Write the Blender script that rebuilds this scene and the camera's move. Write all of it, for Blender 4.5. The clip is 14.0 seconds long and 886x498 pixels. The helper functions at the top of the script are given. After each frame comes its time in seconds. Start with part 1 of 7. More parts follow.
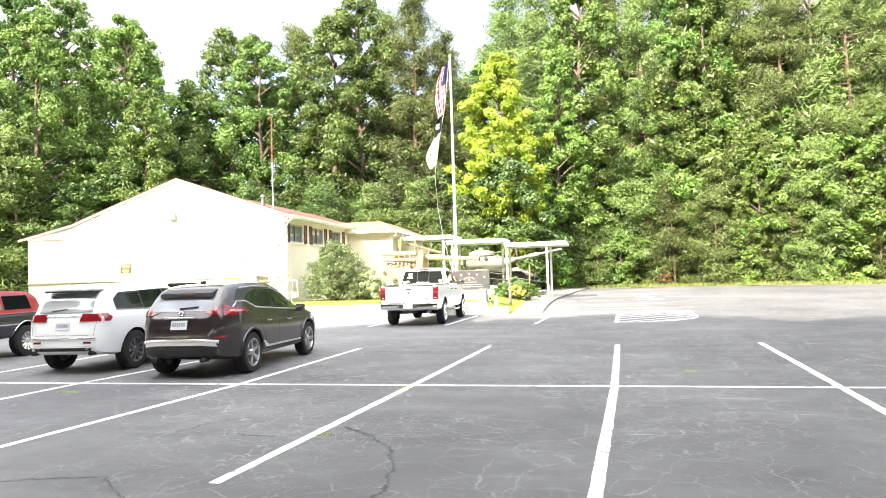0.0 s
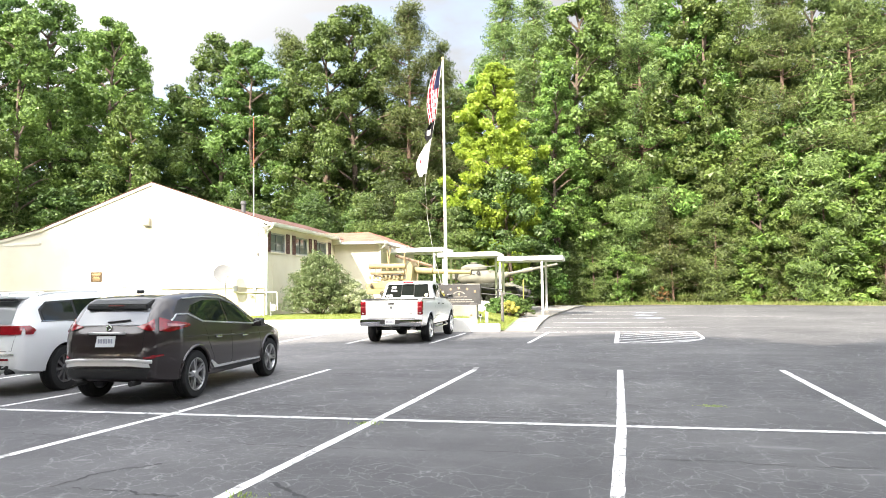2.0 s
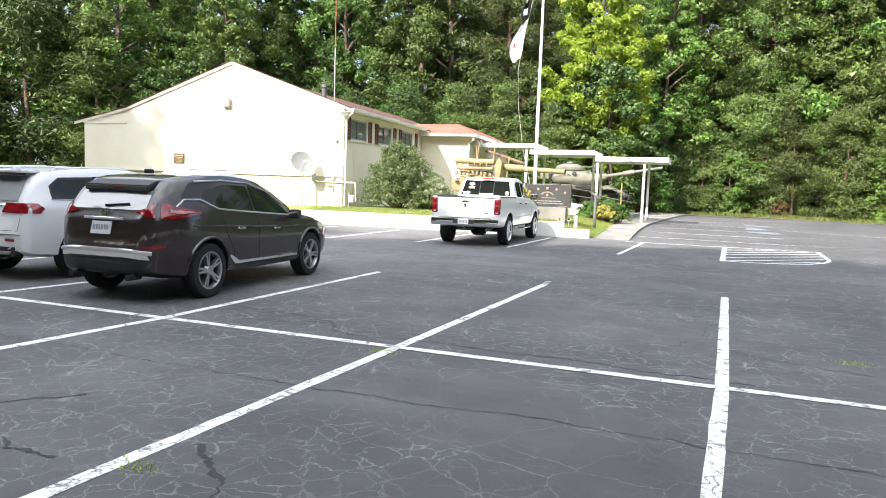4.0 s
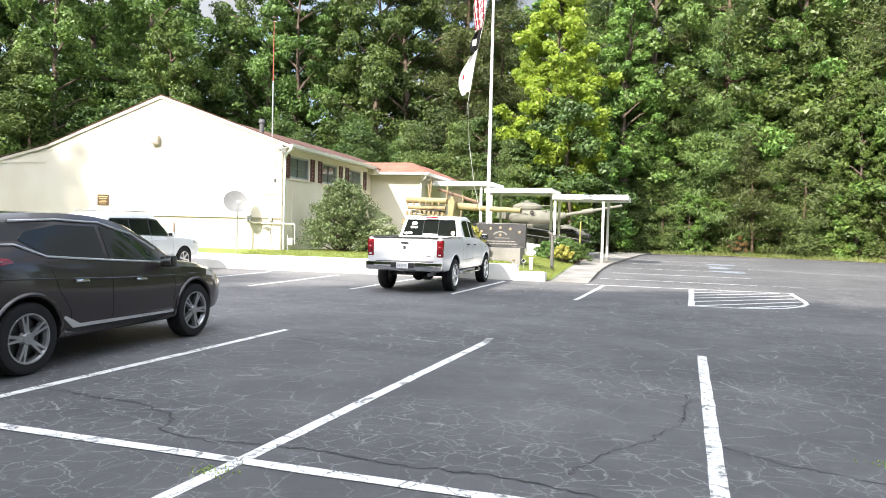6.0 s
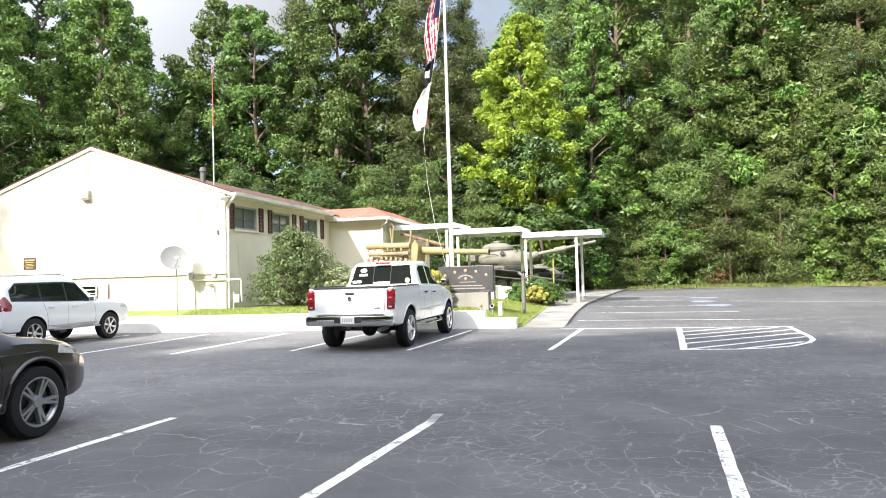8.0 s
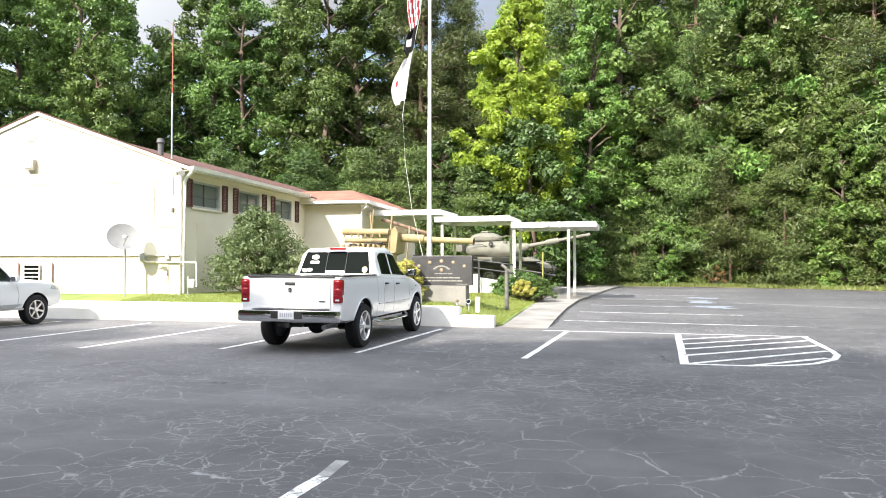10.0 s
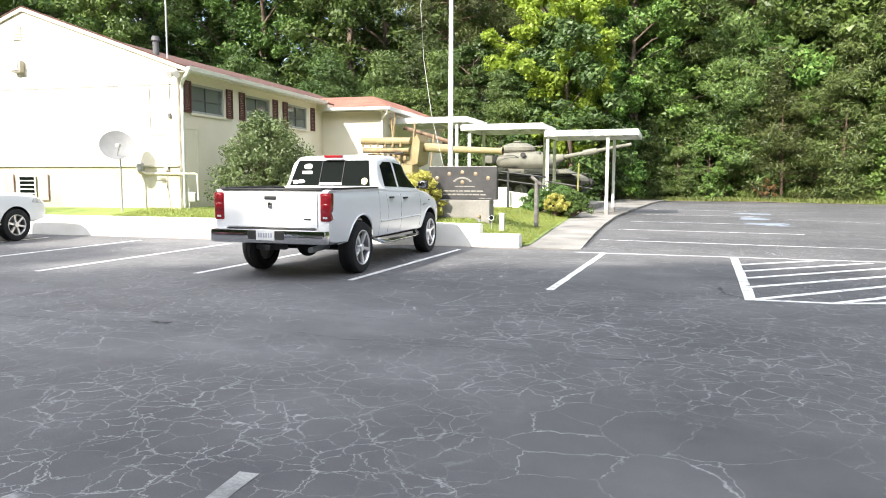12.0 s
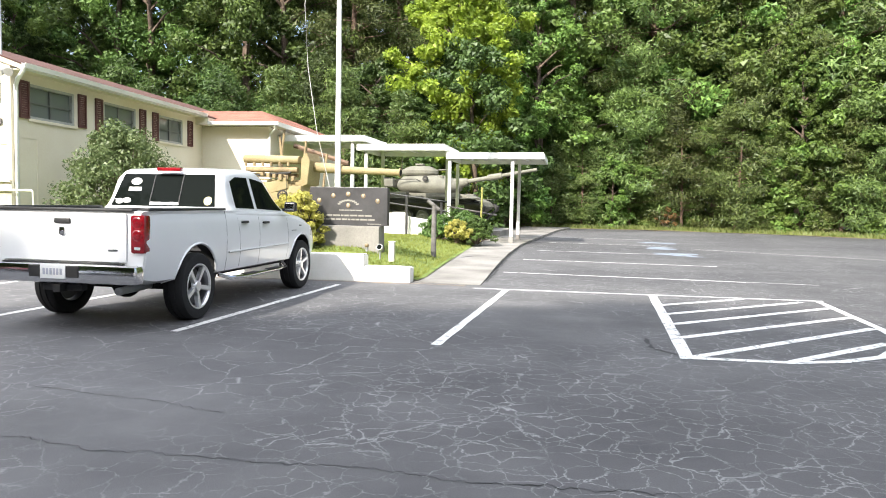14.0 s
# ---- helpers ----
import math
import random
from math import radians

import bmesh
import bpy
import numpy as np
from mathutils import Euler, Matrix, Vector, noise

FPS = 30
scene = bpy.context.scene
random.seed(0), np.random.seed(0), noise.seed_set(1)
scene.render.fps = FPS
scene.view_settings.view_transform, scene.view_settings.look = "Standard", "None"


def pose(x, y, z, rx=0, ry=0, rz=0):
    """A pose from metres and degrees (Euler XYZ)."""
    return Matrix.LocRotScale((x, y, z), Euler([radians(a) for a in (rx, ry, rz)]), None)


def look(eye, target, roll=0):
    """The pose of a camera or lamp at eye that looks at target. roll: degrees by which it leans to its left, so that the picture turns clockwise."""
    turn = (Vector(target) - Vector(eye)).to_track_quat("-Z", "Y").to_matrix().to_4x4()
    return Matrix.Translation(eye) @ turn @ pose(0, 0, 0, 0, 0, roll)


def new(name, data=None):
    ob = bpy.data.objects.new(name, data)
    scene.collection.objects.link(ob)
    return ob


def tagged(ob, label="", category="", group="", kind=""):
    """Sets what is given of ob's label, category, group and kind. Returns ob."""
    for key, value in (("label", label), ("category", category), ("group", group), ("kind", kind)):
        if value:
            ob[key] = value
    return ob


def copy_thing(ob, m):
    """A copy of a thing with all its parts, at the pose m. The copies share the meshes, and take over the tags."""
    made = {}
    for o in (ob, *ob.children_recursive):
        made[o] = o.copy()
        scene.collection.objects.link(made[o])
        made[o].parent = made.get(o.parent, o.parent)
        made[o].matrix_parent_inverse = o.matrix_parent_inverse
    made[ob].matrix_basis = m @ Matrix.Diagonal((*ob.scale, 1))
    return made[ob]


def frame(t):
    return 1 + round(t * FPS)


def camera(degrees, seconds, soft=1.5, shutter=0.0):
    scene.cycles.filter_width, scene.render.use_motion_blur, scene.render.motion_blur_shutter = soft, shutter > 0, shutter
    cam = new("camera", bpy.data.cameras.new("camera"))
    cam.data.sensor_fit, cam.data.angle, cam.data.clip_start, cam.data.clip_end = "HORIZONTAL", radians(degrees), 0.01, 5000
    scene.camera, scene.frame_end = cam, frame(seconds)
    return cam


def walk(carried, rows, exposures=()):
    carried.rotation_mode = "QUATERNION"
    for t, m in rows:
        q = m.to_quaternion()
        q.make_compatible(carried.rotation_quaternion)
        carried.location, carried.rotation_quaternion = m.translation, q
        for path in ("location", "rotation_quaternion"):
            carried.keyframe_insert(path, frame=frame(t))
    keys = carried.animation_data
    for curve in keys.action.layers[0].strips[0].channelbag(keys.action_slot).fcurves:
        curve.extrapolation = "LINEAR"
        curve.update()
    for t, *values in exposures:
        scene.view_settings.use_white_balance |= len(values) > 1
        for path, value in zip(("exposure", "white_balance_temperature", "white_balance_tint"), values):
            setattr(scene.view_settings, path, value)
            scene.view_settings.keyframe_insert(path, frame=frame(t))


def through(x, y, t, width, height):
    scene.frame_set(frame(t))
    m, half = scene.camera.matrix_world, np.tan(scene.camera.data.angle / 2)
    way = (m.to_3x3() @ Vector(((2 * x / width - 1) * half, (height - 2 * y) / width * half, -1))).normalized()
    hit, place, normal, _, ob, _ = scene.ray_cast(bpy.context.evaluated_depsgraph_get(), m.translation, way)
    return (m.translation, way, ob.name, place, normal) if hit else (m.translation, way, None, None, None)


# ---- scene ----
cam = camera(64.9, 14.0, soft=1.0)

PATH = [
    (0, (0.259, 1.048, 1.705), (-0.252, 2.98, 1.779), -1.8),
    (0.5, (0.165, 1.41, 1.695), (-0.228, 3.371, 1.732), -0.8),
    (1, (0.08, 1.838, 1.672), (-0.444, 3.763, 1.802), -3.2),
    (1.5, (0.016, 2.364, 1.695), (-0.463, 4.306, 1.717), 0.6),
    (2, (0.065, 2.896, 1.661), (-0.432, 4.83, 1.777), -0.9),
    (2.5, (0.014, 3.547, 1.633), (-0.496, 5.481, 1.653), -0.3),
    (3, (-0.005, 4.142, 1.616), (-0.65, 6.03, 1.478), 1.8),
    (3.2, (-0.001, 4.357, 1.624), (-0.723, 6.216, 1.479), 1.9),
    (5.3, (-0.144, 6.695, 1.643), (-0.913, 8.528, 1.426), 1.9),
    (5.5, (-0.176, 6.92, 1.65), (-0.914, 8.774, 1.514), 2.2),
    (6, (-0.224, 7.51, 1.602), (-0.894, 9.394, 1.545), 1.4),
    (6.5, (-0.232, 8.085, 1.6), (-1.012, 9.923, 1.493), 0.4),
    (7, (-0.32, 8.669, 1.607), (-1.025, 10.54, 1.629), 1.1),
    (7.5, (-0.368, 9.214, 1.569), (-1.021, 11.104, 1.56), -1.8),
    (8, (-0.458, 9.852, 1.584), (-1.063, 11.757, 1.659), -1.7),
    (8.2, (-0.436, 10.055, 1.565), (-1.004, 11.968, 1.685), -1.6),
    (10.3, (-0.549, 12.64, 1.586), (-1.155, 14.546, 1.604), 0.2),
    (10.5, (-0.573, 12.847, 1.577), (-1.209, 14.743, 1.585), -0.6),
    (11, (-0.636, 13.405, 1.571), (-1.273, 15.3, 1.593), -0.1),
    (11.5, (-0.69, 14.034, 1.526), (-1.337, 15.925, 1.447), 0.5),
    (12, (-0.812, 14.517, 1.546), (-1.503, 16.383, 1.344), 0.2),
    (12.5, (-0.914, 15.148, 1.511), (-1.547, 17.039, 1.362), -0.5),
    (13, (-0.994, 15.688, 1.551), (-1.656, 17.57, 1.402), -1.3),
    (13.5, (-1.059, 16.28, 1.494), (-1.557, 18.215, 1.402), 0.6),
    (14, (-1.055, 16.865, 1.502), (-1.498, 18.811, 1.375), 1.1),
]
EXPOSURES = [(0, 2.5, 7100, 10), (0.6, 2.3, 7100, 10), (1.5, 2.1, 7000, 10), (2.0, 2.0, 6900, 10), (3.2, 1.6, 6600, 10), (5.3, 1.5, 6500, 10), (8.2, 1.52, 6500, 10), (12, 1.43, 6500, 10), (14, 1.40, 6500, 10)]
walk(cam, [(t, look(eye, target, roll)) for t, eye, target, roll in PATH], EXPOSURES)

# ---------------------------------------------------------------- light
SUN_AZ, SUN_EL = radians(18), radians(36)   # the light travels to +y, a little to +x
sun_way = Vector((math.sin(SUN_AZ) * math.cos(SUN_EL), math.cos(SUN_AZ) * math.cos(SUN_EL), -math.sin(SUN_EL)))
sun = new("sun", bpy.data.lights.new("sun", "SUN"))
sun.data.energy, sun.data.angle, sun.data.color = 4.0, radians(0.9), (1.0, 0.94, 0.84)
sun.rotation_euler = sun_way.to_track_quat("-Z", "Y").to_euler()
sun.location = (-12, -40, 40)

world = bpy.data.worlds.new("sky")
scene.world = world
world.use_nodes = True
wn, wl = world.node_tree.nodes, world.node_tree.links
wn.clear()
sky = wn.new("ShaderNodeTexSky")
sky.sky_type, sky.sun_disc = "NISHITA", False
sky.sun_elevation, sky.sun_rotation = SUN_EL, math.pi + SUN_AZ
sky.air_density, sky.dust_density = 1.0, 2.0
w_co = wn.new("ShaderNodeTexCoord")
w_map = wn.new("ShaderNodeMapping")
w_map.inputs["Scale"].default_value = (1.0, 1.0, 2.2)
w_noise = wn.new("ShaderNodeTexNoise")
w_noise.inputs["Scale"].default_value, w_noise.inputs["Detail"].default_value = 2.6, 6
w_ramp = wn.new("ShaderNodeValToRGB")
w_ramp.color_ramp.elements[0].position, w_ramp.color_ramp.elements[1].position = 0.36, 0.56
w_mix = wn.new("ShaderNodeMix")
w_mix.data_type = "RGBA"
w_bg, w_out = wn.new("ShaderNodeBackground"), wn.new("ShaderNodeOutputWorld")
w_bg.inputs["Strength"].default_value = 0.13
wl.new(w_co.outputs["Generated"], w_map.inputs["Vector"])
wl.new(w_map.outputs["Vector"], w_noise.inputs["Vector"])
wl.new(w_noise.outputs["Fac"], w_ramp.inputs["Fac"])
wl.new(w_ramp.outputs["Color"], w_mix.inputs["Factor"])
wl.new(sky.outputs["Color"], w_mix.inputs["A"])
# clouds are bright towards the sun and grey away from it
w_dot, w_rng, w_cloud = wn.new("ShaderNodeVectorMath"), wn.new("ShaderNodeMapRange"), wn.new("ShaderNodeVectorMath")
w_dot.operation, w_cloud.operation = "DOT_PRODUCT", "SCALE"
w_dot.inputs[1].default_value = -sun_way
w_rng.inputs["From Min"].default_value, w_rng.inputs["From Max"].default_value = -0.45, 0.85
w_rng.inputs["To Min"].default_value, w_rng.inputs["To Max"].default_value = 1.5, 14.0
w_rng.interpolation_type = "SMOOTHSTEP"
w_cloud.inputs[0].default_value = (0.95, 0.99, 1.06)
wl.new(w_co.outputs["Generated"], w_dot.inputs[0])
wl.new(w_dot.outputs["Value"], w_rng.inputs["Value"])
wl.new(w_rng.outputs["Result"], w_cloud.inputs["Scale"])
wl.new(w_cloud.outputs["Vector"], w_mix.inputs["B"])
wl.new(w_mix.outputs["Result"], w_bg.inputs["Color"])
wl.new(w_bg.outputs["Background"], w_out.inputs["Surface"])


# ---------------------------------------------------------------- materials
def mat(name, color, rough=0.6, metal=0.0, var=0.12, scale=2.0, fine=40.0, bump=0.15, coat=0.0, tint=None, spread=0.0):
    """A surface with coarse and fine variation and a little relief. tint: the colour of its stains."""
    m = bpy.data.materials.new(name)
    m.use_nodes = True
    n, l = m.node_tree.nodes, m.node_tree.links
    b = n["Principled BSDF"]
    b.inputs["Roughness"].default_value, b.inputs["Metallic"].default_value = rough, metal
    b.inputs["Coat Weight"].default_value, b.inputs["Coat Roughness"].default_value = coat, 0.06
    co = n.new("ShaderNodeTexCoord")
    a, f = n.new("ShaderNodeTexNoise"), n.new("ShaderNodeTexNoise")
    a.inputs["Scale"].default_value, a.inputs["Detail"].default_value = scale, 5
    f.inputs["Scale"].default_value, f.inputs["Detail"].default_value = fine, 4
    for t in (a, f):
        l.new(co.outputs["Object"], t.inputs["Vector"])
    ramp = n.new("ShaderNodeValToRGB")
    dark = tint or tuple(c * (1 - 2.2 * var) for c in color)
    ramp.color_ramp.elements[0].position, ramp.color_ramp.elements[1].position = 0.32, 0.62
    ramp.color_ramp.elements[0].color, ramp.color_ramp.elements[1].color = (*dark, 1), (*color, 1)
    l.new(a.outputs["Fac"], ramp.inputs["Fac"])
    mul = n.new("ShaderNodeMix")
    mul.data_type, mul.blend_type = "RGBA", "OVERLAY"
    mul.inputs["Factor"].default_value = min(1.0, var * 2.5)
    l.new(ramp.outputs["Color"], mul.inputs["A"])
    l.new(f.outputs["Fac"], mul.inputs["B"])
    out = mul.outputs["Result"]
    if spread:
        info, hsv = n.new("ShaderNodeObjectInfo"), n.new("ShaderNodeHueSaturation")
        rng = n.new("ShaderNodeMapRange")
        rng.inputs["To Min"].default_value, rng.inputs["To Max"].default_value = 1 - spread, 1 + spread
        l.new(info.outputs["Random"], rng.inputs["Value"])
        l.new(rng.outputs["Result"], hsv.inputs["Value"])
        l.new(out, hsv.inputs["Color"])
        out = hsv.outputs["Color"]
    l.new(out, b.inputs["Base Color"])
    if bump:
        bp = n.new("ShaderNodeBump")
        bp.inputs["Strength"].default_value, bp.inputs["Distance"].default_value = bump, 0.02
        l.new(f.outputs["Fac"], bp.inputs["Height"])
        l.new(bp.outputs["Normal"], b.inputs["Normal"])
    return m


def leaf_mat(name, color, other, through=0.28, vary=1.0):
    """Leaves: two greens mixed leaf by leaf, with light shining through. vary: how far one plant differs from the next."""
    m = bpy.data.materials.new(name)
    m.use_nodes = True
    n, l = m.node_tree.nodes, m.node_tree.links
    n.remove(n["Principled BSDF"])
    geo, co, noi, info = (n.new("ShaderNode" + k) for k in ("NewGeometry", "TexCoord", "TexNoise", "ObjectInfo"))
    noi.inputs["Scale"].default_value = 0.45
    l.new(co.outputs["Object"], noi.inputs["Vector"])
    add = n.new("ShaderNodeMath")
    add.operation = "MULTIPLY_ADD"
    add.inputs[1].default_value = 0.55
    l.new(geo.outputs["Random Per Island"], add.inputs[0])
    sub = n.new("ShaderNodeMath")
    sub.operation = "SUBTRACT"
    sub.inputs[1].default_value = 0.27
    l.new(noi.outputs["Fac"], sub.inputs[0])
    l.new(sub.outputs[0], add.inputs[2])
    mix = n.new("ShaderNodeMix")
    mix.data_type = "RGBA"
    mix.inputs["A"].default_value, mix.inputs["B"].default_value = (*color, 1), (*other, 1)
    l.new(add.outputs[0], mix.inputs["Factor"])
    hsv, rng, rng2 = n.new("ShaderNodeHueSaturation"), n.new("ShaderNodeMapRange"), n.new("ShaderNodeMapRange")
    rng.inputs["To Min"].default_value, rng.inputs["To Max"].default_value = 1 - 0.34 * vary, 1 + 0.40 * vary
    rng2.inputs["To Min"].default_value, rng2.inputs["To Max"].default_value = 0.5 - 0.022 * vary, 0.5 + 0.018 * vary
    l.new(info.outputs["Random"], rng.inputs["Value"])
    l.new(info.outputs["Random"], rng2.inputs["Value"])
    l.new(rng.outputs["Result"], hsv.inputs["Value"])
    l.new(rng2.outputs["Result"], hsv.inputs["Hue"])
    l.new(mix.outputs["Result"], hsv.inputs["Color"])
    d, tr, gl, m1, m2 = (n.new("ShaderNode" + k) for k in ("BsdfDiffuse", "BsdfTranslucent", "BsdfGlossy", "MixShader", "MixShader"))
    gl.inputs["Roughness"].default_value = 0.5
    gl.inputs["Color"].default_value = (0.5, 0.5, 0.5, 1)
    for s in (d, tr):
        l.new(hsv.outputs["Color"], s.inputs["Color"])
    m1.inputs["Fac"].default_value, m2.inputs["Fac"].default_value = through, 0.05
    l.new(d.outputs[0], m1.inputs[1]), l.new(tr.outputs[0], m1.inputs[2])
    l.new(m1.outputs[0], m2.inputs[1]), l.new(gl.outputs[0], m2.inputs[2])
    l.new(m2.outputs[0], n["Material Output"].inputs["Surface"])
    return m


def asphalt_mat():
    """Worn asphalt: stains, stone grain and pale hairline crazing where it is tired."""
    m = bpy.data.materials.new("asphalt")
    m.use_nodes = True
    n, l = m.node_tree.nodes, m.node_tree.links
    b = n["Principled BSDF"]
    b.inputs["Roughness"].default_value = 0.82
    b.inputs["Specular IOR Level"].default_value = 0.35
    co = n.new("ShaderNodeTexCoord")

    def noise_of(scale, detail=5, rough=0.55, vec=None):
        t = n.new("ShaderNodeTexNoise")
        t.inputs["Scale"].default_value, t.inputs["Detail"].default_value, t.inputs["Roughness"].default_value = scale, detail, rough
        l.new(vec or co.outputs["Object"], t.inputs["Vector"])
        return t

    def ramp_of(src, p0, p1, c0, c1):
        r = n.new("ShaderNodeValToRGB")
        r.color_ramp.elements[0].position, r.color_ramp.elements[1].position = p0, p1
        r.color_ramp.elements[0].color, r.color_ramp.elements[1].color = (*c0, 1), (*c1, 1)
        l.new(src, r.inputs["Fac"])
        return r.outputs["Color"]

    def mixed(fac, a, c, kind="MIX"):
        x = n.new("ShaderNodeMix")
        x.data_type, x.blend_type = "RGBA", kind
        for key, v in (("Factor", fac), ("A", a), ("B", c)):
            if isinstance(v, (int, float)):
                x.inputs[key].default_value = v
            elif isinstance(v, tuple):
                x.inputs[key].default_value = (*v, 1)
            else:
                l.new(v, x.inputs[key])
        return x.outputs["Result"]

    patches = ramp_of(noise_of(0.13, 6).outputs["Fac"], 0.36, 0.66, (0.069, 0.068, 0.072), (0.117, 0.115, 0.116))
    stains = ramp_of(noise_of(0.9, 6, 0.65).outputs["Fac"], 0.3, 0.7, (0.35, 0.35, 0.36), (0.62, 0.62, 0.62))
    grain = noise_of(140, 3)
    base = mixed(0.75, patches, stains, "OVERLAY")
    base = mixed(0.5, base, grain.outputs["Fac"], "OVERLAY")
    # streaks left by wheels, along the aisle
    mp = n.new("ShaderNodeMapping")
    mp.inputs["Scale"].default_value = (0.15, 1.6, 1)
    l.new(co.outputs["Object"], mp.inputs["Vector"])
    streak = ramp_of(noise_of(1.0, 6, 0.6, mp.outputs["Vector"]).outputs["Fac"], 0.35, 0.7, (0.42, 0.42, 0.42), (0.58, 0.58, 0.58))
    base = mixed(0.55, base, streak, "OVERLAY")
    # a wavy tone across the lot: paler beside the hall, darker on the open side
    bent_xyz, side = n.new("ShaderNodeSeparateXYZ"), n.new("ShaderNodeMapRange")
    bent = n.new("ShaderNodeVectorMath")
    bent.operation = "MULTIPLY_ADD"
    bent.inputs[1].default_value = (3.0, 0.0, 0.0)
    l.new(noise_of(0.35, 4).outputs["Color"], bent.inputs[0])
    l.new(co.outputs["Object"], bent.inputs[2])
    l.new(bent.outputs[0], bent_xyz.inputs[0])
    l.new(bent_xyz.outputs["X"], side.inputs["Value"])
    for key, v in (("From Min", -8.0), ("From Max", 7.0), ("To Min", 1.2), ("To Max", 0.86)):
        side.inputs[key].default_value = v
    base = mixed(1.0, base, side.outputs["Result"], "MULTIPLY")
    # crazing
    warp = noise_of(3.2, 6, 0.7)
    wmix = n.new("ShaderNodeVectorMath")
    wmix.operation = "MULTIPLY_ADD"
    wmix.inputs[1].default_value = (0.28, 0.28, 0.0)
    l.new(warp.outputs["Color"], wmix.inputs[0])
    l.new(co.outputs["Object"], wmix.inputs[2])
    lines = []
    for scale, width in ((2.0, 0.009), (4.8, 0.02)):
        v = n.new("ShaderNodeTexVoronoi")
        v.feature = "DISTANCE_TO_EDGE"
        v.inputs["Scale"].default_value = scale
        l.new(wmix.outputs[0], v.inputs["Vector"])
        lines.append(ramp_of(v.outputs["Distance"], 0.0, width, (1, 1, 1), (0, 0, 0)))
    mask1 = ramp_of(noise_of(0.22, 4).outputs["Fac"], 0.36, 0.50, (0, 0, 0), (0.9, 0.9, 0.9))
    mask2 = ramp_of(noise_of(0.31, 5).outputs["Fac"], 0.42, 0.55, (0, 0, 0), (0.95, 0.95, 0.95))
    broken = ramp_of(noise_of(2.5, 4).outputs["Fac"], 0.34, 0.54, (0.2, 0.2, 0.2), (1, 1, 1))
    c1 = mixed(1.0, mixed(1.0, lines[0], mask1, "MULTIPLY"), broken, "MULTIPLY")
    c2 = mixed(1.0, mixed(1.0, lines[1], mask2, "MULTIPLY"), broken, "MULTIPLY")
    crack = mixed(1.0, c1, c2, "LIGHTEN")
    # the older surface near the street side is less crazed
    xyz, span = n.new("ShaderNodeSeparateXYZ"), n.new("ShaderNodeMapRange")
    l.new(co.outputs["Object"], xyz.inputs[0])
    l.new(xyz.outputs["Y"], span.inputs["Value"])
    for key, v in (("From Min", 4.0), ("From Max", 15.0), ("To Min", 0.5), ("To Max", 1.0)):
        span.inputs[key].default_value = v
    crack = mixed(1.0, crack, span.outputs["Result"], "MULTIPLY")
    base = mixed(crack, base, (0.29, 0.29, 0.29))
    l.new(base, b.inputs["Base Color"])
    bp = n.new("ShaderNodeBump")
    bp.inputs["Strength"].default_value, bp.inputs["Distance"].default_value = 0.35, 0.01
    l.new(grain.outputs["Fac"], bp.inputs["Height"])
    l.new(bp.outputs["Normal"], b.inputs["Normal"])
    return m


def paint_mat():
    """Road paint, cracked and rubbed through to the asphalt in places."""
    m = mat("road_paint", (0.72, 0.72, 0.70), 0.7, var=0.06, scale=3, fine=60)
    n, l = m.node_tree.nodes, m.node_tree.links
    b = n["Principled BSDF"]
    old = b.inputs["Base Color"].links[0].from_socket
    co, noi, ramp, mix = n.new("ShaderNodeTexCoord"), n.new("ShaderNodeTexNoise"), n.new("ShaderNodeValToRGB"), n.new("ShaderNodeMix")
    noi.inputs["Scale"].default_value, noi.inputs["Detail"].default_value, noi.inputs["Roughness"].default_value = 5, 9, 0.75
    geo = n.new("ShaderNodeNewGeometry")
    l.new(geo.outputs["Position"], noi.inputs["Vector"])
    ramp.color_ramp.elements[0].position, ramp.color_ramp.elements[1].position = 0.38, 0.46
    l.new(noi.outputs["Fac"], ramp.inputs["Fac"])
    # cracks that run on from the asphalt
    bend, at, vor, line, low = (n.new("ShaderNode" + k) for k in ("TexNoise", "VectorMath", "TexVoronoi", "ValToRGB", "Math"))
    bend.inputs["Scale"].default_value, bend.inputs["Detail"].default_value = 7, 5
    at.operation, vor.feature, low.operation = "MULTIPLY_ADD", "DISTANCE_TO_EDGE", "MINIMUM"
    at.inputs[1].default_value = (0.25, 0.25, 0.0)
    vor.inputs["Scale"].default_value = 4.0
    line.color_ramp.elements[0].position, line.color_ramp.elements[1].position = 0.006, 0.022
    l.new(geo.outputs["Position"], bend.inputs["Vector"])
    l.new(bend.outputs["Color"], at.inputs[0])
    l.new(geo.outputs["Position"], at.inputs[2])
    l.new(at.outputs[0], vor.inputs["Vector"])
    l.new(vor.outputs["Distance"], line.inputs["Fac"])
    l.new(line.outputs["Color"], low.inputs[0])
    l.new(ramp.outputs["Color"], low.inputs[1])
    mix.data_type = "RGBA"
    mix.inputs["A"].default_value = (0.16, 0.16, 0.16, 1)
    l.new(low.outputs[0], mix.inputs["Factor"])
    l.new(old, mix.inputs["B"])
    l.new(mix.outputs["Result"], b.inputs["Base Color"])
    return m


def glass_mat(name, color=(0.012, 0.014, 0.014), shine=0.32):
    m = bpy.data.materials.new(name)
    m.use_nodes = True
    b = m.node_tree.nodes["Principled BSDF"]
    b.inputs["Base Color"].default_value = (*color, 1)
    b.inputs["Roughness"].default_value, b.inputs["Specular IOR Level"].default_value = 0.04, shine
    return m


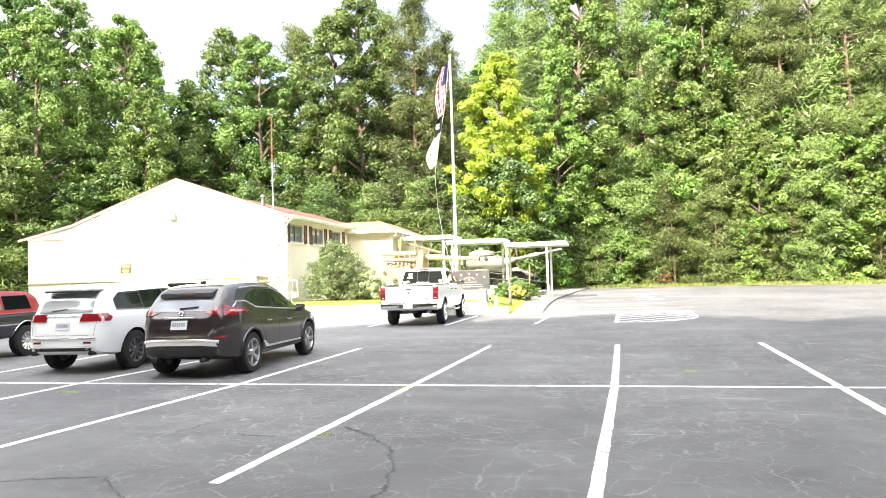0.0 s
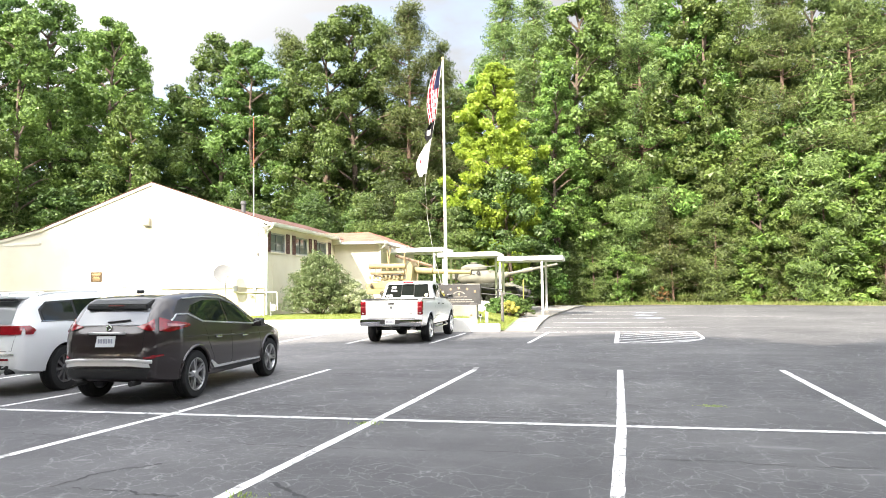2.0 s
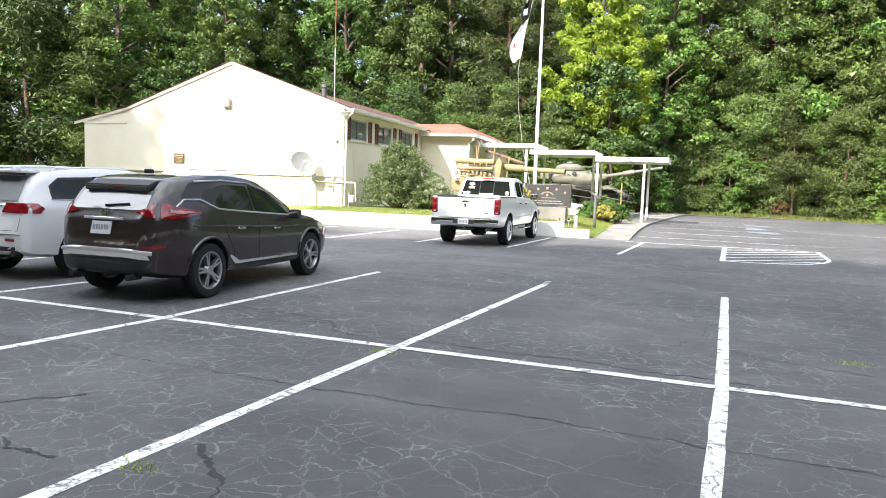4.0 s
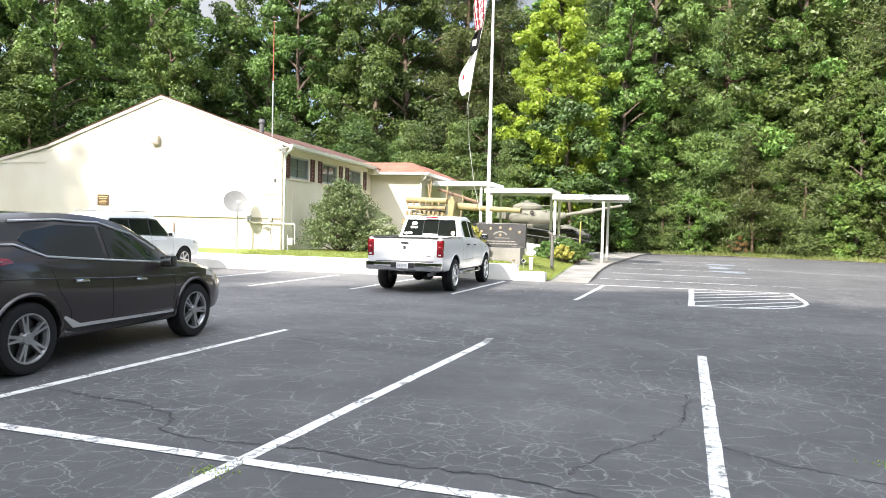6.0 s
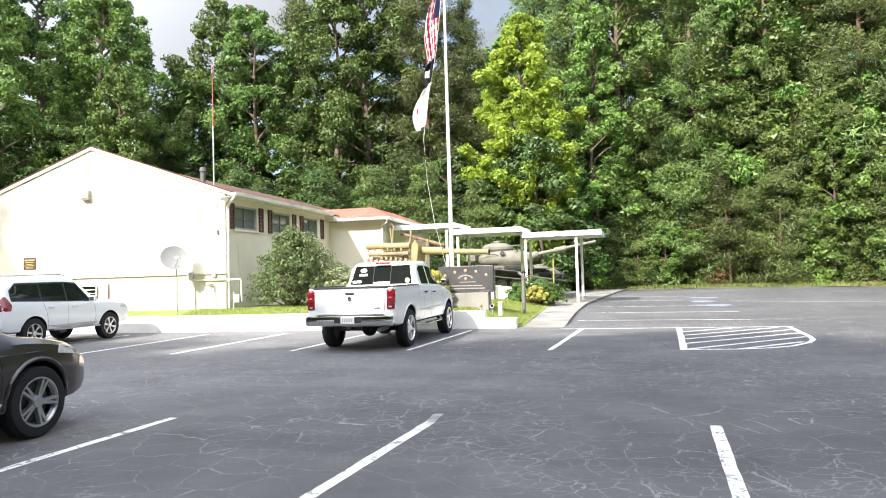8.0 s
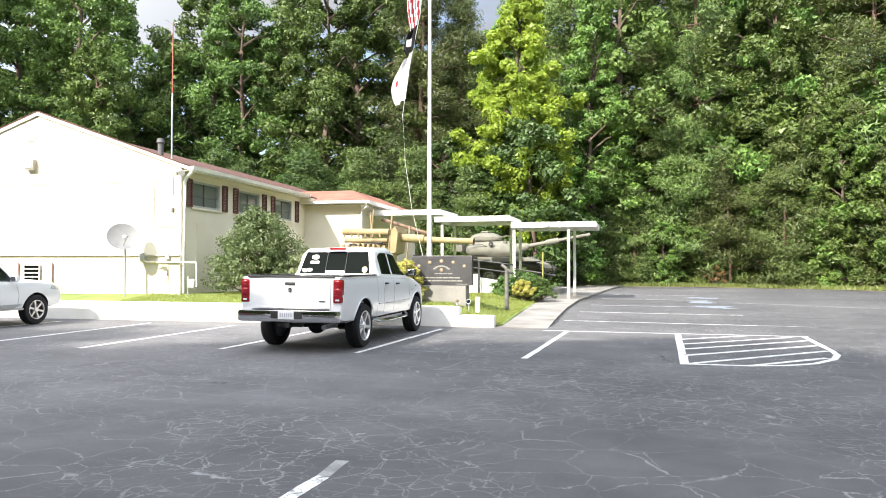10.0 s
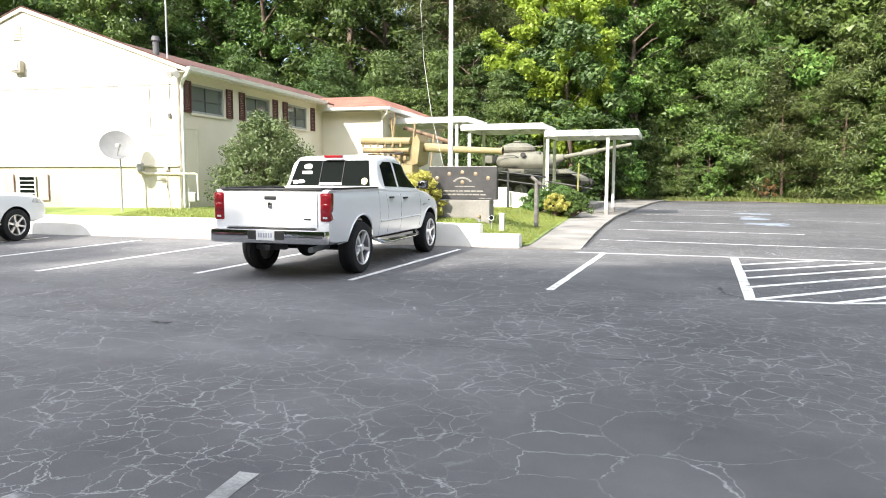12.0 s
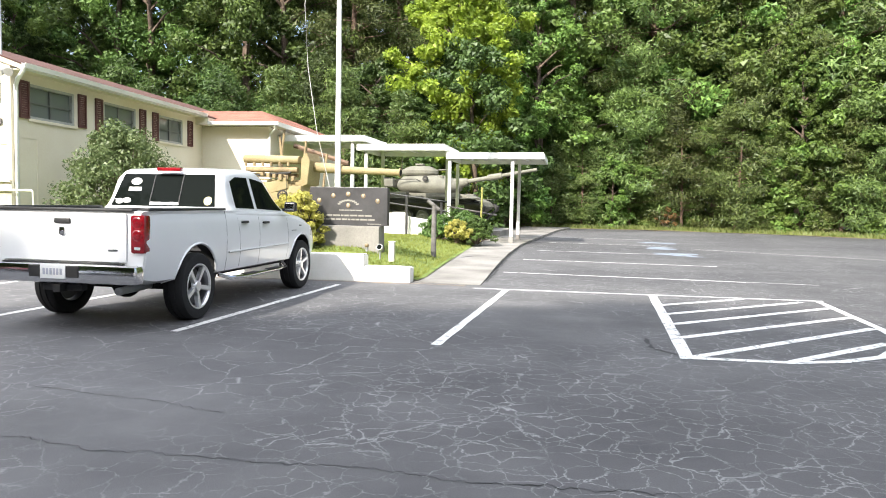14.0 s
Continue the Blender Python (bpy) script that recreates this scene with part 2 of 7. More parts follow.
ASPHALT, PAINT = asphalt_mat(), paint_mat()
GRASS = mat("lawn", (0.18, 0.235, 0.05), 0.9, var=0.2, scale=1.2, fine=25, bump=0.6, tint=(0.10, 0.145, 0.032))
BLADE = leaf_mat("grass_blade", (0.20, 0.27, 0.05), (0.36, 0.42, 0.10), 0.4)
VERGE = mat("verge", (0.13, 0.14, 0.05), 0.95, var=0.25, scale=0.6, fine=12, bump=0.8, tint=(0.15, 0.105, 0.06))
VERGE_BLADE = leaf_mat("verge_blade", (0.06, 0.09, 0.02), (0.19, 0.20, 0.06), 0.3)
LITTER = mat("forest_floor", (0.07, 0.06, 0.035), 0.95, var=0.25, scale=0.5, fine=9, bump=0.8)
CONCRETE = mat("concrete", (0.27, 0.255, 0.235), 0.85, var=0.10, scale=0.8, fine=30, bump=0.25, tint=(0.15, 0.142, 0.13))
WALLPAINT = mat("cream_masonry_paint", (0.80, 0.745, 0.62), 0.75, var=0.04, scale=0.5, fine=18, bump=0.12, tint=(0.72, 0.655, 0.52))
WHITE = mat("white_paint", (0.80, 0.80, 0.78), 0.5, var=0.03, scale=1.2, fine=30, bump=0.05, tint=(0.70, 0.69, 0.65))
WHITEWALL = mat("whitewashed_wall", (0.80, 0.79, 0.76), 0.8, var=0.04, scale=0.9, fine=22, bump=0.2, tint=(0.68, 0.66, 0.60))
SHINGLE = mat("red_shingles", (0.29, 0.12, 0.08), 0.85, var=0.2, scale=1.5, fine=14, bump=0.5, spread=0.12)
ROOFBROWN = mat("brown_red_shingles", (0.105, 0.047, 0.036), 0.85, var=0.2, scale=1.5, fine=14, bump=0.5, spread=0.12)
SHUTTER = mat("maroon_shutter", (0.12, 0.048, 0.042), 0.6, var=0.1)
PINKSHUT = mat("faded_pink_shutter", (0.50, 0.33, 0.32), 0.7, var=0.1)
PANE = glass_mat("window_glass", (0.17, 0.19, 0.175))
DARKPANE = glass_mat("dark_glass", (0.006, 0.008, 0.007), 0.035)
BARK = mat("bark", (0.13, 0.095, 0.07), 0.95, var=0.25, scale=3, fine=14, bump=0.9)
PINEBARK = mat("pine_bark", (0.17, 0.11, 0.08), 0.95, var=0.25, scale=3, fine=12, bump=0.9)
LEAF_A = leaf_mat("oak_leaves", (0.019, 0.046, 0.011), (0.145, 0.222, 0.050))
LEAF_B = leaf_mat("maple_leaves", (0.038, 0.084, 0.020), (0.185, 0.290, 0.062))
LEAF_P = leaf_mat("pine_needles", (0.022, 0.048, 0.015), (0.185, 0.245, 0.066), 0.3)
LEAF_Y = leaf_mat("yellow_green_leaves", (0.155, 0.245, 0.026), (0.405, 0.505, 0.060), 0.5, 0.0)
# darker copy of the oak leaves: the shade behind the hall is in the colour
LEAF_D = leaf_mat("oak_leaves_shade_toned", (0.016, 0.038, 0.011), (0.106, 0.166, 0.042))
LEAF_U = leaf_mat("undergrowth_leaves", (0.030, 0.080, 0.016), (0.205, 0.325, 0.066))
SIDEPANE = glass_mat("tinted_side_glass", (0.008, 0.012, 0.012), 0.5)
LEAF_S = leaf_mat("shrub_leaves", (0.070, 0.115, 0.035), (0.215, 0.265, 0.115), 0.3, 0.2)
LEAF_W = leaf_mat("flowering_shrub_leaves", (0.14, 0.20, 0.07), (0.52, 0.54, 0.34), 0.3, 0.2)
LEAF_G = leaf_mat("golden_leaves", (0.30, 0.31, 0.05), (0.62, 0.56, 0.16), 0.4, 0.2)
BLACK = mat("black_plastic", (0.02, 0.02, 0.021), 0.55, var=0.1)
RUBBER = mat("tyre_rubber", (0.014, 0.014, 0.015), 0.92, var=0.12, fine=60)
UNDER = mat("underbody", (0.012, 0.012, 0.012), 0.9, var=0.1)
CHROME = mat("chrome", (0.75, 0.75, 0.76), 0.12, 1.0, var=0.03, bump=0.0)
SATIN = mat("satin_chrome", (0.72, 0.72, 0.73), 0.35, 0.75, var=0.03, bump=0.0)
ALLOY = mat("alloy", (0.46, 0.46, 0.47), 0.32, 0.85, var=0.05, bump=0.0)
DARKALLOY = mat("dark_alloy", (0.18, 0.18, 0.19), 0.35, 0.8, var=0.05, bump=0.0)
STEEL = mat("galvanised_steel", (0.50, 0.51, 0.52), 0.45, 0.7, var=0.08)
CARWHITE = mat("white_car_paint", (0.78, 0.79, 0.80), 0.35, var=0.015, scale=1, fine=8, bump=0.0, coat=0.8)
CARBROWN = mat("dark_brown_metallic_paint", (0.023, 0.0150, 0.0165), 0.34, 0.15, var=0.03, scale=1, fine=200, bump=0.0, coat=0.9)
CARBLACK = mat("black_car_paint", (0.012, 0.012, 0.014), 0.3, var=0.03, bump=0.0, coat=0.8)
CARRED = mat("red_car_paint", (0.30, 0.012, 0.012), 0.35, var=0.04, bump=0.0, coat=0.7)
CARBLUE = mat("grey_blue_car_paint", (0.10, 0.16, 0.20), 0.35, 0.3, var=0.04, bump=0.0, coat=0.7)
REDLENS = mat("red_lens", (0.24, 0.006, 0.012), 0.15, var=0.15, scale=12, bump=0.0, coat=0.8)
CLEARLENS = mat("clear_lens", (0.62, 0.60, 0.60), 0.15, var=0.15, scale=14, bump=0.0, coat=0.8)
PINKLENS = mat("pale_red_lens", (0.50, 0.22, 0.22), 0.15, var=0.15, scale=12, bump=0.0, coat=0.8)
AMBER = mat("amber_lens", (0.55, 0.20, 0.03), 0.2, var=0.1, bump=0.0, coat=0.6)
SEAMGREY = mat("panel_gap_grey", (0.22, 0.22, 0.23), 0.6, var=0.05, bump=0.0)
PLATE = mat("number_plate_face", (0.62, 0.64, 0.66), 0.5, var=0.04, bump=0.0)
INK = mat("faded_ink", (0.36, 0.38, 0.46), 0.7, var=0.1, bump=0.0)
STICKER = mat("sticker_white", (0.70, 0.70, 0.68), 0.5, var=0.05, bump=0.0)
CREAM = mat("sticker_cream", (0.62, 0.55, 0.28), 0.5, var=0.05, bump=0.0)
OLIVE = mat("faded_olive_drab", (0.175, 0.170, 0.135), 0.85, var=0.15, scale=1.5, fine=20, bump=0.2)
TRACK = mat("track_steel", (0.05, 0.048, 0.045), 0.8, 0.2, var=0.2, scale=4, fine=30)
TAN = mat("sand_tan_paint", (0.29, 0.245, 0.130), 0.8, var=0.14, scale=1.5, fine=20, bump=0.2, tint=(0.24, 0.175, 0.085))
RUST = mat("rusty_tan_paint", (0.30, 0.225, 0.125), 0.85, var=0.2, scale=3, fine=20)
GRANITE = mat("dark_granite", (0.055, 0.053, 0.055), 0.35, var=0.15, scale=4, fine=90, bump=0.05)
ENGRAVE = mat("pale_engraving", (0.26, 0.25, 0.22), 0.7, var=0.1, bump=0.0)
BRONZE = mat("bronze_emblem", (0.30, 0.22, 0.13), 0.45, 0.5, var=0.15, bump=0.1)
PLAQUE = mat("dark_bronze_plaque", (0.10, 0.062, 0.035), 0.5, 0.3, var=0.15, scale=8)
GOLD = mat("pale_gold_lettering", (0.55, 0.42, 0.20), 0.5, 0.3, var=0.1, bump=0.0)
WOODPOST = mat("weathered_wood", (0.16, 0.15, 0.14), 0.9, var=0.2, scale=6, fine=30, bump=0.5)
YELLOWPOLE = mat("yellow_green_paint", (0.45, 0.42, 0.12), 0.6, var=0.1)
REDMARK = mat("mast_red_paint", (0.40, 0.10, 0.06), 0.6, var=0.1)
BLUEPAINT = mat("blue_road_paint", (0.25, 0.30, 0.36), 0.8, var=0.25, scale=3, tint=(0.14, 0.15, 0.16))
FADEDPAINT = mat("rubbed_road_paint", (0.27, 0.27, 0.265), 0.75, var=0.2, scale=6, fine=60, tint=(0.15, 0.15, 0.15))
# tan for the sunlit, dirty asphalt at the wall foot, sunlight in the colour
SUNLITDIRT = mat("sunlit_tan_dirt", (0.22, 0.18, 0.14), 0.95, var=0.25, scale=5, fine=40, bump=0.3, tint=(0.12, 0.11, 0.10))
SEAL = mat("crack_filler", (0.028, 0.028, 0.030), 0.75, var=0.15, scale=4, fine=40)
FLAGRED = mat("flag_red_cloth", (0.42, 0.03, 0.05), 0.9, var=0.1)
FLAGWHITE = mat("flag_white_cloth", (0.78, 0.76, 0.76), 0.9, var=0.05)
ROPE = mat("grey_rope", (0.48, 0.47, 0.44), 0.9, var=0.1)
FLAGBLUE = mat("flag_blue_cloth", (0.025, 0.03, 0.09), 0.9, var=0.1)
FLAGBLACK = mat("flag_black_cloth", (0.02, 0.02, 0.022), 0.9, var=0.1)
BROWNLEAF = leaf_mat("dead_leaves", (0.13, 0.08, 0.03), (0.20, 0.11, 0.045), 0.3)


# ---------------------------------------------------------------- builders
def finish(name, bm, material, smooth=0.0):
    me = bpy.data.meshes.new(name)
    bm.normal_update()
    bm.to_mesh(me)
    bm.free()
    for one in material if isinstance(material, (list, tuple)) else [material]:
        me.materials.append(one)
    if smooth:
        for p in me.polygons:
            p.use_smooth = True
        me.set_sharp_from_angle(angle=radians(smooth))
    return me


def part(name, bm, material, parent, label="", smooth=0.0):
    """Links a bmesh as one mesh object under a thing or a part."""
    ob = new(name, finish(name, bm, material, smooth))
    ob.parent = parent
    return tagged(ob, label)


def whole(name, bm, material, label="", category="", group="", kind="", smooth=0.0, m=None):
    """Links a bmesh as one top-level object."""
    ob = new(name, finish(name, bm, material, smooth))
    if m is not None:
        ob.matrix_basis = m
    return tagged(ob, label, category, group, kind)


def thing(name, m, label, category, group="", kind=""):
    ob = new(name)
    ob.empty_display_size = 0.2
    ob.matrix_basis = m
    return tagged(ob, label, category, group, kind)


def bx(bm, cx, cy, cz, sx, sy, sz, bevel=0.0, rot=None):
    """A box by centre and size, its edges rounded by bevel."""
    r = bmesh.ops.create_cube(bm, size=1.0)
    vs = r["verts"]
    bmesh.ops.scale(bm, vec=(sx, sy, sz), verts=vs)
    if bevel:
        es = list({e for v in vs for e in v.link_edges})
        out = bmesh.ops.bevel(bm, geom=es, offset=bevel, segments=2, affect="EDGES", profile=0.6)
        vs = list({v for f in out["faces"] for v in f.verts} | {v for v in vs if v.is_valid})
    if rot is not None:
        bmesh.ops.rotate(bm, cent=(0, 0, 0), matrix=rot, verts=vs)
    bmesh.ops.translate(bm, vec=(cx, cy, cz), verts=vs)
    return bm


def box(*a, **k):
    return bx(bmesh.new(), *a, **k)


def rod(bm, a, b, r, r2=None, n=12):
    """A round bar from a to b."""
    a, b = Vector(a), Vector(b)
    d = b - a
    m = Matrix.Translation((a + b) / 2) @ d.to_track_quat("Z", "Y").to_matrix().to_4x4()
    bmesh.ops.create_cone(bm, cap_ends=True, segments=n, radius1=r, radius2=r if r2 is None else r2, depth=d.length, matrix=m)
    return bm


def prism(bm, pts, lo, hi, axis="y"):
    """A polygon pushed along an axis; pts in the other two coordinates, in order."""
    def at(p, q):
        return {"x": (q, p[0], p[1]), "y": (p[0], q, p[1]), "z": (p[0], p[1], q)}[axis]
    f = [bm.verts.new(at(p, lo)) for p in pts]
    g = [bm.verts.new(at(p, hi)) for p in pts]
    faces = [bm.faces.new(f), bm.faces.new(g[::-1])]
    for i in range(len(pts)):
        j = (i + 1) % len(pts)
        faces.append(bm.faces.new((f[j], f[i], g[i], g[j])))
    bmesh.ops.recalc_face_normals(bm, faces=faces)
    return bm


def lathe(bm, prof, n=32, axis="x"):
    """A ring from a profile of (along, radius)."""
    rings = []
    for i in range(n):
        a = 2 * math.pi * i / n
        c, s = math.cos(a), math.sin(a)
        rings.append([bm.verts.new((p, r * c, r * s) if axis == "x" else (r * c, r * s, p)) for p, r in prof])
    for i in range(n):
        a, b = rings[i], rings[(i + 1) % n]
        for k in range(len(prof) - 1):
            bm.faces.new((a[k], b[k], b[k + 1], a[k + 1]))
    bmesh.ops.recalc_face_normals(bm, faces=bm.faces)
    return bm


def tube(bm, pts, radii, n=8):
    """A tapering round limb along a run of points."""
    rings = []
    for i, p in enumerate(pts):
        d = Vector(pts[min(i + 1, len(pts) - 1)]) - Vector(pts[max(i - 1, 0)])
        q = d.to_track_quat("Z", "Y")
        rings.append([bm.verts.new(Vector(p) + q @ Vector((radii[i] * math.cos(2 * math.pi * k / n), radii[i] * math.sin(2 * math.pi * k / n), 0))) for k in range(n)])
    for a, b in zip(rings, rings[1:]):
        for k in range(n):
            bm.faces.new((a[k], a[(k + 1) % n], b[(k + 1) % n], b[k]))
    bm.faces.new(rings[0][::-1])
    bm.faces.new(rings[-1])
    return bm


# ---------------------------------------------------------------- ground
def ground_sheet():
    bm = bmesh.new()
    vs = [bm.verts.new(p) for p in ((-900, -900, -0.03), (900, -900, -0.03), (900, 900, -0.03), (-900, 900, -0.03))]
    bm.faces.new(vs)
    return whole("ground", bm, LITTER, "brown leaf-littered ground under the woods", "ground", kind="structure")


def lot_sheet():
    """The car park, with its uneven edge along the verge."""
    bm = bmesh.new()
    rng = random.Random(4)
    far = [(40, 44), (30, 51), (22, 57), (15, 62), (9, 66), (3, 67.5), (-2, 68), (-8, 66), (-14, 60)]
    pts = [(-48, -14), (40, -14)] + [(x + rng.uniform(-.3, .3), y + rng.uniform(-.4, .4)) for x, y in far] + [(-14, 31), (-48, 28)]
    vs = [bm.verts.new((x, y, 0)) for x, y in pts]
    bm.faces.new(vs)
    return whole("parking_lot", bm, ASPHALT, "dark grey worn asphalt with pale hairline cracks", "asphalt", kind="structure")


ground_sheet()
lot_sheet()


def verge():
    """A strip of rough grass between the asphalt and the trees, gently rising."""
    bm = bmesh.new()
    line = [(44, 42), (30, 51), (22, 57), (15, 62), (9, 66), (3, 67.5), (-2, 68), (-8, 66), (-16, 60)]
    rows = []
    for k in range(7):
        rows.append([bm.verts.new((x + 0.35 * k * 1.0, y - 1.4 + 1.1 * k, 0.012 + 0.05 * k + 0.05 * noise.noise((x, y, k)))) for x, y in line])
    for a, b in zip(rows, rows[1:]):
        for i in range(len(line) - 1):
            bm.faces.new((a[i], b[i], b[i + 1], a[i + 1]))
    bmesh.ops.subdivide_edges(bm, edges=bm.edges, cuts=2, use_grid_fill=True)
    for v in bm.verts:
        v.co.z += 0.05 * noise.noise(v.co * 1.3)
    return whole("grass_verge", bm, VERGE, "rough yellow-green grass verge with fallen leaves", "grass", kind="structure", smooth=60)


verge()

STALL, END_Y, NEAR_Y = 3.05, 17.1, 6.3
PAINT_Z = 0.004


def stripe(x0, y0, x1, y1, w, z=PAINT_Z, material=None, label="white painted parking line, worn and cracked"):
    """One painted line, with slightly ragged edges."""
    a, b = Vector((x0, y0)), Vector((x1, y1))
    d = (b - a).normalized()
    s = Vector((-d.y, d.x)) * w / 2
    n = max(2, int((b - a).length / 0.25))
    bm = bmesh.new()
    rows = []
    for i in range(n + 1):
        p = a.lerp(b, i / n)
        j = 0.012 * noise.noise((p.x * 3, p.y * 3, 1.0)), 0.012 * noise.noise((p.x * 3, p.y * 3, 9.0))
        q, r = p + s * (1 + j[0] / w * 2), p - s * (1 + j[1] / w * 2)
        rows.append((bm.verts.new((q.x, q.y, z)), bm.verts.new((r.x, r.y, z))))
    for p, q in zip(rows, rows[1:]):
        bm.faces.new((p[0], p[1], q[1], q[0]))
    bmesh.ops.recalc_face_normals(bm, faces=bm.faces)
    if bm.faces[:][0].normal.z < 0:
        bmesh.ops.reverse_faces(bm, faces=bm.faces[:])
    return whole("parking_line", bm, material or PAINT, label, "road marking", "painted parking lines", "structure")


# the rows are a little askew: x at the near end, the middle line and the far end
SLANT = {-3: (-9.3, -9.12, -8.6), -2: (-6.42, -6.03, -6.03), -1: (-3.2, -3.05, -2.94), 0: (-0.05, 0.0, -0.04), 1: (3.0, 3.0, 2.99)}


def mid_y(x):
    return 11.55 + 0.03 * x


for i in range(-8, 9):
    xa, xm, xb = SLANT.get(i, (i * STALL,) * 3)
    stripe(xa, NEAR_Y, xm, mid_y(xm) - 0.05, 0.115)
    stripe(xm, mid_y(xm) - 0.045, xb, END_Y + 0.25 + 0.1 * max(-7, min(7, xm)), 0.115)
stripe(-2.945, 17.05, -2.99, 17.47, 0.11, material=FADEDPAINT, label="worn grey end of a painted parking line")
for xa, xb in ((-36, -9), (-9, 0), (0, 26)):
    stripe(xa, mid_y(xa), xb, mid_y(xb), 0.115, PAINT_Z + 0.003)
for xa, n0, xb, f0 in ((-2.75, 24.05, -2.69, 29.25), (-5.77, 23.85, -5.74, 28.85), (-8.44, 23.6, -8.46, 28.5), (-11.03, 22.85, -11.17, 28.1), (-13.55, 22.7, -13.75, 28.0), (-16.3, 22.4, -16.5, 27.7), (-18.9, 22.2, -19.1, 27.4), (-21.7, 22, -21.9, 27.2)):
    stripe(xa, n0, xb, f0, 0.11)
stripe(-3.3, 29.2, 2.6, 29.6, 0.11, PAINT_Z + 0.003)
for y, x1 in ((32.5, 1.9), (36.5, 1.95), (40.8, 1.7), (46.3, 1.5), (51.5, 1.3)):
    stripe(-3.2, y, x1, y - 0.1, 0.10)
stripe(1.95, 32.45, 3.3, 32.4, 0.05)
# the hatched island
stripe(-0.17, 24.15, -0.17, 29.4, 0.14)
ring = [(-0.17, 24.2), (0.85, 24.3), (1.35, 24.5), (1.85, 24.9), (2.25, 25.55), (2.45, 26.2), (2.5, 26.9), (2.5, 29.5)]
for (xa, ya), (xb, yb) in zip(ring, ring[1:]):
    stripe(xa, ya, xb, yb, 0.11, PAINT_Z + 0.002)
for xa, ya, xb, yb in ((-0.12, 24.25, 2.42, 26.85), (-0.12, 25.35, 2.46, 27.8), (-0.12, 26.32, 2.46, 28.75), (-0.12, 27.2, 2.2, 29.35), (-0.12, 28.15, 1.3, 29.42), (0.84, 24.34, 2.2, 25.75)):
    stripe(xa, ya, xb, yb, 0.12, PAINT_Z + 0.001)


def blue_symbol(x, y):
    """A rubbed-out blue and white space symbol."""
    bm = bmesh.new()
    rng = random.Random(int(y))
    for k in range(16):
        cx, cy = x + rng.uniform(-.55, .55), y + rng.uniform(-.7, .7)
        pts = [(cx + rng.uniform(.16, .4) * math.cos(a), cy + rng.uniform(.16, .4) * math.sin(a)) for a in (i * math.pi / 4 for i in range(8))]
        bm.faces.new([bm.verts.new((px, py, PAINT_Z + k * 0.0004)) for px, py in pts])
    return whole("space_symbol", bm, BLUEPAINT, "faded blue and white painted parking symbol", "road marking", "parking symbols", "structure")


for y in (40.8, 44.6, 48.5):
    blue_symbol(1.35, y)
stripe(2.4, 44.5, 8.5, 41.2, 0.06)


def crack(name, pts, w, material, seed=0):
    """A wandering crack along a run of points, as a thin uneven strip."""
    bm = bmesh.new()
    rows = []
    total = 0.0
    for (xa, ya), (xb, yb) in zip(pts, pts[1:]):
        d = Vector((xb - xa, yb - ya))
        n = max(2, int(d.length / 0.025))
        s = Vector((-d.y, d.x)).normalized()
        for i in range(n):
            f = i / n
            total += d.length / n
            o = 0.10 * noise.noise((total * 1.4, seed, 0.0)) + 0.05 * noise.noise((total * 6, seed, 4.0)) + 0.035 * noise.noise((total * 17, seed, 6.0)) + 0.02 * noise.noise((total * 41, seed, 2.0))
            ww = w * (0.22 + 1.5 * abs(noise.noise((total * 5.1, seed, 8.0))))
            p = Vector((xa, ya)) + d * f + s * o
            rows.append((bm.verts.new((*(p + s * ww), 0.003)), bm.verts.new((*(p - s * ww), 0.003))))
    for p, q in zip(rows, rows[1:]):
        bm.faces.new((p[0], p[1], q[1], q[0]))
    bmesh.ops.recalc_face_normals(bm, faces=bm.faces)
    if bm.faces[:][0].normal.z < 0:
        bmesh.ops.reverse_faces(bm, faces=bm.faces[:])
    return whole(name, bm, material, "dark wandering crack in the asphalt", "crack", "asphalt cracks", "structure")


CRACKS = [([(-9.5, 9.8), (-6.2, 9.9), (-3.2, 9.85), (-0.9, 10.0), (1.5, 9.98), (6, 9.8)], 0.012),
          ([(-2.98, 8.5), (-2.5, 8.18), (-2.3, 7.9), (-2.05, 7.7), (-1.95, 7.3), (-1.7, 6.4), (-1.75, 5.6), (-1.5, 4.8)], 0.026),
          ([(-4.8, 8.0), (-4.64, 8.5), (-4.3, 8.9)], 0.024), ([(-4.6, 8.03), (-4.0, 8.0), (-3.5, 7.98)], 0.020),
          ([(-5.9, 12.45), (-4.8, 12.36), (-4.25, 12.2), (-4.05, 11.8), (-3.5, 11.75), (-2.7, 11.82), (-1.5, 11.87), (0.3, 11.75)], 0.020),
          ([(-0.95, 12.1), (-0.64, 12.9), (-0.3, 13.7), (-0.2, 14.9)], 0.008), ([(0.0, 13.2), (0.3, 13.0), (0.65, 12.8), (1.6, 12.7)], 0.011)]
CRACKS += [([(-12, 19.8), (-7.2, 20.1), (-6.1, 20.4), (-4.3, 20.4), (-2.4, 20.5), (-0.9, 20.6), (2.5, 20.7), (6, 20.6)], 0.009),
           ([(-6.3, 20.36), (-6.05, 20.4)], 0.07), ([(-0.55, 25.2), (-0.5, 24.7), (-0.3, 24.3)], 0.035),
           ([(-9, 22.0), (-6, 21.5), (-3.6, 21.3)], 0.008), ([(-6.6, 6.3), (-5.2, 6.0), (-4.3, 6.3), (-3.4, 5.5)], 0.014)]
for k, (pts, w) in enumerate(CRACKS):
    crack("asphalt_crack", pts, w, SEAL, k * 3.7)


